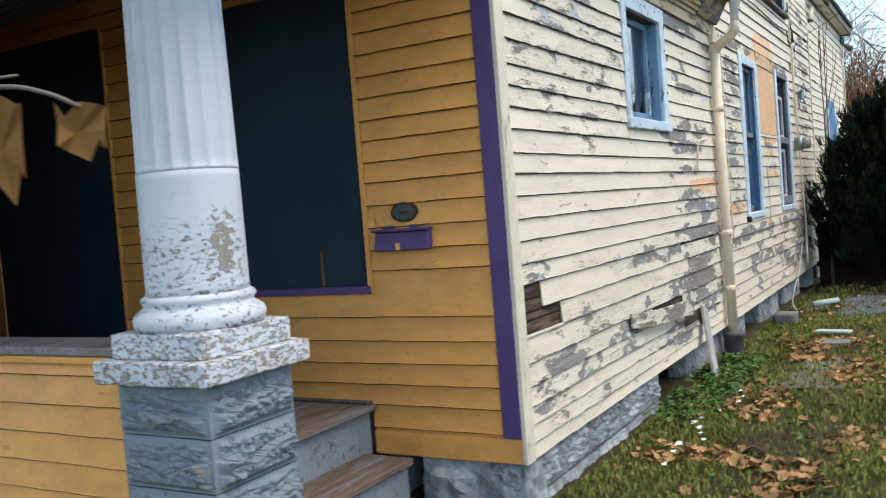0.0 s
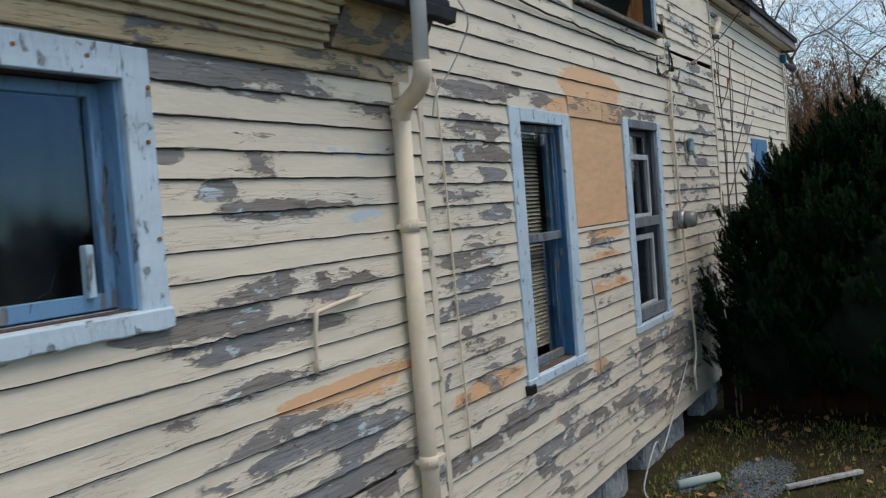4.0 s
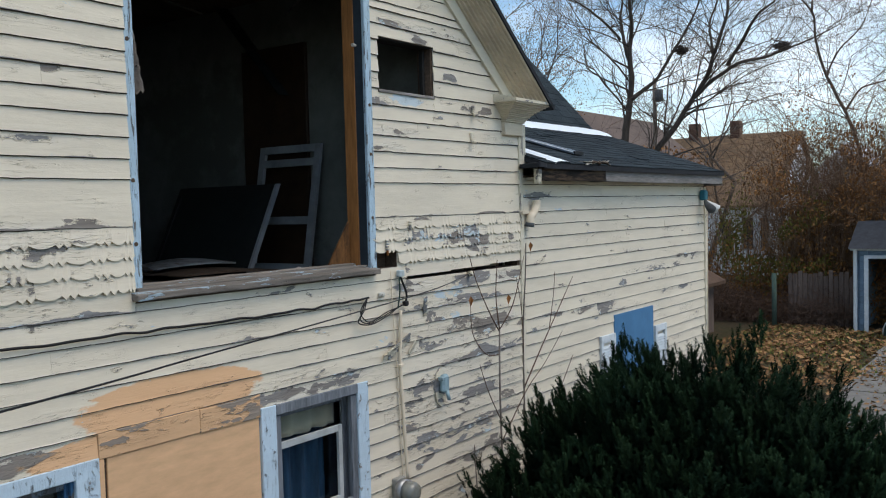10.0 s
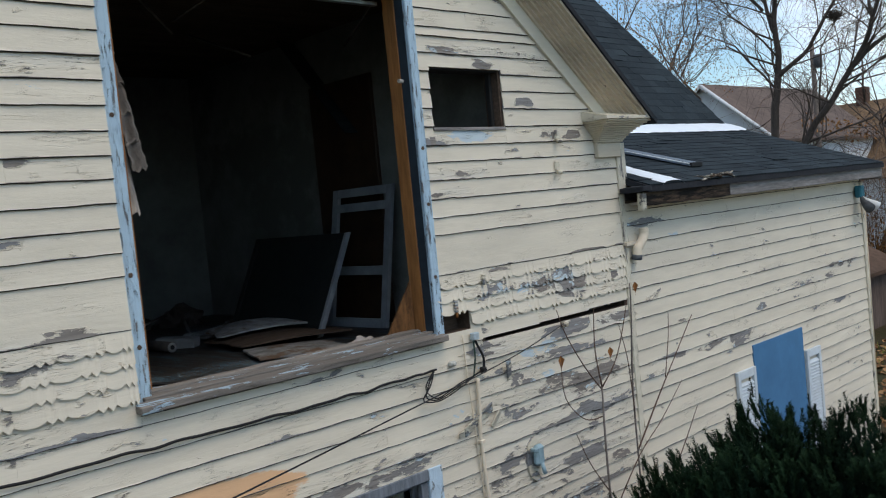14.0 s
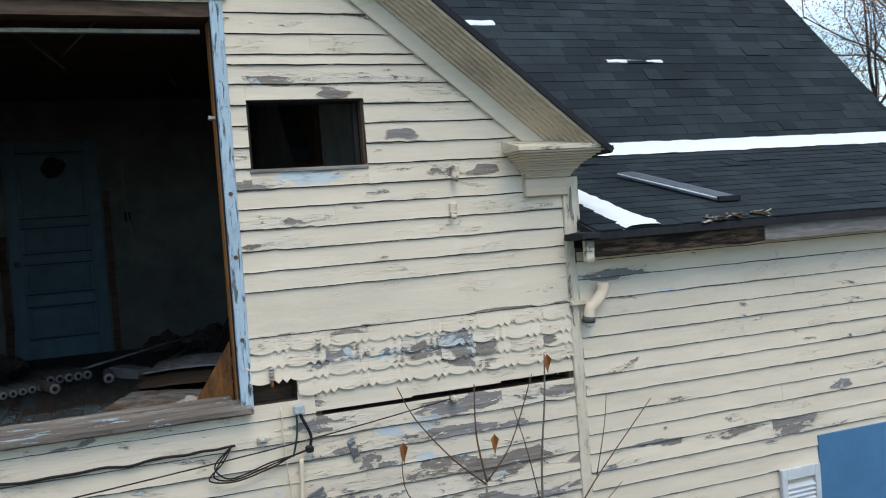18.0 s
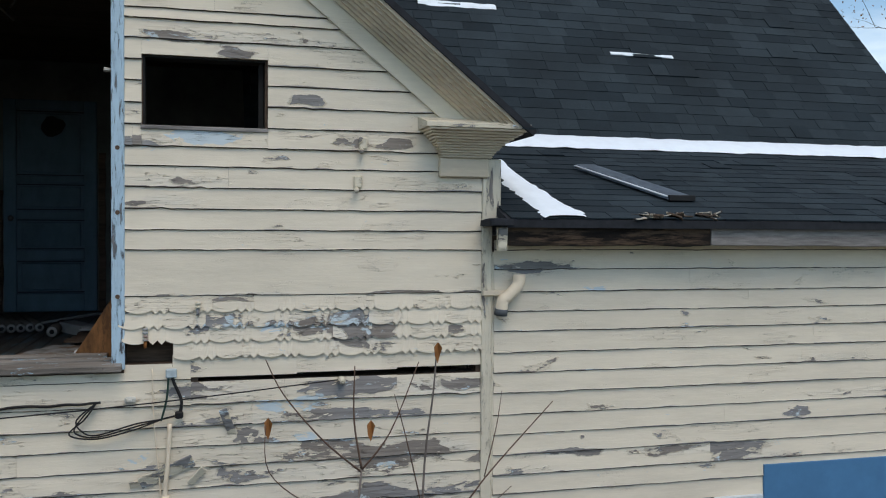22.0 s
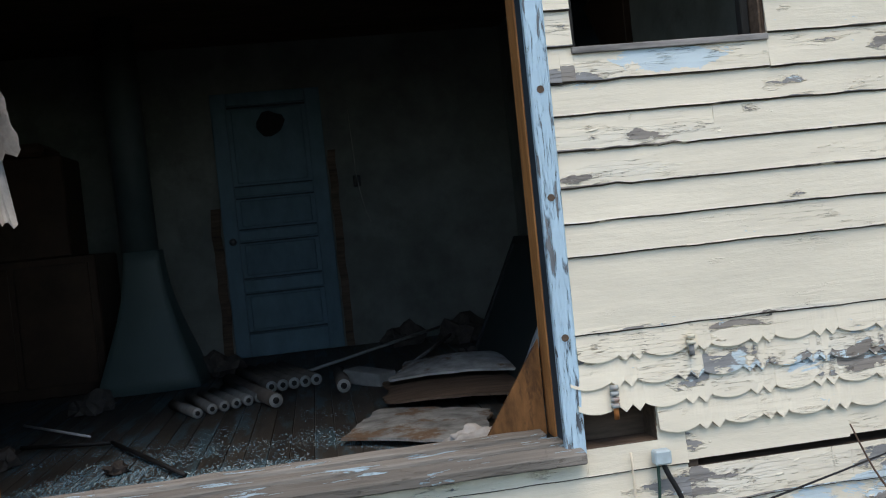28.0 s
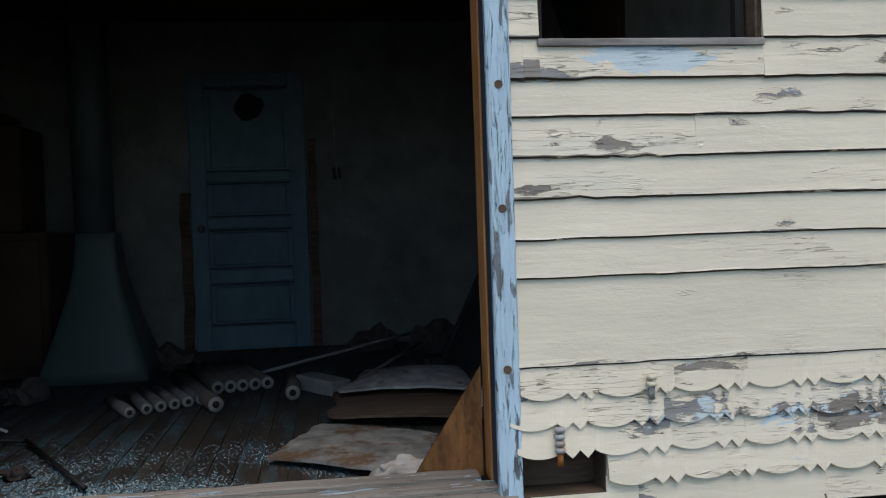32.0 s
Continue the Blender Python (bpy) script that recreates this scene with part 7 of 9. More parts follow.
def make_ground():
    xs = [-400, -120, -40, -15, -8] + [-4 + 0.12 * k for k in range(75)] + [6, 9, 15, 40, 120, 400]
    ys = [-300, -60, -15, -4] + [0 + 0.15 * k for k in range(160)] + [26, 30, 36, 44, 60, 120, 400, 900]
    verts = [(x, y, ground_height(x, y) if abs(x) < 15 and abs(y) < 40 else 0.0) for y in ys for x in xs]
    nx = len(xs)
    faces = [(j * nx + i, j * nx + i + 1, (j + 1) * nx + i + 1, (j + 1) * nx + i) for j in range(len(ys) - 1) for i in range(nx - 1)]
    return tagged(raw("ground", verts, faces, GROUND, smooth=True), "worn winter lawn with bare soil and fallen leaves", "ground", kind="structure")


ground = make_ground()


# ---- the upper room ----
FZ = 3.662
floor_up = bpy.data.objects["floor_upper"]
rr = random.Random(51)
y = 8.92
while y < 13.8:
    w = rr.uniform(0.08, 0.11)
    boxed("floor_board", -6.43, WX - 0.17, y, y + w - 0.004, 3.660, 3.668, FLOOR_OLD, floor_up, 0.001)
    y += w
for k in range(9):
    lath = thing("hanging_lath", "loose ceiling lath hanging in the dark room", "lath", (-3.2, 9.4 + 0.5 * k, 6.2), "hanging laths")
    ln = rr.uniform(0.3, 0.9)
    tube("strip", [(-3.4 + rr.uniform(-1.2, 0.9), 9.3 + 0.5 * k, 6.225), (-3.4 + rr.uniform(-1.2, 0.9), 9.3 + 0.5 * k + rr.uniform(-0.4, 0.4), 6.2 - ln * 0.35)], 0.009, GREY_WOOD, lath, 4)
track = thing("curtain_track", "thin metal track under the opening's head", "track", (WX - 0.2, 11.9, 5.93))
boxed("rail", WX - 0.24, WX - 0.20, 11.0, 12.84, 5.93, 5.955, GALV, track, 0.002)

door = tagged(new("door_2"), "closed blue-grey panelled inner door with dark knob", "door", kind="structure")
DX = -6.438
boxed("leaf", DX, DX + 0.010, 11.40, 12.28, 3.675, 5.82, DOOR_BLUE, door, 0)
# Dark strips painted in for the shade lines at the panel mouldings.
GROOVE_SHADE = plain("door_groove_shade", (0.035, 0.055, 0.07), 0.8)
PANELS = ((5.05, 5.72), (4.70, 4.98), (4.30, 4.62), (3.86, 4.20))
for y0, y1 in ((11.40, 11.52), (12.16, 12.28)):
    boxed("stile", DX + 0.010, DX + 0.050, y0, y1, 3.675, 5.82, DOOR_BLUE, door, 0.004)
rails = [5.82] + [z for p in PANELS for z in (p[1], p[0])] + [3.675]
for z1, z0 in zip(rails[::2], rails[1::2]):
    boxed("rail", DX + 0.010, DX + 0.049, 11.521, 12.159, z0, z1, DOOR_BLUE, door, 0.004)
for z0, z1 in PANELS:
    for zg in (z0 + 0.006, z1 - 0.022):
        boxed("panel_groove", DX + 0.010, DX + 0.034, 11.525, 12.155, zg, zg + 0.012, GROOVE_SHADE, door, 0, "dark strip painted as panel groove shade")
    boxed("panel", DX + 0.010, DX + 0.030, 11.555, 12.125, z0 + 0.035, z1 - 0.035, DOOR_BLUE, door, 0.007)
tube("knob", [(DX + 0.045, 11.47, 4.62), (DX + 0.065, 11.47, 4.62), (DX + 0.07, 11.47, 4.62), (DX + 0.095, 11.47, 4.62)], [0.012, 0.012, 0.03, 0.022], IRON, door, 12)
# Black patch on the panel stands for the dark of a hole.
bm = bmesh.new()
bmesh.ops.create_circle(bm, cap_ends=True, radius=0.13, segments=14)
for v in bm.verts:
    k = 1 + 0.3 * noise.noise((v.co.x * 9, v.co.y * 9, 2))
    v.co = Vector((DX + 0.034, 11.86 + v.co.x * k * 0.9, 5.55 + v.co.y * k * 0.8))
part("dark_stain", bm, HOLLOW_SHADE, door, "black patch standing for a shaded hole")
for y0, y1 in ((11.31, 11.385), (12.295, 12.36)):
    bm = bmesh.new()
    box(bm, DX, DX + 0.025, y0, y1, 3.67, 5.3 if y0 > 12 else 4.9)
    bmesh.ops.subdivide_edges(bm, edges=[e for e in bm.edges if abs(e.verts[0].co.z - e.verts[1].co.z) > 0.5], cuts=16)
    for v in bm.verts:
        v.co.y += 0.016 * noise.noise((v.co.z * 7, y0, 3))
    part("broken_casing", bm, OLD_BROWN, door, "broken brown door casing")
boxed("switch_box", DX, DX + 0.02, 12.49, 12.55, 4.98, 5.07, BLACK, door, 0.003, "open black switch box")
tube("switch_wire", arc([(DX + 0.01, 12.50, 5.62), (DX + 0.015, 12.51, 5.3), (DX + 0.02, 12.52, 5.05), (DX + 0.03, 12.56, 4.8), (DX + 0.03, 12.60, 4.68)], 4), 0.005, PAPER, door, 5)
tagged(boxed("door_3", -4.25, -3.40, 13.80, 13.838, 3.67, 5.76, BROWN_DARK, bev=0.004), "dark brown door in the inner side wall", "door", kind="structure")


SLEEVE = plain("dusty_brown_tube", (0.10, 0.082, 0.07), 0.9, var=0.35, scale=9, bump=0.3)
SLEEVE_GREY = plain("dusty_grey_tube", (0.15, 0.145, 0.14), 0.9, var=0.35, scale=9, bump=0.3)


def roll(y, x, dx, dy, ln, r, group):
    t = thing("cardboard_tube", "dusty cardboard tube with pale end on the dirty floor", "tube", (x, y, FZ), group)
    z = FZ + 0.006 + r
    p0, p1 = Vector((x, y, z)), Vector((x + dx * ln, y + dy * ln, z))
    d = (p1 - p0).normalized()
    tube("sleeve", [p0, p1], r, SLEEVE_GREY if r < 0.036 else SLEEVE, t, 14)
    # Dark disc on the end in place of a shaded hollow.
    tube("hollow", [p0 - d * 0.002, p0 + d * 0.01], r * 0.45, HOLLOW_SHADE, t, 10, "dark disc for the tube's shaded hollow")
    tube("rim", [p0 - d * 0.0015, p0], r * 0.93, plain("tube_end", (0.29, 0.285, 0.27), 0.8) if "tube_end" not in bpy.data.materials else bpy.data.materials["tube_end"], t, 14)


for k in range(5):
    roll(11.47 + 0.062 * k, -4.02 - 0.045 * k, -0.93, -0.34, 0.55, 0.031, "tubes on the floor")
roll(11.40, -3.95, -0.9, -0.42, 0.45, 0.030, "tubes on the floor")
roll(11.82, -3.97, -0.95, -0.32, 1.1, 0.042, "tubes on the floor")
for k in range(5):
    roll(11.77 + 0.068 * k, -4.50 - 0.02 * k, -0.93, -0.28, 0.9, 0.038, "tubes on the floor")
roll(12.20, -4.18, -1.0, -0.02, 0.55, 0.042, "tubes on the floor")


def stick(name, p, q, w, mat, label, cat="stick"):
    t = thing(name, label, cat, p)
    tube("bar", [p, q], w, mat, t, 4)
    return t


stick("long_stick", (-5.0, 11.94, FZ + 0.03), (-6.0, 13.1, FZ + 0.14), 0.014, PAPER, "long pale stick lying across the debris")
stick("long_stick", (-4.45, 12.53, FZ + 0.03), (-5.6, 13.05, FZ + 0.10), 0.016, GREY_WOOD, "grey lath lying on the debris")
stick("bent_rod", (-3.47, 11.06, FZ + 0.03), (-2.62, 11.52, FZ + 0.03), 0.012, BLACK, "black metal rod on the floor", "rod")
stick("bent_rod", (-3.47, 11.05, FZ + 0.03), (-3.6, 10.6, FZ + 0.035), 0.012, BLACK, "black metal rod on the floor", "rod")
stick("bent_rod", (-4.3, 10.4, FZ + 0.03), (-3.7, 10.9, FZ + 0.03), 0.008, WHITE_METAL, "thin white rod on the floor", "rod")
bx = thing("grey_box", "small crushed grey carton on the floor", "carton", (-4.4, 12.36, FZ))
boxed("carton", -0.16, 0.16, -0.07, 0.07, 0.006, 0.09, PAPER, None, 0.006)
o = bpy.context.scene.collection.objects[-1]
o.parent = bx
o.matrix_basis = Euler((0.0, 0.06, 0.7)).to_matrix().to_4x4()


def sheet(name, outline, z, mat, label, thick=0.012, bow=0.0, cat="panel", nx=12):
    """A thin bowed sheet lying on the floor, from four corners."""
    a, b, c, d = [Vector(p) for p in outline]
    V, F = [], []
    for lay in (0, 1):
        for i in range(nx + 1):
            for j in range(nx + 1):
                u, v = i / nx, j / nx
                p = (a * (1 - u) + b * u) * (1 - v) + (d * (1 - u) + c * u) * v
                e = 1 + 0.10 * noise.noise((u * 4 + a.x, v * 4, a.y)) + 0.07 * noise.noise((u * 11, v * 11 + a.x, 2))
                h = bow * math.sin(math.pi * u) * math.sin(math.pi * (0.15 + 0.7 * v))
                mid = (a + b + c + d) / 4
                q = mid + (p - mid) * e
                V.append((q.x, q.y, p.z + z + h + thick * lay))
    n = nx + 1
    m = n * n
    for i in range(nx):
        for j in range(nx):
            p = i * n + j
            F.append((p, p + 1, p + n + 1, p + n))
            F.append((m + p, m + p + n, m + p + n + 1, m + p + 1))
    for i in range(nx):
        for p, q in ((i, i + 1), ((i + 1) * n + nx, i * n + nx), (i * n, (i + 1) * n), (nx * n + i + 1, nx * n + i)):
            F.append((p, q, m + q, m + p))
    return tagged(raw(name, V, F, mat, smooth=False), label, cat)


sheet("fallen_panel", [(-2.85, 12.15, 0), (-2.45, 12.70, 0), (-3.05, 12.85, 0), (-3.4, 12.35, 0)], FZ + 0.03, PANEL_GREY, "torn grey panel with brown edge on the floor", 0.012, 0.015)
sheet("fallen_panel", [(-3.45, 12.40, 0), (-3.2, 13.2, 0), (-3.9, 13.3, 0), (-4.1, 12.42, 0)], FZ + 0.045, OLD_BROWN, "brown bowed panel on the floor", 0.012, 0.03)
sheet("fallen_panel", [(-3.85, 12.45, 0), (-3.6, 13.25, 0), (-4.3, 13.3, 0), (-4.45, 12.6, 0)], FZ + 0.09, PANEL_GREY, "stained grey bowed panel on the debris", 0.012, 0.06)
boxed("crumpled_paper", -4.8, -4.5, 12.6, 12.9, FZ + 0.006, FZ + 0.06, PANEL_GREY, None, 0.02)
tagged(bpy.context.scene.collection.objects[-1], "crumpled grey scraps on the floor", "paper")
tri = [(-2.10, 12.645, FZ + 0.13), (-2.07, 12.86, FZ + 0.13), (-2.07, 12.86, FZ + 0.47)]
tri2 = [(x - 0.016, y, z) for x, y, z in tri]
tagged(raw("wood_wedge", tri + tri2, [(0, 1, 2), (5, 4, 3), (0, 3, 4, 1), (1, 4, 5, 2), (2, 5, 3, 0)], CHIP), "orange-brown broken board leaning in the corner", "board")
bm = bmesh.new()
bmesh.ops.create_icosphere(bm, subdivisions=4, radius=1)
for v in bm.verts:
    k = 1 + 0.45 * noise.noise(v.co * 2.2) + 0.25 * noise.noise(v.co * 6)
    v.co = Vector((-2.38 + v.co.x * 0.07 * k, 12.66 + v.co.y * 0.115 * k, FZ + 0.062 + max(v.co.z, -0.9) * 0.055 * k))
tagged(part("crumpled_rag", bm, CLOTH, None, "", True), "crumpled pale rag on the window sill", "rag")


def leaning_frame(name, x0, x1, h, y_foot, y_top, mat, label, rails=(0.0, 1.0), w=0.06, fill=None, cat="window sash"):
    t = thing(name, label, cat, ((x0 + x1) / 2, y_foot, FZ))

    def pt(x, s, d=0.0):
        return Vector((x, y_foot + (y_top - y_foot) * s - d, FZ + 0.008 + h * s))

    def bar(nm, xa, xb, sa, sb):
        V = []
        for d in (0.0, 0.035):
            V += [pt(xa, sa, d), pt(xb, sa, d), pt(xb, sb, d), pt(xa, sb, d)]
        raw(nm, [tuple(v) for v in V], [(0, 1, 2, 3), (7, 6, 5, 4), (0, 4, 5, 1), (1, 5, 6, 2), (2, 6, 7, 3), (3, 7, 4, 0)], mat, t)
    bar("stile", x0, x0 + w, 0, 1)
    bar("stile", x1 - w, x1, 0, 1)
    for s in rails:
        lo = min(max(s - w / h / 2, 0), 1 - w / h)
        bar("rail", x0 + w, x1 - w, lo, lo + w / h)
    if fill:
        V = [tuple(pt(x0 + w, 0.02, 0.015)), tuple(pt(x1 - w, 0.02, 0.015)), tuple(pt(x1 - w, 0.98, 0.015)), tuple(pt(x0 + w, 0.98, 0.015))]
        V += [(x, y - 0.006, z) for x, y, z in V]
        raw("infill", V, [(0, 1, 2, 3), (7, 6, 5, 4), (0, 4, 5, 1), (1, 5, 6, 2), (2, 6, 7, 3), (3, 7, 4, 0)], fill, t)
    return t


SASH_GREY = plain("grey_painted_sash", (0.27, 0.30, 0.325), 0.7, var=0.25, scale=7)
leaning_frame("old_window_frame", -3.95, -3.17, 1.15, 13.56, 13.77, SASH_GREY, "old grey window sash leaning against the wall", (0.0, 0.40, 0.86, 1.0), 0.07)
# Gloom is put into the near-black frame, light into its pale edge strip.
scr = leaning_frame("screen_panel", -4.75, -3.43, 0.79, 13.07, 13.45, plain("shaded_screen_wood", (0.018, 0.020, 0.021), 0.8), "dark screen panel leaning against the sash", (0.0, 1.0), 0.05, plain("shaded_screen", (0.015, 0.020, 0.020), 0.7), "screen")

V = [(x, 13.07 + 0.38 * q - d, FZ + 0.01 + 0.79 * q) for d in (-0.002, 0.042) for x, q in ((-3.43, 0), (-3.40, 0), (-3.40, 1), (-3.43, 1))]
raw("pale_stile", V, [(0, 1, 2, 3), (7, 6, 5, 4), (0, 4, 5, 1), (1, 5, 6, 2), (2, 6, 7, 3), (3, 7, 4, 0)], SASH_GREY, scr, "pale strip painted as the lit screen edge")

# tall dark cupboard, fireplace hood, mounds
cup = thing("old_cupboard", "dark stepped wooden cupboard standing in the gloom", "cupboard", (-5.7, 10.2, FZ))
boxed("lower_body", -6.1, -5.42, 9.5, 10.62, FZ + 0.008, 4.63, BROWN_DARK, cup, 0.01)
boxed("upper_body", -6.1, -5.6, 9.5, 10.42, 4.632, 5.35, BROWN_DARK, cup, 0.01)
boxed("crest", -6.08, -5.62, 9.6, 10.30, 5.352, 5.45, BROWN_DARK, cup, 0.03)
for k in range(2):
    boxed("cupboard_door", -5.418, -5.40, 9.55 + 0.53 * k, 10.04 + 0.53 * k, 3.75, 4.58, BROWN_DARK, cup, 0.006)
hood = thing("fireplace_hood", "dull green metal fireplace hood with a tall flue in the gloom", "fireplace hood", (-5.42, 10.94, FZ))


def squarish(r, z, t):
    return r / max(abs(math.cos(t)), abs(math.sin(t))) ** 0.75


v, f = lathe([(0.36, FZ + 0.012), (0.335, FZ + 0.10), (0.295, FZ + 0.22), (0.245, FZ + 0.36), (0.20, FZ + 0.50), (0.168, FZ + 0.62), (0.145, FZ + 0.74), (0.132, FZ + 0.86), (0.128, FZ + 0.95)], 48, (-5.42, 10.94), squarish)
raw("hood", v, f, GLASSY_BOARD, hood, "flared dull green hood", True)
tube("flue", [(-5.42, 10.92, FZ + 0.90), (-5.44, 10.90, 6.215)], 0.125, plain("dull_flue_metal", (0.05, 0.065, 0.065), 0.6, var=0.25, scale=5), hood, 16, "dull flue pipe")
for k, (x, y, s) in enumerate(((-5.6, 11.35, 0.18), (-6.1, 12.75, 0.16), (-5.9, 13.2, 0.2), (-4.9, 13.35, 0.14), (-4.6, 10.7, 0.12), (-3.3, 10.6, 0.08), (-2.9, 11.2, 0.05), (-4.7, 13.0, 0.1))):
    bm = bmesh.new()
    bmesh.ops.create_icosphere(bm, subdivisions=3, radius=1)
    for v in bm.verts:
        q = 1 + 0.6 * noise.noise(v.co * 1.8 + Vector((k, 0, 0))) + 0.3 * noise.noise(v.co * 5)
        v.co = Vector((x + v.co.x * s * q, y + v.co.y * s * q, FZ + 0.012 + max(0, v.co.z * s * q * 0.9)))
    tagged(part("rubbish_mound", bm, DEBRIS, None), "dark mound of rubbish on the floor", "mound", "mounds on the floor")
V, F = [], []
for k in range(42000):
    x, y = -2.1 - abs(rr.gauss(0, 0.62)), 11.40 + rr.gauss(0, 0.58)
    if noise.noise((x * 2.2, y * 2.6, 5)) < -0.20 + 0.35 * rr.random():
        continue
    if x < -6 or not 10.2 < y < 12.75:
        continue
    s = rr.uniform(0.0016, 0.0048)
    b = len(V)
    z = FZ + 0.007
    a = rr.uniform(0, 6.3)
    for j in range(3):
        V.append((x + s * math.cos(a + 2.1 * j), y + s * math.sin(a + 2.1 * j), z))
    V.append((x, y, z + s * 0.7))
    F += [(b, b + 1, b + 3), (b + 1, b + 2, b + 3), (b + 2, b, b + 3)]
tagged(raw("glass_crumbs", V, F, CRUMBS), "scatter of broken glass crumbs on the floor", "glass crumbs", kind="stuff")
curtain_rag = thing("torn_curtain", "torn grey curtain strip with stitched brown tabs hanging at the opening", "curtain", (WX - 0.22, 11.05, 5.9))


def hanging(name, y0, y1, w0, w1, z0, z1, x, mat, lip=0.0, seed=0.0):
    bm = bmesh.new()
    vs = []
    for j in range(9):
        s = j / 8
        for i in range(7):
            u = i / 6
            vs.append(bm.verts.new((x + 0.012 * math.sin(u * 8 + s * 3 + seed) + lip * s, y0 + (y1 - y0) * s + (w0 + (w1 - w0) * s) * u + 0.004 * math.sin(s * 11 + seed), z0 + (z1 - z0) * s + 0.02 * u * (1 if seed else -1) + 0.012 * s * math.sin(u * 13 + seed))))
    for j in range(8):
        for i in range(6):
            bm.faces.new((vs[j * 7 + i], vs[j * 7 + i + 1], vs[(j + 1) * 7 + i + 1], vs[(j + 1) * 7 + i]))
    bmesh.ops.solidify(bm, geom=bm.faces[:], thickness=0.004)
    return part(name, bm, mat, curtain_rag, "", True)


hanging("cloth", 10.89, 11.06, 0.06, 0.075, 5.98, 4.73, WX - 0.30, CLOTH)
TAB = plain("brown_grey_tab_cloth", (0.27, 0.245, 0.225), 0.95, var=0.35, scale=14, bump=0.4)
for k in range(7):
    za = 5.97 - 0.148 * k
    hanging("tab", 10.90 + 0.027 * k, 10.905 + 0.027 * (k + 1), 0.06 + 0.004 * k, 0.065 + 0.004 * k, za, za - 0.15, WX - 0.268, TAB, 0.010, 1.0 + k)


# ---- yard ----
def slab_poly(name, cx, cy, rx, ry, seed, mat, label, top=0.03, cat="flagstone", group="path stones"):
    r = random.Random(seed)
    n = 11
    ring = []
    for k in range(n):
        a = 2 * math.pi * k / n
        q = r.uniform(0.8, 1.12)
        ring.append((cx + rx * q * math.copysign(abs(math.cos(a)) ** 0.6, math.cos(a)), cy + ry * q * math.copysign(abs(math.sin(a)) ** 0.6, math.sin(a))))
    g = ground_height(cx, cy)
    V = [(x, y, g - 0.08) for x, y in ring] + [(x, y, g + top - 0.006) for x, y in ring] + [(cx + (x - cx) * 0.96, cy + (y - cy) * 0.96, g + top + 0.004 * noise.noise((x * 5, y * 5, 1))) for x, y in ring]
    F = [tuple(range(2 * n, 3 * n))]
    for lay in (0, 1):
        F += [(lay * n + k, lay * n + (k + 1) % n, (lay + 1) * n + (k + 1) % n, (lay + 1) * n + k) for k in range(n)]
    return tagged(raw(name, V, F, mat), label, cat, group)


for k, (x, y, rx, ry, mt) in enumerate(((-0.98, 6.0, 0.27, 0.30, FLAG_BROWN), (-1.04, 7.35, 0.32, 0.40, FLAG_BROWN), (-0.98, 8.02, 0.25, 0.26, FLAG), (-1.04, 9.0, 0.14, 0.13, CONCRETE))):
    slab_poly("path_stone", x, y, rx, ry, k, mt, "pale broken concrete piece on the path" if mt is CONCRETE else "flat brown-grey slate stone sunk in the lawn", (-0.006, 0.006, 0.008, 0.04)[k])


def gravel(patches, seed):
    """Loose chippings, each a small uneven block."""
    r = random.Random(seed)
    V, F = [], []
    for cx, cy, rx, ry, n in patches:
        for k in range(n):
            q, a = math.sqrt(r.random()) * r.uniform(0.8, 1.1), r.uniform(0, 6.283)
            x, y = cx + rx * q * math.cos(a), cy + ry * q * math.sin(a)
            m = Matrix.Translation((x, y, ground_height(x, y) + 0.004)) @ Euler((r.uniform(0, 3), r.uniform(0, 3), r.uniform(0, 3))).to_matrix().to_4x4()
            d = r.uniform(0.007, 0.018)
            b = len(V)
            V += [tuple(m @ Vector((d * p[0] * r.uniform(0.6, 1.2), d * p[1] * r.uniform(0.6, 1.2), d * p[2] * r.uniform(0.5, 1)))) for p in ((1, 0, 0), (0, 1, 0), (-1, 0, 0), (0, -1, 0), (0, 0, 1), (0, 0, -1))]
            F += [(b + i, b + (i + 1) % 4, b + 4) for i in range(4)] + [(b + (i + 1) % 4, b + i, b + 5) for i in range(4)]
    return tagged(raw("gravel_patch", V, F, GRAVEL), "patches of blue-grey gravel on the dark soil", "gravel", kind="stuff")


gravel(((-1.03, 12.0, 0.24, 0.50, 2600), (-1.02, 11.2, 0.26, 0.45, 1500), (-1.52, 11.75, 0.15, 0.25, 700)), 23)
brick = tagged(rough_box("loose_brick", -1.79, -1.57, 10.12, 10.40, -0.02, 0.12, CONCRETE, None, 0.006, 4), "pale concrete brick lying beside the wall", "brick")


def plank_on_ground(name, p, q, w, h, mat, label):
    t = thing(name, label, "plank", p)
    a, b = Vector(p), Vector(q)
    ln = (b - a).length
    boxed("board", 0, ln, -w / 2, w / 2, 0, h, mat, None, 0.004)
    o = bpy.context.scene.collection.objects[-1]
    o.parent = t
    o.matrix_basis = (b - a).to_track_quat("X", "Z").to_matrix().to_4x4()


plank_on_ground("pale_plank", (-1.27, 9.50, 0.03), (-0.95, 9.42, 0.035), 0.12, 0.022, PALE_BOARD, "pale green board lying on the path")
plank_on_ground("pale_batten", (-0.80, 11.72, 0.02), (-0.32, 12.2, 0.04), 0.05, 0.03, CHALK_WOOD, "whitish batten lying on the ground")
plank_on_ground("grey_plank", (0.2, 12.0, 0.02), (0.9, 12.8, 0.05), 0.08, 0.05, GREY_WOOD, "weathered batten lying on the ground")
pp = thing("pipe_piece", "short pale pipe lying on the ground", "pipe", (-1.56, 11.52, 0.05))
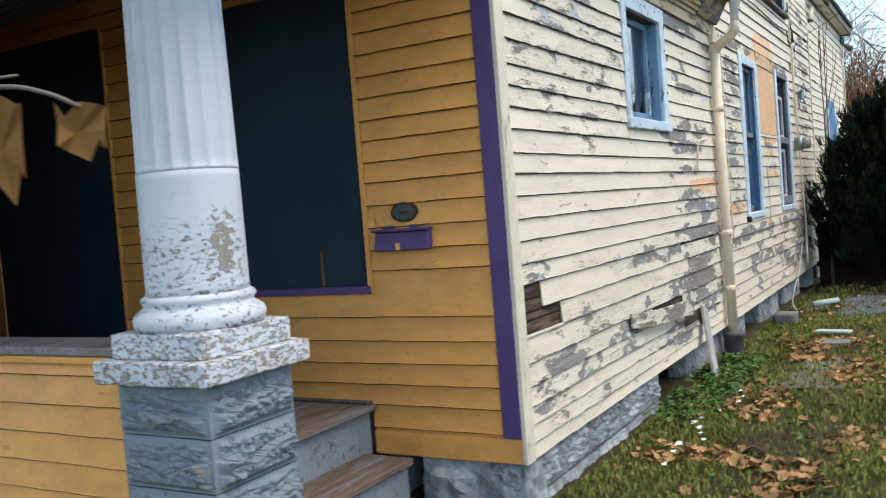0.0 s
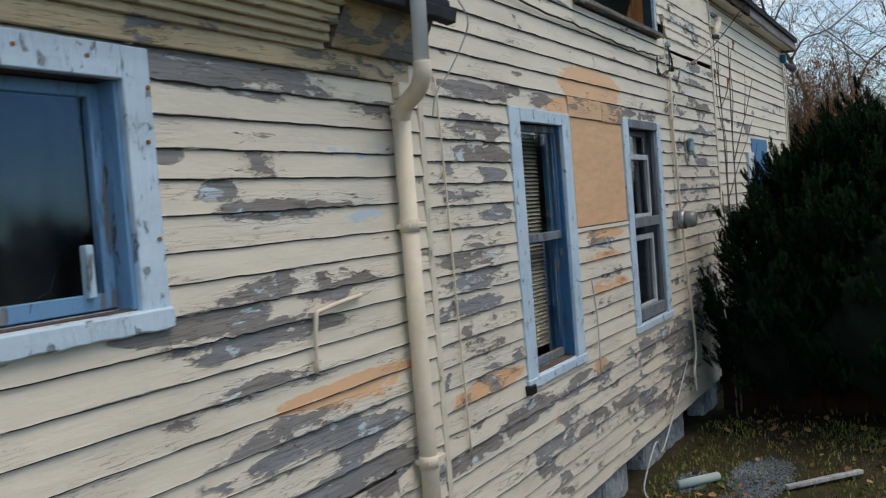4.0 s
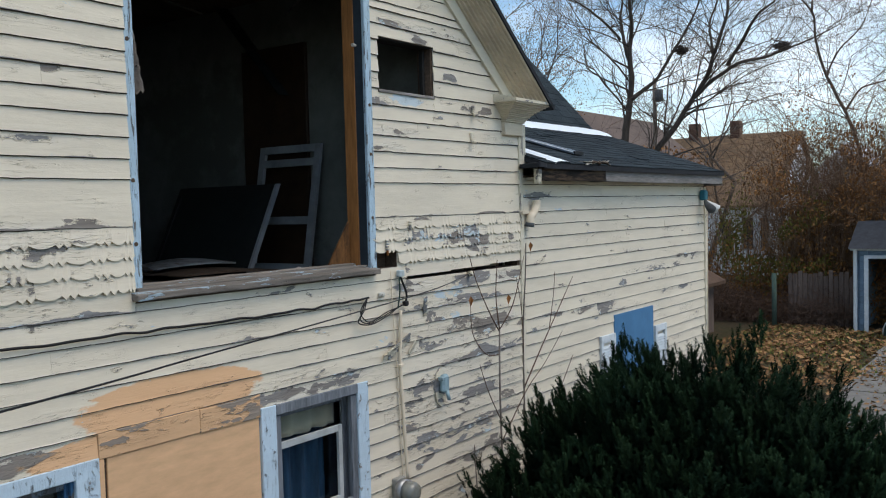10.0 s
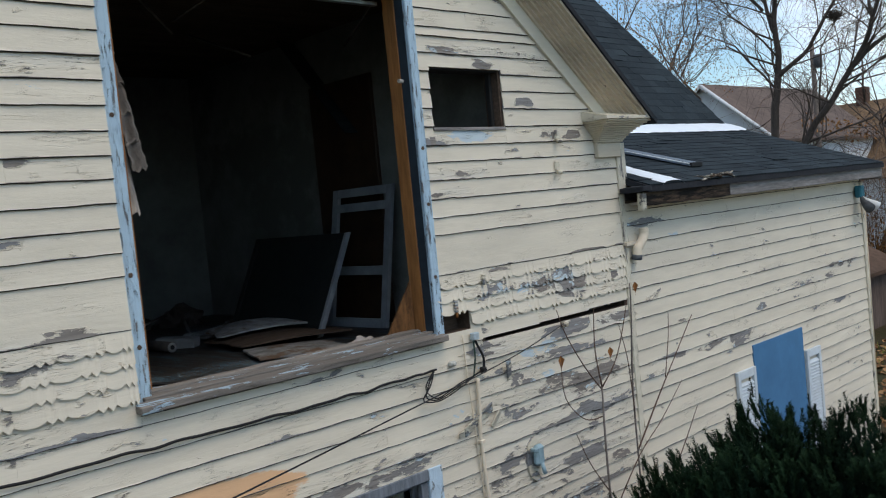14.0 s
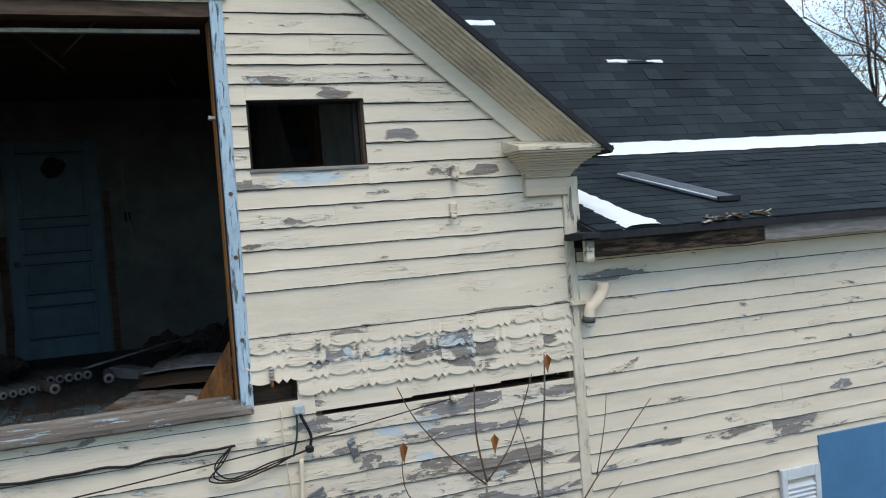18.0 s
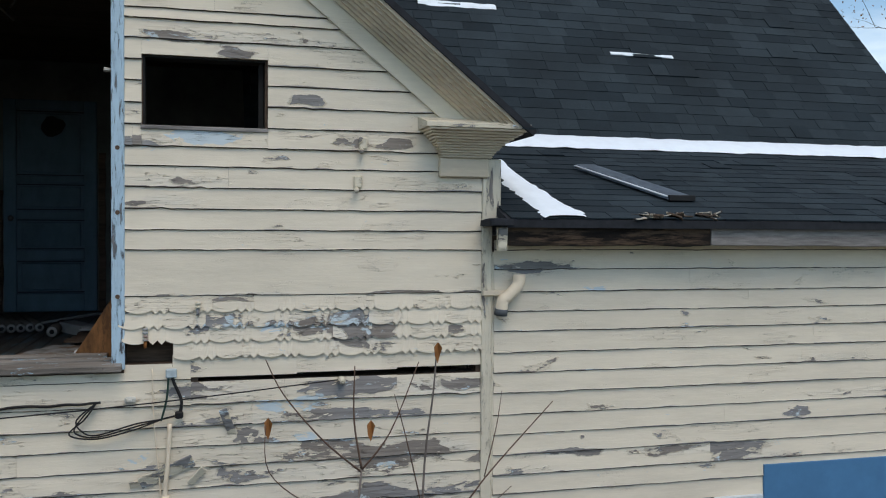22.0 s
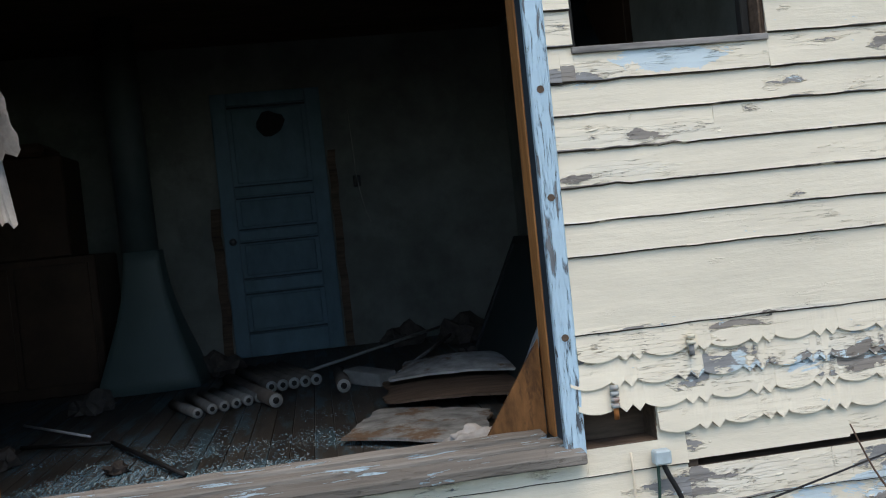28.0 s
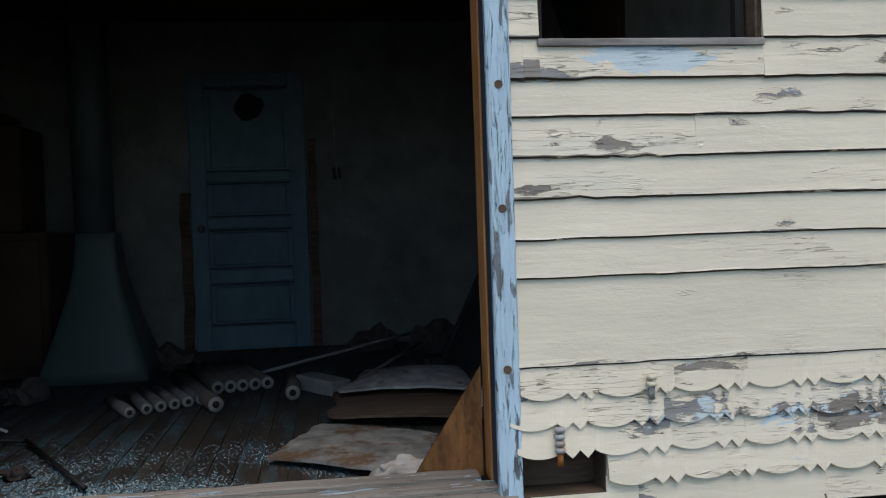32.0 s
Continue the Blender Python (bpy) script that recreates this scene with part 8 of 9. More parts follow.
tube("pipe", [(-1.56, 11.52, 0.05), (-1.32, 11.80, 0.055)], 0.035, PALE_BOARD, pp, 12)
for k in range(17):
    y = 4.9 + 1.9 * (k / 16) ** 0.75
    x, s = -1.49 + rr.gauss(0, 0.05), rr.uniform(0.018, 0.045)
    V = [(x + s * 0.7 * math.cos(t) * rr.uniform(0.6, 1.1), y + s * 1.5 * math.sin(t) * rr.uniform(0.5, 1.2), ground_height(x, y) + 0.016 + rr.uniform(0, 0.012)) for t in np.linspace(0, 6.28, 10)[:-1]] + [(x, y, ground_height(x, y) + 0.030)]
    tagged(raw("snow_scrap", V, [(i, (i + 1) % 9, 9) for i in range(9)], SNOW), "scrap of melting snow in the grass", "snow", "snow scraps", "stuff")
V = [(0.9 + 0.9 * math.cos(t) * rr.uniform(0.7, 1.1), 18.6 + 1.3 * math.sin(t) * rr.uniform(0.7, 1.1), 0.045) for t in np.linspace(0, 6.28, 16)[:-1]] + [(0.9, 18.6, 0.10)]
tagged(raw("snow_scrap", V, [(i, (i + 1) % 15, 15) for i in range(15)], SNOW, smooth=True), "patch of snow on the old drive", "snow", "snow scraps", "stuff")

drive = tagged(new("pavement"), "cracked concrete drive with leaves", "drive", kind="structure")
rd = random.Random(5)
for j in range(8):
    for i in range(2):
        y0, y1 = 16.8 + 2.35 * j, 19.05 + 2.35 * j
        x0, x1 = -2.2 + 2.6 * i, 0.3 + 2.6 * i
        if j == 3 and i == 0:
            x0 += 0.5
        boxed("slab", x0 + rd.uniform(0, 0.1) + 0.10 * (7 - j) * (i == 0), x1, y0, y1, -0.1, 0.035 + rd.uniform(-0.01, 0.015), CONCRETE, drive, 0.01)

red = thing("red_fence", "low dark red board fence behind the yew", "fence", (-0.9, 14.3, 0))
for k in range(18):
    boxed("board", -1.82 + 0.14 * k, -1.674 + 0.14 * k, 14.275 - 0.006 * (k % 2), 14.292 - 0.006 * (k % 2), -0.02, 0.93 + rd.uniform(-0.02, 0.02), RED_FENCE, red, 0.003)
boxed("rail", -1.85, 0.75, 14.30, 14.34, 0.25, 0.33, RED_FENCE, red, 0.003)
boxed("rail", -1.85, 0.75, 14.30, 14.34, 0.75, 0.83, RED_FENCE, red, 0.003)


def blades(name, n, area, hgt, mat, label, seed, keep=None, lean=0.6, wid=0.004):
    r = random.Random(seed)
    V, F = [], []
    for k in range(n):
        x, y = r.uniform(area[0], area[1]), r.uniform(area[2], area[3])
        if keep and not keep(x, y, r):
            continue
        h, a = hgt * r.uniform(0.5, 1.4), r.uniform(0, 6.28)
        dx, dy = math.cos(a) * lean * h * r.random(), math.sin(a) * lean * h * r.random()
        w = wid * r.uniform(0.7, 1.5)
        sx, sy = -math.sin(a + r.uniform(-1, 1)) * w, math.cos(a + r.uniform(-1, 1)) * w
        g = ground_height(x, y) - 0.004
        b = len(V)
        V += [(x - sx, y - sy, g), (x + sx, y + sy, g), (x + dx * 0.5 + sx * 0.7, y + dy * 0.5 + sy * 0.7, g + h * 0.6), (x + dx * 0.5 - sx * 0.7, y + dy * 0.5 - sy * 0.7, g + h * 0.6), (x + dx, y + dy, g + h * 0.9)]
        F += [(b, b + 1, b + 2, b + 3), (b + 3, b + 2, b + 4)]
    return tagged(raw(name, V, F, mat), label, "grass", kind="stuff")


def off_path(x, y, r):
    d = abs(x + 1.0 + 0.1 * math.sin(y)) 
    return r.random() < (0.18 if y > 10.8 else 1.0) * (0.40 if d < 0.3 else 1.0) * (0.35 + 0.9 * max(0, noise.noise((x * 1.3, y * 1.3, 7)) + 0.35))


blades("lawn_grass", 210000, (-1.85, 1.6, 3.2, 13.8), 0.042, GRASS, "patchy green and straw winter grass", 61, off_path, wid=0.005)
blades("lawn_grass", 7000, (-1.7, 4.0, 13.5, 36.0), 0.06, GRASS, "patchy straw grass in the back yard", 62, lambda x, y, r: noise.noise((x * 0.6, y * 0.6, 3)) > -0.1, wid=0.008)
blades("lawn_grass", 2500, (-6.5, -0.5, 29.0, 38.0), 0.10, GRASS, "yellowed grass by the fence", 63, lambda x, y, r: y > 30, wid=0.012)


def leaf_stuff(name, n, area, size, mat, label, seed, keep=None, lift=0.012):
    r = random.Random(seed)
    V, F = [], []
    for k in range(n):
        x, y = r.uniform(area[0], area[1]), r.uniform(area[2], area[3])
        if keep and not keep(x, y, r):
            continue
        s = size * r.uniform(0.5, 1.3)
        m = Matrix.Translation((x, y, ground_height(x, y) + lift + r.uniform(0, 0.02))) @ Euler((r.uniform(-0.7, 0.7), r.uniform(-0.7, 0.7), r.uniform(0, 6.28))).to_matrix().to_4x4()
        b = len(V)
        cup = r.uniform(0.1, 0.5)
        out = [(0, -1, 0), (0.5, -0.55, cup * 0.4), (0.95, -0.1, cup * 0.7), (0.55, 0.15, cup * 0.3), (0.6, 0.7, cup * 0.6), (0, 1, cup * 0.3), (-0.6, 0.7, cup * 0.6), (-0.55, 0.15, cup * 0.3), (-0.95, -0.1, cup * 0.7), (-0.5, -0.55, cup * 0.4), (0, 0, -0.05)]
        V += [tuple(m @ (Vector(p) * s)) for p in out]
        F += [(b + i, b + (i + 1) % 10, b + 10) for i in range(10)]
    return tagged(raw(name, V, F, mat), label, "leaves", kind="stuff")


def litter(x, y, r):
    return r.random() < 0.25 + 1.2 * max(0, noise.noise((x * 1.1, y * 1.1, 17)) + 0.1)


leaf_stuff("fallen_leaves", 2300, (-1.75, 2.2, 3.4, 14.0), 0.031, LEAF, "brown curled leaves on the lawn", 71, litter)
leaf_stuff("fallen_leaves", 2600, (-1.75, -0.3, 3.6, 9.2), 0.034, LEAF, "tan maple leaves gathered along the path", 72, lambda x, y, r: noise.noise((x * 2.0, y * 1.5, 21)) > 0.14)
leaf_stuff("fallen_leaves", 16000, (-6.5, 4.0, 16.0, 38.8), 0.065, LEAF, "brown leaf litter over the back yard", 73, lambda x, y, r: r.random() < (1.0 if y > 29 else 0.3 + max(0, noise.noise((x * 0.9, y * 0.9, 2)))))
leaf_stuff("weed_patch", 900, (-1.9, -1.45, 5.7, 8.0), 0.021, WEED, "low green weeds along the foundation", 74, lambda x, y, r: noise.noise((x * 2, y * 2, 5)) > -0.25, 0.05)
leaf_stuff("weed_patch", 900, (-1.8, 0.4, 4.0, 12.0), 0.02, WEED, "green weeds in the lawn", 75, lambda x, y, r: noise.noise((x * 1.5, y * 1.5, 8)) > 0.05, 0.02)


# ---- plants ----
def yew():
    r = random.Random(81)
    g = np.random.default_rng(81)
    t = thing("yew_bush", "large dense dark green yew bush beside the house", "bush", (0.1, 14.3, 0))
    lobes = [(0.06, 14.35, 1.40, 1.76, 1.25, 1.82), (0.30, 14.45, 1.5, 1.0, 0.85, 1.84), (-0.75, 14.1, 1.2, 1.0, 0.95, 1.74), (0.94, 14.3, 1.3, 0.84, 0.85, 1.70), (1.12, 14.15, 0.95, 0.64, 0.8, 1.35), (-1.12, 13.8, 0.9, 0.76, 0.8, 1.45), (0.0, 13.4, 1.0, 1.2, 0.7, 1.45), (-0.25, 14.5, 1.4, 0.8, 0.8, 1.84)]
    for k in range(7):
        a = k * 0.9
        tube("stem", arc([(0.1 + 0.12 * math.cos(a), 14.25 + 0.12 * math.sin(a), -0.1), (0.1 + 0.4 * math.cos(a), 14.25 + 0.4 * math.sin(a), 0.8), (0.1 + 0.75 * math.cos(a), 14.25 + 0.75 * math.sin(a), 1.9)], 4), 0.04, BARK, t, 6)
    for k, (cx, cy, cz, rx, ry, rz) in enumerate(lobes):
        bm = bmesh.new()
        bmesh.ops.create_icosphere(bm, subdivisions=4, radius=1)
        for v in bm.verts:
            q = 0.50 + 0.12 * noise.noise(v.co * 2.5 + Vector((k, 0, 0))) + 0.08 * noise.noise(v.co * 7)
            v.co = Vector((cx + v.co.x * rx * q, cy + v.co.y * ry * q, max(0.05, cz + v.co.z * rz * q)))
        part("inner_foliage", bm, YEW_CORE, t, "dark core standing for the bush's inner shade", True)
    # plumes: upright bundles of shoots that thin out to a tip
    P, U, L, T = [], [], [], []
    for k in range(2300):
        cx, cy, cz, rx, ry, rz = lobes[r.choice((0, 0, 0, 0, 1, 1, 2, 2, 3, 3, 4, 5, 6, 7, 7))]
        u, a = r.uniform(-0.6, 0.97), r.uniform(0, 6.283)
        s = math.sqrt(1 - u * u)
        d = Vector((s * math.cos(a), s * math.sin(a), u))
        q = r.uniform(0.56, 0.80) + 0.07 * noise.noise(d * 3.0)
        foot = Vector((cx + d.x * rx * q, cy + d.y * ry * q, cz + d.z * rz * q))
        if foot.z < 0.1:
            continue
        axis = Vector((d.x * 0.5 + r.gauss(0, 0.12), d.y * 0.5 + r.gauss(0, 0.12), 0.9)).normalized()
        long = r.uniform(0.22, 0.38) * (1.3 if u > 0.5 and r.random() < 0.2 else 1)
        wide = r.uniform(0.07, 0.14)
        for i in range(18):
            f = r.random() ** 0.85
            rad = wide * (1 - f) ** 0.7
            b = r.uniform(0, 6.283)
            o = Vector((math.cos(b), math.sin(b), r.uniform(-0.2, 0.2)))
            P.append(foot + axis * long * f + o * rad * r.uniform(0.5, 1))
            U.append((axis * 0.9 + o * 0.55 * (1 - f) + Vector((r.gauss(0, 0.15), r.gauss(0, 0.15), 0.1))).normalized())
            L.append(r.uniform(0.08, 0.15))
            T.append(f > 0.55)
    P, U, L, T = np.array(P), np.array(U), np.array(L), np.array(T)
    n, m = 10, 3
    S = np.cross(U, g.normal(size=U.shape))
    S /= np.linalg.norm(S, axis=1)[:, None]
    O = np.cross(U, S)
    out = []
    for i in range(n):
        f = (i + 0.5) / n
        for k in range(m):
            ang = i * 2.4 + k * 6.283 / m + g.normal(0, 0.4, len(P))
            o = S * np.cos(ang)[:, None] + O * np.sin(ang)[:, None]
            base = P + U * (L * f)[:, None]
            nl = (g.uniform(0.020, 0.032, len(P)) * (1.15 - 0.45 * f))[:, None]
            w = np.cross(U, o) * 0.0068
            out.append(np.stack([base + w, base - w, base + o * nl + U * nl * 0.8], 1))
    out = np.stack(out, 1)
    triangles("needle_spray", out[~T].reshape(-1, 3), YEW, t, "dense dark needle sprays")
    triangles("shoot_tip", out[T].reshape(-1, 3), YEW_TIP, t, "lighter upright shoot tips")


yew()


class Wood:
    """Grows a bare tree: limbs as round bars, twigs as thin three-sided bars."""

    def __init__(self, seed):
        self.r = random.Random(seed)
        self.big, self.mid, self.fine, self.ends = ([], []), ([], []), ([], []), []

    def bar(self, store, pts, radii, sides):
        if sides <= 3:
            thin_bar(store, pts, radii)
            return
        v, f = tube_data(pts, radii, sides)
        b = len(store[0])
        store[0].extend(v)
        store[1].extend(tuple(b + i for i in q) for q in f)

    def hang(self, share, lo, hi, rad=0.004):
        """Long thin twigs that droop from the branch ends."""
        r = self.r
        for e in self.ends:
            if r.random() > share:
                continue
            ln, a = r.uniform(lo, hi), r.uniform(0, 6.283)
            rx, ry, rise = math.cos(a) * 0.45, math.sin(a) * 0.45, r.uniform(0.0, 0.5)
            pts = [(e.x + rx * ln * s + r.gauss(0, 0.03), e.y + ry * ln * s, e.z + ln * (rise * s - (0.5 + rise) * s * s)) for s in (0, 0.25, 0.5, 0.75, 1)]
            thin_bar(self.fine, pts, [rad, rad * 0.9, rad * 0.8, rad * 0.7, rad * 0.5])

    def grow(self, p, d, ln, rad, level, depth, droop=0.0, spread=0.7):
        r = self.r
        n = 5 if level < 2 else 3
        pts, radii = [p.copy()], [rad]
        q = p.copy()
        dd = d.copy()
        for i in range(n):
            dd = (dd + Vector((r.gauss(0, 0.13), r.gauss(0, 0.13), r.gauss(0.03 - droop * level, 0.09)))).normalized()
            q = q + dd * ln / n
            pts.append(q.copy())
            radii.append(rad * (1 - 0.45 * (i + 1) / n))
        store, sides = (self.big, 9) if level == 0 else (self.mid, 5) if level < 3 else (self.fine, 3)
        self.bar(store, pts, radii, sides)
        if level >= depth:
            self.ends.append(q)
            return
        kids = r.choice((2, 3)) if level == 0 else r.choice((3, 4)) if level < 3 else r.choice((2, 3, 4))
        for k in range(kids):
            t = 1.0 if k == 0 else r.uniform(0.35, 0.95)
            i = min(int(t * n), n - 1)
            start = pts[i].lerp(pts[i + 1], t * n - i) if t < 1 else q
            nd = (dd + Vector((r.gauss(0, spread), r.gauss(0, spread), r.gauss(0.12, spread * 0.6)))).normalized()
            self.grow(start, nd, ln * r.uniform(0.55, 0.82), max(rad * (0.62 if k == 0 else 0.45), 0.0038), level + 1, depth, droop, spread)


def tree(name, label, at, stems, depth, seed, bark=BARK, twig=TWIG_DARK, droop=0.0, leaf=None, leaf_n=0, leaf_size=0.06, spread=0.55, group="bare trees"):
    t = thing(name, label, "tree", at, group)
    w = Wood(seed)
    for lean, ln, rad in stems:
        w.grow(Vector(at), Vector(lean).normalized(), ln, rad, 0, depth, droop, spread)
    raw("trunk", *w.big, bark, t, "", True)
    tagged(raw("limb_wood", *w.mid, bark, t, "", True), "forking limbs", kind="stuff")
    if w.fine[0]:
        tagged(raw("twig_haze", *w.fine, twig, t), "fine bare twigs", kind="stuff")
    if leaf:
        r = random.Random(seed + 1)
        V, F = [], []
        for k in range(leaf_n):
            p = r.choice(w.ends) + Vector((r.gauss(0, 0.3), r.gauss(0, 0.3), r.gauss(0, 0.3)))
            m = Euler((r.uniform(0, 6), r.uniform(0, 6), r.uniform(0, 6))).to_matrix()
            b = len(V)
            V += [tuple(p + m @ (Vector(q) * leaf_size)) for q in ((-0.5, 0, 0), (0, -0.35, 0.1), (0.8, 0, 0), (0, 0.35, 0.1))]
            F.append((b, b + 1, b + 2, b + 3))
        tagged(raw("leaf_scatter", V, F, leaf, t), "scattered dead leaves", kind="stuff")
    return t


def limbed_tree(label, limbs, seed, depth=5, y_jit=0.9):
    """A bare tree whose main limbs follow given lines, with branches and hanging twigs grown from them."""
    at = limbs[0][0][0]
    t = thing("bare_tree", label, "tree", at, "bare trees")
    w = Wood(seed)
    r = w.r
    for n, (pts, ra, rb) in enumerate(limbs):
        p = arc([(x, y + (0 if n == 0 else y_jit * 0.4 * k * (1 if n % 2 else -1)), z) for k, (x, y, z) in enumerate(pts)], 5)
        m = len(p)
        v, f = tube_data([q + noise.noise_vector(q * 1.3) * 0.07 + noise.noise_vector(q * 4) * 0.02 for q in p], [(ra + (rb - ra) * (i / (m - 1)) ** 0.7) * 0.54 * (1 + 0.12 * noise.noise((i * 1.7, n, 3))) for i in range(m)], 9)
        raw("trunk" if n == 0 else "limb", v, f, BARK, t, "", True)
        for i in range(2, m):
            rad = ra + (rb - ra) * i / (m - 1)
            d = (p[i] - p[i - 1]).normalized()
            if p[i].z < 3.0:
                continue
            for k in range((0 if i % 3 == 0 else 1) if i < m - 1 else 3):
                nd = (d * 0.7 + Vector((r.gauss(0, 0.8), r.gauss(0, 0.8), r.gauss(0.25, 0.4)))).normalized()
                w.grow(p[i], nd, r.uniform(0.8, 1.9), max(0.008, rad * 0.17), 2, depth, 0.02, 0.6)
    w.hang(0.6, 0.5, 2.0, 0.0034)
    tagged(raw("limb_wood", *w.mid, BARK, t, "", True), "forking limbs", kind="stuff")
    tagged(raw("twig_haze", *w.fine, TWIG_DARK, t), "fine drooping bare twigs", kind="stuff")
    return t


limbed_tree("tall dark bare tree with forked trunk behind the wing", [
    ([(-7.75, 30, -0.1), (-7.7, 30, 3.0), (-7.55, 30, 5.8), (-7.4, 30, 6.95), (-7.37, 30, 7.93), (-7.35, 30, 8.8), (-7.4, 30, 9.8), (-7.3, 30, 12.5), (-7.4, 30, 15)], 0.26, 0.04),
    ([(-7.38, 30, 7.96), (-7.76, 30, 8.92), (-7.93, 30, 9.81), (-8.1, 30, 12.0)], 0.11, 0.03),
    ([(-7.64, 30, 8.52), (-8.25, 30, 9.26), (-8.82, 30, 9.77), (-9.8, 30, 11)], 0.08, 0.02),
    ([(-7.37, 30, 6.95), (-6.74, 30, 7.49), (-6.35, 30, 8.4), (-5.93, 30, 9.38), (-5.4, 30, 11.5)], 0.12, 0.03),
    ([(-7.35, 30, 8.48), (-7.18, 30, 8.98), (-7.03, 30, 9.7), (-6.8, 30, 12)], 0.09, 0.025)], 103)
limbed_tree("leaning dark bare tree with long limbs", [
    ([(-7.6, 30.3, -0.1), (-7.5, 30.3, 2.5), (-7.2, 30.3, 4.6), (-6.82, 30.3, 5.55), (-6.24, 30.3, 6.25), (-5.94, 30.3, 6.71), (-5.39, 30.3, 7.43), (-5.11, 30.3, 8.38), (-4.91, 30.3, 8.93), (-4.85, 30.3, 9.5), (-4.6, 30.3, 12.5)], 0.24, 0.035),
    ([(-5.82, 30.3, 6.85), (-4.91, 30.3, 7.58), (-4.19, 30.3, 7.83), (-3.56, 30.3, 8.0), (-2.6, 30.3, 8.5)], 0.12, 0.025),
    ([(-4.91, 30.3, 7.58), (-4.38, 30.3, 8.25), (-3.85, 30.3, 8.64), (-3.25, 30.3, 9.03), (-2.2, 30.3, 10.5)], 0.10, 0.025),
    ([(-5.25, 30.3, 7.96), (-5.49, 30.3, 8.71), (-5.36, 30.3, 9.55), (-5.5, 30.3, 11.5)], 0.08, 0.025)], 117)
limbed_tree("slim bare tree leaning over the yard", [
    ([(-4.57, 47, -0.10), (-4.64, 47, 2.70), (-5.08, 47, 6.13), (-5.57, 47, 7.62), (-6.32, 47, 9.18), (-6.70, 47, 10.70), (-6.90, 47, 11.93), (-7.59, 47, 13.06), (-8.45, 47, 15.87)], 0.21, 0.045),
    ([(-5.58, 47, 7.76), (-5.03, 47, 8.62), (-3.95, 47, 9.01), (-2.48, 47, 10.19)], 0.10, 0.030),
    ([(-6.90, 47, 11.93), (-6.70, 47, 12.96), (-6.36, 47, 15.87)], 0.09, 0.030),
    ([(-6.32, 47, 9.18), (-5.84, 47, 10.31), (-5.00, 47, 11.39), (-4.27, 47, 14.38)], 0.09, 0.030)], 131)
tree("bare_tree", "slender bare tree behind the garage", (1.5, 45.0, -0.1), [((-0.1, 0, 1), 6.0, 0.15)], 5, 137, spread=0.6)
tree("bare_tree", "grey bare tree in the distance", (-13.5, 52.0, -0.1), [((0.1, 0, 1), 5.5, 0.16)], 5, 139, spread=0.6)
tree("bare_tree", "grey bare tree in the distance", (-4.5, 56.0, -0.1), [((-0.1, 0, 1), 5.5, 0.16)], 5, 149, spread=0.6)
tree("leafy_tree", "tree with dry brown leaves behind the steep roof", (-17.5, 38.0, -0.1), [((0.05, 0, 1), 5.0, 0.22), ((-0.3, 0.1, 1), 5.0, 0.18)], 5, 151, leaf=leafy("dry_oak_leaf", (0.15, 0.068, 0.022), (0.33, 0.165, 0.06)), leaf_n=9000, leaf_size=0.06)
tree("leafy_tree", "tall pale tree with sparse leaves behind the roof", (-20.0, 44.0, -0.1), [((0.0, 0, 1), 7.5, 0.26), ((0.25, 0.1, 1), 7.0, 0.2)], 5, 163, leaf=leafy("pale_dry_leaf", (0.14, 0.125, 0.11), (0.25, 0.22, 0.19)), leaf_n=6000, leaf_size=0.07)
tree("dark_tree", "dark tree beyond the roof end", (-15.5, 27.5, -0.1), [((0.0, 0, 1), 5.5, 0.22)], 5, 171, leaf=bpy.data.materials["dry_oak_leaf"], leaf_n=11000, leaf_size=0.08)


def nest(x, y, z, seed):
    """A ball of thin sticks caught in a fork."""
    t = thing("bird_nest", "dark stick nest high in the bare tree", "nest", (x, y, z), "nests")
    r = random.Random(seed)
    store = ([], [])
    for k in range(150):
        a = r.uniform(0, 6.283)
        c = Vector((x + r.gauss(0, 0.06), y + r.gauss(0, 0.06), z + r.gauss(0, 0.04)))
        d = Vector((math.cos(a), math.sin(a), r.uniform(-0.4, 0.4))) * r.uniform(0.06, 0.15)
        thin_bar(store, [tuple(c - d), tuple(c), tuple(c + d)], [0.008, 0.010, 0.006])
    raw("sticks", *store, BARK, t)


nest(-6.0, 30.0, 8.05, 1)
nest(-3.57, 30.3, 7.9, 2)


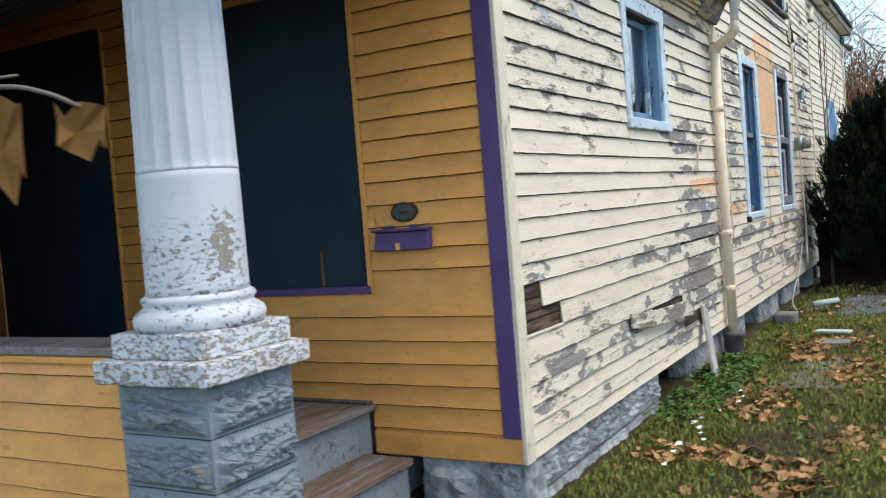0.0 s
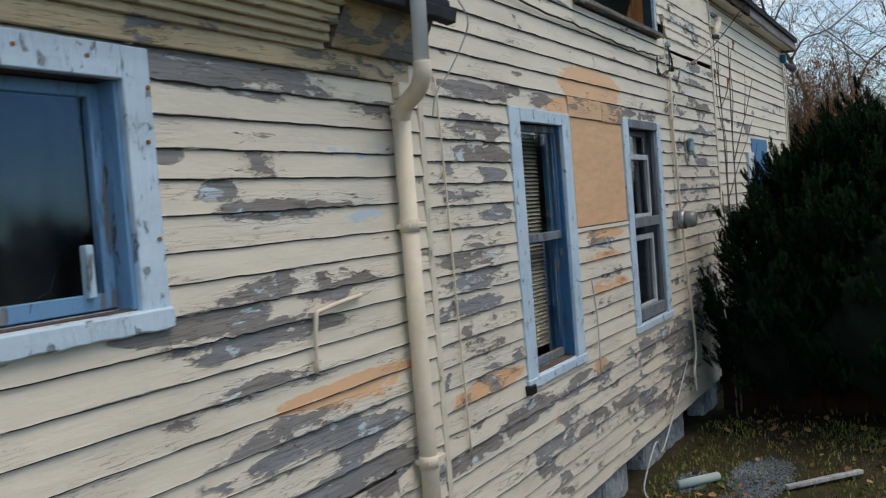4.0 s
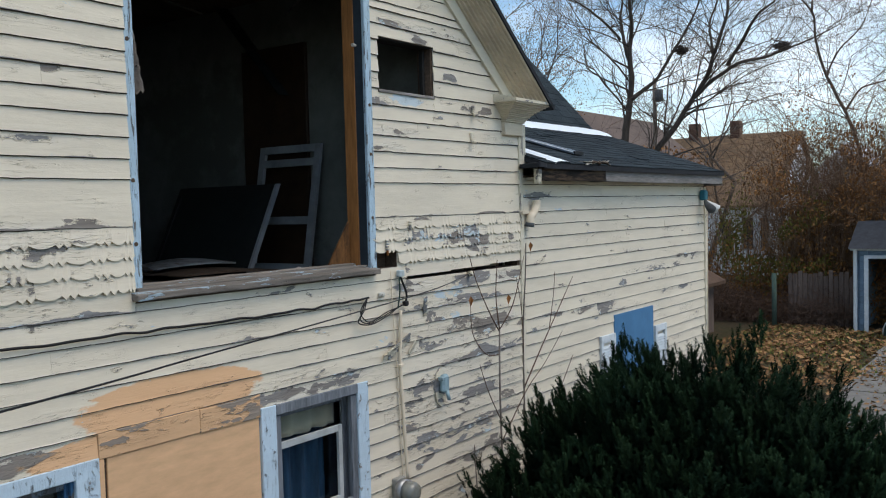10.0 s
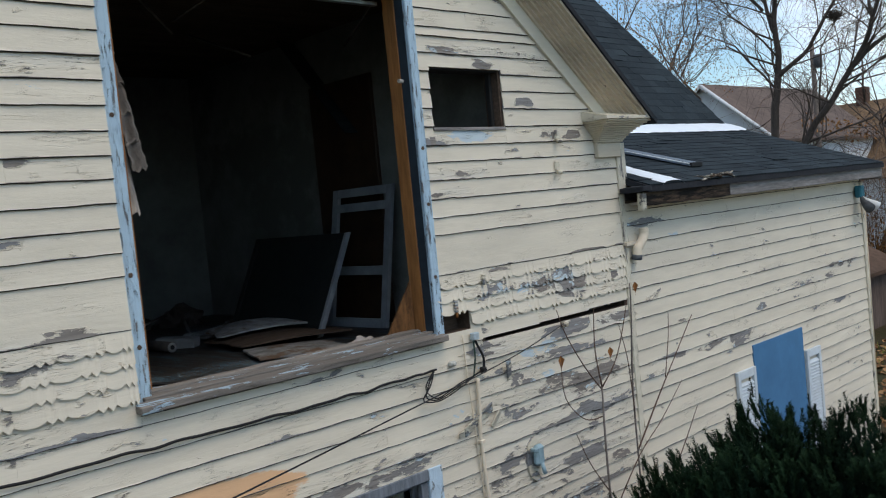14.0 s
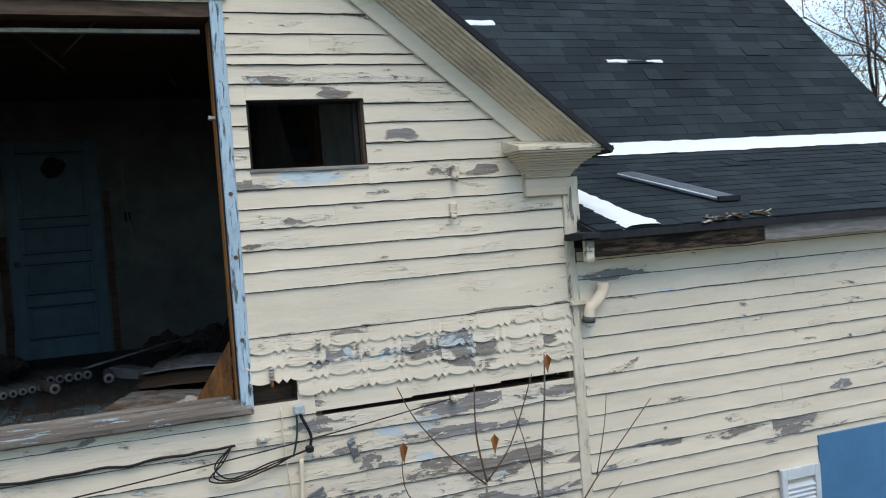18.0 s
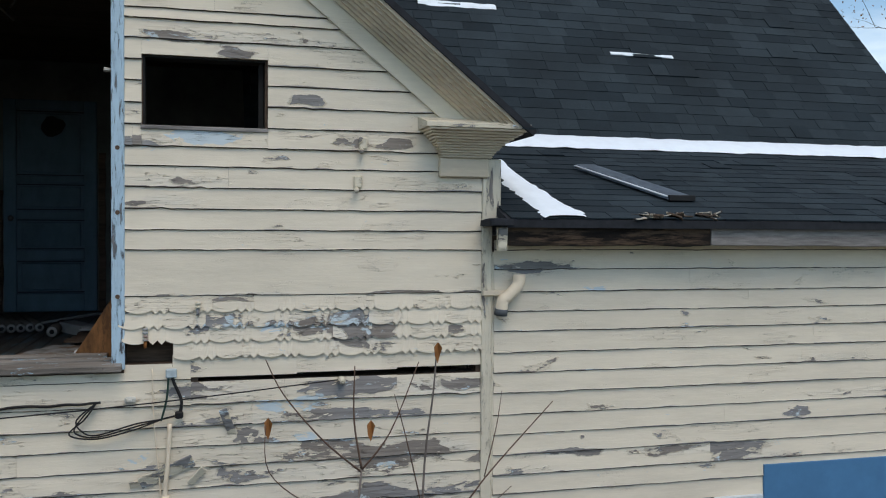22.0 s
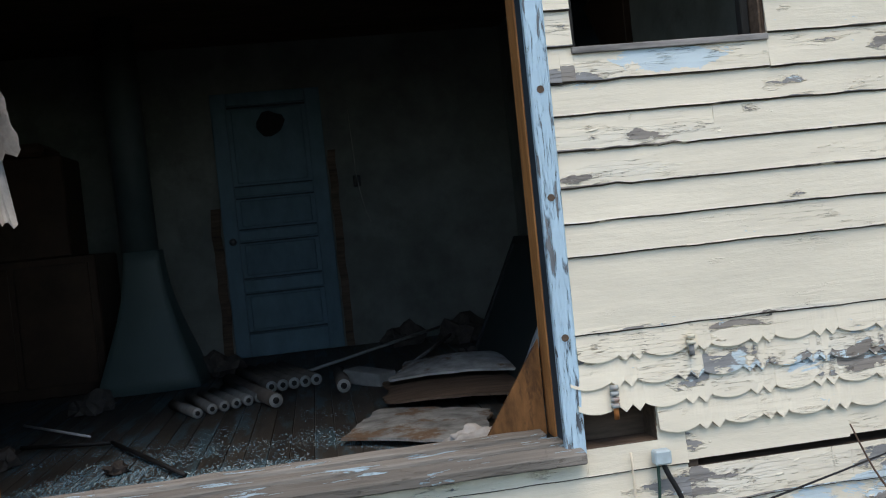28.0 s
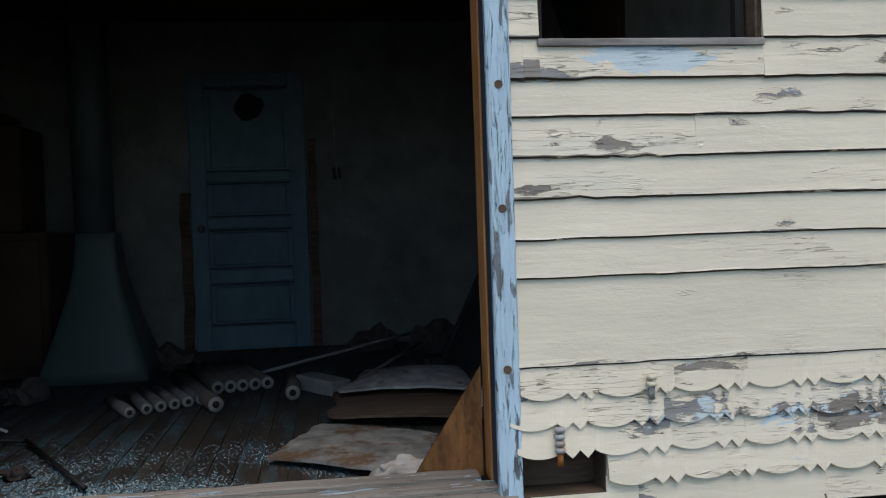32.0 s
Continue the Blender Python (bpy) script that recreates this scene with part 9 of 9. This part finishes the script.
def sapling():
    t = thing("wall_sapling", "thin bare sapling with a few rust leaves beside the wall", "sapling", (-1.66, 14.25, 0))
    X = -1.62
    lines = [([(X, 14.18, -0.05), (X, 14.22, 1.5), (X, 14.20, 2.6), (X - 0.02, 14.245, 3.165)], 0.014),
             ([(X - 0.02, 14.245, 3.165), (X - 0.02, 14.20, 3.45), (X, 14.20, 3.76)], 0.007),
             ([(X - 0.02, 14.245, 3.16), (X + 0.03, 14.40, 3.38), (X + 0.05, 14.56, 3.78)], 0.006),
             ([(X - 0.02, 14.24, 3.15), (X + 0.02, 14.02, 3.35), (X + 0.05, 13.80, 3.62), (X + 0.06, 13.70, 3.82)], 0.006),
             ([(X - 0.02, 14.22, 2.95), (X + 0.03, 13.95, 3.0), (X + 0.06, 13.72, 3.2), (X + 0.06, 13.70, 3.46)], 0.005),
             ([(X, 14.55, -0.05), (X, 14.60, 1.6), (X, 14.60, 3.0), (X, 14.66, 3.6), (X, 14.68, 3.88)], 0.010),
             ([(X, 14.60, 2.9), (X + 0.05, 14.50, 3.3), (X + 0.05, 14.42, 3.6)], 0.005),
             ([(X, 14.60, 2.6), (X + 0.05, 14.85, 2.95), (X + 0.08, 15.0, 3.15), (X + 0.1, 15.36, 3.53)], 0.007),
             ([(X + 0.07, 14.95, 3.1), (X + 0.08, 15.02, 3.4), (X + 0.08, 15.05, 3.6)], 0.004),
             ([(X, 14.20, 2.4), (X + 0.08, 13.9, 2.7), (X + 0.1, 13.75, 2.95)], 0.005),
             ([(X, 14.21, 2.2), (X + 0.08, 14.5, 2.6), (X + 0.1, 14.8, 2.8), (X + 0.12, 15.1, 3.05)], 0.005),
             ([(X, 14.60, 2.0), (X + 0.1, 14.95, 2.4), (X + 0.12, 15.3, 2.8)], 0.006),
             ([(X, 13.95, -0.05), (X + 0.02, 13.9, 1.0), (X + 0.05, 13.75, 1.9), (X + 0.05, 13.72, 2.3)], 0.009)]
    for pts, rad in lines:
        p = arc(pts, 5)
        tube("stem" if rad > 0.009 else "twig", p, [rad * (1 - 0.55 * i / (len(p) - 1)) for i in range(len(p))], TWIG_RED if rad < 0.009 else BARK_PALE, t, 6)
    for y, z in ((13.715, 3.46), (14.285, 3.42), (14.672, 3.85)):
        V = [(X + 0.05, y, z + 0.04), (X + 0.065, y + 0.022, z + 0.01), (X + 0.04, y + 0.012, z - 0.05), (X + 0.05, y, z - 0.085), (X + 0.06, y - 0.02, z - 0.04), (X + 0.045, y - 0.022, z + 0.01)]
        raw("leaf", V, [(0, 1, 2), (0, 2, 3), (0, 3, 4), (0, 4, 5)], LEAF_RUST, t, "curled rust-coloured leaf")


sapling()


def maple_shoot():
    t = thing("maple_shoot", "thin maple shoot with dry tan leaves by the porch", "sapling", (-1.75, 0.55, 0))
    tube("stem", arc([(-1.75, 0.55, -0.05), (-1.7, 0.58, 0.8), (-1.55, 0.62, 1.5), (-1.3, 0.68, 1.76), (-1.09, 0.735, 1.757), (-1.03, 0.765, 1.745), (-1.005, 0.80, 1.725)], 6), 0.0035, BARK_PALE, t, 6)
    tube("twig", arc([(-1.2, 0.70, 1.765), (-1.1, 0.72, 1.765), (-1.05, 0.745, 1.768)], 4), 0.002, BARK_PALE, t, 5)

    def leaf(cx, cy, cz, w, h):
        bm = bmesh.new()
        out = [(0, 0.5), (0.18, 0.38), (0.5, 0.45), (0.38, 0.12), (0.42, -0.2), (0.16, -0.18), (0.05, -0.5), (-0.16, -0.2), (-0.45, -0.25), (-0.32, 0.1), (-0.42, 0.42), (-0.15, 0.35)]
        vs = [bm.verts.new((cx + 0.5 * u * w + 0.012 * math.sin(u * 9), cy + 0.86 * u * w, cz + v * h + 0.006 * math.sin(u * 12))) for u, v in out]
        c = bm.verts.new((cx - 0.012, cy, cz))
        for i in range(12):
            bm.faces.new((vs[i], vs[(i + 1) % 12], c))
        bmesh.ops.solidify(bm, geom=bm.faces[:], thickness=0.0008)
        part("leaf", bm, LEAF_TAN, t, "dry tan maple leaf")
    leaf(-1.005, 0.80, 1.69, 0.085, 0.085)
    leaf(-1.075, 0.735, 1.67, 0.06, 0.15)


maple_shoot()


def thicket(name, n, area, hmin, hmax, mat, seed, label, rad=0.012, side=0, thin=()):
    r = random.Random(seed)
    store = ([], [])
    for k in range(n):
        x, y = r.uniform(area[0], area[1]), r.uniform(area[2], area[3])
        if thin and thin[0] < x < thin[1] and r.random() < 0.65:
            continue
        h = r.uniform(hmin, hmax) * (0.65 + 0.6 * noise.noise((x * 0.35, y * 0.3, seed)))
        a = r.uniform(0, 6.28)
        reach = h * r.uniform(0.1, 0.6)
        pts = []
        for i in range(7):
            s = i / 6
            pts.append((x + math.cos(a) * reach * s * s + r.gauss(0, 0.10), y + math.sin(a) * reach * s * s + r.gauss(0, 0.10), h * (1.25 * s - 0.45 * s ** 3)))
        rk = rad * r.uniform(0.5, 1.3)
        thin_bar(store, pts, [rk * (1 - 0.11 * i) for i in range(7)])
        for j in range(side):
            i = r.randrange(2, 6)
            px, py, pz = pts[i]
            b, ln = r.uniform(0, 6.28), r.uniform(0.3, 1.2)
            ox, oy, oz = math.cos(b) * ln, math.sin(b) * ln, r.uniform(-0.4, 0.9) * ln
            thin_bar(store, [(px, py, pz), (px + ox * 0.5 + r.gauss(0, 0.05), py + oy * 0.5, pz + oz * 0.7), (px + ox, py + oy, pz + oz)], [rk * 0.5, rk * 0.4, rk * 0.25])
    return tagged(raw(name, *store, mat), label, "thicket", kind="stuff")


THICK_BROWN = leafy("brown_brush", (0.13, 0.082, 0.055), (0.30, 0.20, 0.135), 0.9)
THICK_GREY = leafy("grey_brush", (0.10, 0.085, 0.075), (0.25, 0.215, 0.185), 0.9)
thicket("brown_thicket", 2000, (-15, 6, 40.2, 47), 4.0, 12.5, THICK_BROWN, 201, "tangled brown vines and bare brush behind the yard", 0.013, 5, (-11.4, -7.4))
thicket("brown_thicket", 2600, (-7.0, 6, 40.2, 47), 6.0, 12.5, THICK_BROWN, 209, "tangled brown vines over the garage", 0.015, 5)
thicket("brown_thicket", 1100, (-6.5, 7, 40.2, 46), 5.0, 10.0, leafy("rusty_brush", (0.12, 0.065, 0.04), (0.25, 0.145, 0.085), 0.9), 207, "dense rusty vines and brush beside the garage", 0.013, 6)
thicket("grey_thicket", 1000, (-16, 8, 42, 52), 3.5, 9, THICK_GREY, 203, "tangle of grey bare shoots", 0.012, 5, (-12.4, -8.0))
thicket("brown_thicket", 1500, (-9, -3.6, 38.5, 41), 0.8, 2.4, TWIG_RED, 205, "low rusty brush along the fence", 0.012, 2)
rt = random.Random(9)
for count, zmean, zdev, mat, name in ((16000, 0.3, 1.2, THICKET_LEAF, "thicket_leaves"), (20000, 2.5, 0.9, leafy("olive_leaf", (0.09, 0.10, 0.018), (0.17, 0.14, 0.035), 0.8), "olive_leaves"), (17000, 4.3, 1.6, leafy("russet_leaf", (0.19, 0.085, 0.03), (0.38, 0.19, 0.075), 0.8), "russet_leaves")):
    V, F = [], []
    for k in range(count):
        x, y = rt.uniform(-12, 3), rt.uniform(39.3, 41.5)
        z0t = abs(rt.gauss(zmean, zdev))
        if name == "olive_leaves" and (noise.noise((x * 0.8, z0t * 0.9, 3)) < 0.05 or not -8.4 < x < -4.6):
            continue
        if name == "russet_leaves" and noise.noise((x * 0.5, z0t * 0.6, 9)) < -0.05 + 0.45 * (x < -6.5):
            continue
        z = z0t
        m = Euler((rt.uniform(0, 6), rt.uniform(0, 6), rt.uniform(0, 6))).to_matrix()
        b = len(V)
        V += [tuple(Vector((x, y, z)) + m @ (Vector(q) * 0.10)) for q in ((-0.5, 0, 0), (0, -0.35, 0.1), (0.8, 0, 0), (0, 0.35, 0.1))]
        F.append((b, b + 1, b + 2, b + 3))
    tagged(raw(name, V, F, mat), "olive and rust leaves caught in the thicket", "leaves", kind="stuff")


# ---- buildings round the yard ----
def far_house(name, label, x0, x1, y0, y1, eave, ridge, wall_mat, roof_mat, along="x", chimneys=(), windows=()):
    h = thing(name, label, "house", ((x0 + x1) / 2, (y0 + y1) / 2, 0), "houses beyond the yard")
    if along == "x":
        ym = (y0 + y1) / 2
        V = [(x0, y0, 0), (x1, y0, 0), (x1, y1, 0), (x0, y1, 0), (x0, y0, eave), (x1, y0, eave), (x1, y1, eave), (x0, y1, eave), (x0, ym, ridge), (x1, ym, ridge)]
        raw("wall", V, [(0, 1, 5, 4), (2, 3, 7, 6), (1, 2, 6, 9, 5), (3, 0, 4, 8, 7)], wall_mat, h)
        for sgn, ye in ((-1, y0), (1, y1)):
            k = (ridge - eave) / (ym - y0)
            R = [(x0 - 0.3, ye + sgn * 0.4, eave - 0.4 * k), (x1 + 0.3, ye + sgn * 0.4, eave - 0.4 * k), (x1 + 0.3, ym, ridge), (x0 - 0.3, ym, ridge)]
            R += [(x, y, z + 0.12) for x, y, z in R]
            raw("roof", R, [(0, 1, 2, 3)[::sgn], (4, 5, 6, 7), (0, 4, 5, 1), (1, 5, 6, 2), (2, 6, 7, 3), (3, 7, 4, 0)], roof_mat, h)
    else:
        xm = (x0 + x1) / 2
        V = [(x0, y0, 0), (x1, y0, 0), (x1, y1, 0), (x0, y1, 0), (x0, y0, eave), (x1, y0, eave), (x1, y1, eave), (x0, y1, eave), (xm, y0, ridge), (xm, y1, ridge)]
        raw("wall", V, [(0, 1, 5, 8, 4), (2, 3, 7, 9, 6), (1, 2, 6, 5), (3, 0, 4, 7)], wall_mat, h)
        for sgn, xe in ((-1, x0), (1, x1)):
            k = (ridge - eave) / (xm - x0)
            R = [(xe + sgn * 0.4, y0 - 0.3, eave - 0.4 * k), (xe + sgn * 0.4, y1 + 0.3, eave - 0.4 * k), (xm, y1 + 0.3, ridge), (xm, y0 - 0.3, ridge)]
            R += [(x, y, z + 0.14) for x, y, z in R]
            raw("roof", R, [(0, 1, 2, 3), (4, 5, 6, 7)[::-1], (0, 4, 5, 1), (1, 5, 6, 2), (2, 6, 7, 3), (3, 7, 4, 0)], roof_mat, h)
        for sgn in (-1, 1):
            a, b = Vector((xm, y0 - 0.31, ridge + 0.05)), Vector((x0 - 0.4 if sgn < 0 else x1 + 0.4, y0 - 0.31, eave - 0.4 * k + 0.05))
            tube("barge_board", [a, b], 0.10, SIDING_FAR, h, 4)
    for cx, cy, cz in chimneys:
        boxed("chimney", cx - 0.30, cx + 0.30, cy - 0.3, cy + 0.3, cz - 1.6, cz, plain("chimney_brick", (0.10, 0.055, 0.04), 0.9) if "chimney_brick" not in bpy.data.materials else bpy.data.materials["chimney_brick"], h, 0.02)
    for wx, wz, ww, wh in windows:
        wd = boxed("window", wx - ww / 2, wx + ww / 2, y0 - 0.03, y0 + 0.05, wz, wz + wh, plain("far_window_frame", (0.5, 0.52, 0.52), 0.6) if "far_window_frame" not in bpy.data.materials else bpy.data.materials["far_window_frame"], h, 0.01)
        boxed("pane", wx - ww / 2 + 0.1, wx + ww / 2 - 0.1, y0 - 0.045, y0 - 0.031, wz + 0.1, wz + wh - 0.1, BLACK, wd, 0)
    return h


far_house("far_house", "orange-brown shingled house with brick chimneys and pale lower wall", -24.0, -11.5, 58, 68, 4.1, 8.1, SIDING_FAR, BRICK_FAR, "x", ((-17.7, 63, 9.05), (-15.1, 63, 9.05)), ((-14.1, 1.2, 0.75, 1.9), (-12.9, 1.4, 0.75, 1.9), (-12.0, 1.4, 0.6, 1.9), (-17, 1.6, 1.0, 1.7)))
far_house("far_house", "white sided house half hidden by brush", -12.4, -8.2, 70, 78, 5.6, 7.6, SIDING_FAR, SIDING_FAR, "y", (), ((-10.9, 3.6, 0.8, 1.4), (-9.3, 3.6, 0.8, 1.4), (-10.0, 5.9, 0.7, 1.0)))
far_house("far_house", "pale grey sided house with brown gable roof", -22.6, -16.2, 48, 60, 6.3, 9.0, SIDING_FAR, ROOF_FAR, "y", (), ((-19.4, 4.2, 1.1, 1.5), (-17.6, 2.0, 1.1, 1.5)))
far_house("neighbour_house", "plain pale house across the side yard", 17.0, 25.0, -2.0, 16.0, 3.0, 5.6, SIDING_FAR, ROOF_FAR, "y")

pole = thing("utility_pole", "wooden utility pole with dark transformer", "utility pole", (-15.8, 52, 0))
tube("pole", [(-15.8, 52, -0.5), (-15.8, 52, 10.6)], [0.15, 0.10], BARK_PALE, pole, 8)
tube("transformer", [(-15.48, 51.8, 9.38), (-15.48, 51.8, 9.98)], 0.21, IRON, pole, 12)

gar = thing("garage", "small blue garage with white door frame and open dark doorway", "garage", (-0.8, 40, 0))
boxed("side_wall", -3.46, -3.32, 37.9, 44, 0, 2.6, GARAGE_BLUE, gar, 0)
boxed("side_wall", 2.5, 2.65, 37.9, 44, 0, 2.6, GARAGE_BLUE, gar, 0)
boxed("back_wall", -3.32, 2.5, 43.85, 44, 0, 2.6, GARAGE_BLUE, gar, 0)
for k in range(14):
    boxed("clapboard", -3.32, -3.10, 37.82, 37.86, 0.05 + 0.18 * k, 0.22 + 0.18 * k, GARAGE_BLUE, gar, 0.006)
boxed("front_wall", -3.32, -3.10, 37.862, 37.95, 0, 2.55, GARAGE_BLUE, gar, 0)
boxed("front_wall", 1.8, 2.5, 37.862, 37.95, 0, 2.55, GARAGE_BLUE, gar, 0)
boxed("lintel", -3.10, 1.8, 37.862, 37.95, 2.32, 2.55, GARAGE_BLUE, gar, 0)
boxed("corner_trim", -3.50, -3.40, 37.78, 37.90, 0, 2.55, SHUTTER, gar, 0.01, "white corner trim")
boxed("door_frame", -3.19, -3.07, 37.78, 37.86, 0, 2.30, SHUTTER, gar, 0.01, "white door frame")
boxed("door_frame", -3.19, 1.8, 37.78, 37.86, 2.30, 2.40, SHUTTER, gar, 0.01, "white door frame")
boxed("eave_trim", -3.58, 2.8, 37.70, 37.78, 2.55, 2.61, SHUTTER, gar, 0.01)
V = [(-3.62, 37.6, 2.61), (2.8, 37.6, 2.61), (2.8, 44.2, 2.61), (-3.62, 44.2, 2.61), (-3.58, 38.9, 3.42), (2.7, 38.9, 3.42), (2.7, 43.0, 3.42), (-3.58, 43.0, 3.42)]
raw("roof", V, [(3, 2, 1, 0), (0, 1, 5, 4), (1, 2, 6, 5), (2, 3, 7, 6), (3, 0, 4, 7), (4, 5, 6, 7)], plain("garage_roof", (0.04, 0.045, 0.055), 0.9, var=0.3, scale=6), gar)
for k, (x, y, z, a, b) in enumerate(((-2.2, 37.3, 0.1, 0.5, 0.9), (-1.7, 37.4, 0.15, -0.4, 0.8), (-1.3, 37.2, 0.1, 1.2, 1.0), (-0.8, 37.4, 0.1, 0.2, 1.1))):
    ch = thing("lawn_chair_frame", "tangled white metal chair frame by the garage", "chair frame", (x, y, 0), "chair frames")
    c0, s0 = math.cos(a), math.sin(a)
    for j in range(5):
        u = -0.4 + 0.2 * j
        tube("bar", arc([(x + u * c0, y + u * s0, 0.05), (x + u * c0 + 0.1, y + u * s0 - 0.2, 0.45 * b + 0.05 * j), (x + u * c0 + 0.5 * c0, y + u * s0, 0.9 * b)], 3), 0.022, WHITE_METAL, ch, 5)
    tube("rail", [(x - 0.4 * c0, y - 0.4 * s0, 0.08), (x + 0.5 * c0, y + 0.5 * s0, 0.5 * b)], 0.022, WHITE_METAL, ch, 5)
tagged(rough_box("green_tub", -2.5, -1.5, 37.0, 37.7, -0.02, 0.42, plain("dark_green_plastic", (0.015, 0.05, 0.045), 0.5), None, 0.05, 4), "dark green plastic tub full of junk", "tub")

fence = thing("board_fence", "old grey board fence beside the garage", "fence", (-4.5, 39, 0))
for k in range(15):
    boxed("board", -5.75 + 0.16 * k, -5.61 + 0.16 * k, 38.9, 38.93, 0, 1.75 + rd.uniform(-0.12, 0.08), FENCE_WOOD, fence, 0.004)
boxed("rail", -5.8, -3.4, 38.94, 39.0, 0.4, 0.5, FENCE_WOOD, fence, 0.004)
boxed("rail", -5.8, -3.4, 38.94, 39.0, 1.3, 1.4, FENCE_WOOD, fence, 0.004)
tube("post", [(-6.02, 38.2, -0.1), (-6.02, 38.2, 1.75)], 0.08, GREEN_POST, thing("green_post", "weathered green wooden post in the yard", "post", (-6.1, 38.2, 0)), 8)
shed = thing("garden_shed", "small leaning grey shed with brown roof", "shed", (-8.3, 34, 0))
V = [(-9.6, 33, 0), (-7.3, 33, 0), (-7.3, 36, 0), (-9.6, 36, 0), (-9.6, 33, 3.0), (-7.3, 33, 1.7), (-7.3, 36, 1.7), (-9.6, 36, 3.0)]
raw("wall", V, [(0, 1, 5, 4), (1, 2, 6, 5), (2, 3, 7, 6), (3, 0, 4, 7)], FENCE_WOOD, shed)
V = [(-9.8, 32.7, 3.15), (-7.0, 32.7, 1.55), (-7.0, 36.3, 1.55), (-9.8, 36.3, 3.15)]
raw("roof", V + [(x, y, z + 0.1) for x, y, z in V], [(3, 2, 1, 0), (4, 5, 6, 7), (0, 1, 5, 4), (1, 2, 6, 5), (2, 3, 7, 6), (3, 0, 4, 7)], plain("brown_shed_roof", (0.11, 0.07, 0.05), 0.9, var=0.35, scale=5), shed)

# far woods that close the horizon
# Unseen woods added so the glass reflects a dark band.
thicket("far_woods", 1300, (24, 62, 18, 80), 3, 7, BARK, 305, "unseen dark woods added for the window reflections", 0.10, 4)
thicket("far_woods", 3000, (-80, 60, 75, 100), 5, 12, BARK_PALE, 301, "far grey-brown bare woods on the horizon", 0.05)
thicket("far_woods", 900, (-60, -25, 20, 75), 4, 10, BARK_PALE, 303, "far grey-brown bare woods on the horizon", 0.04)
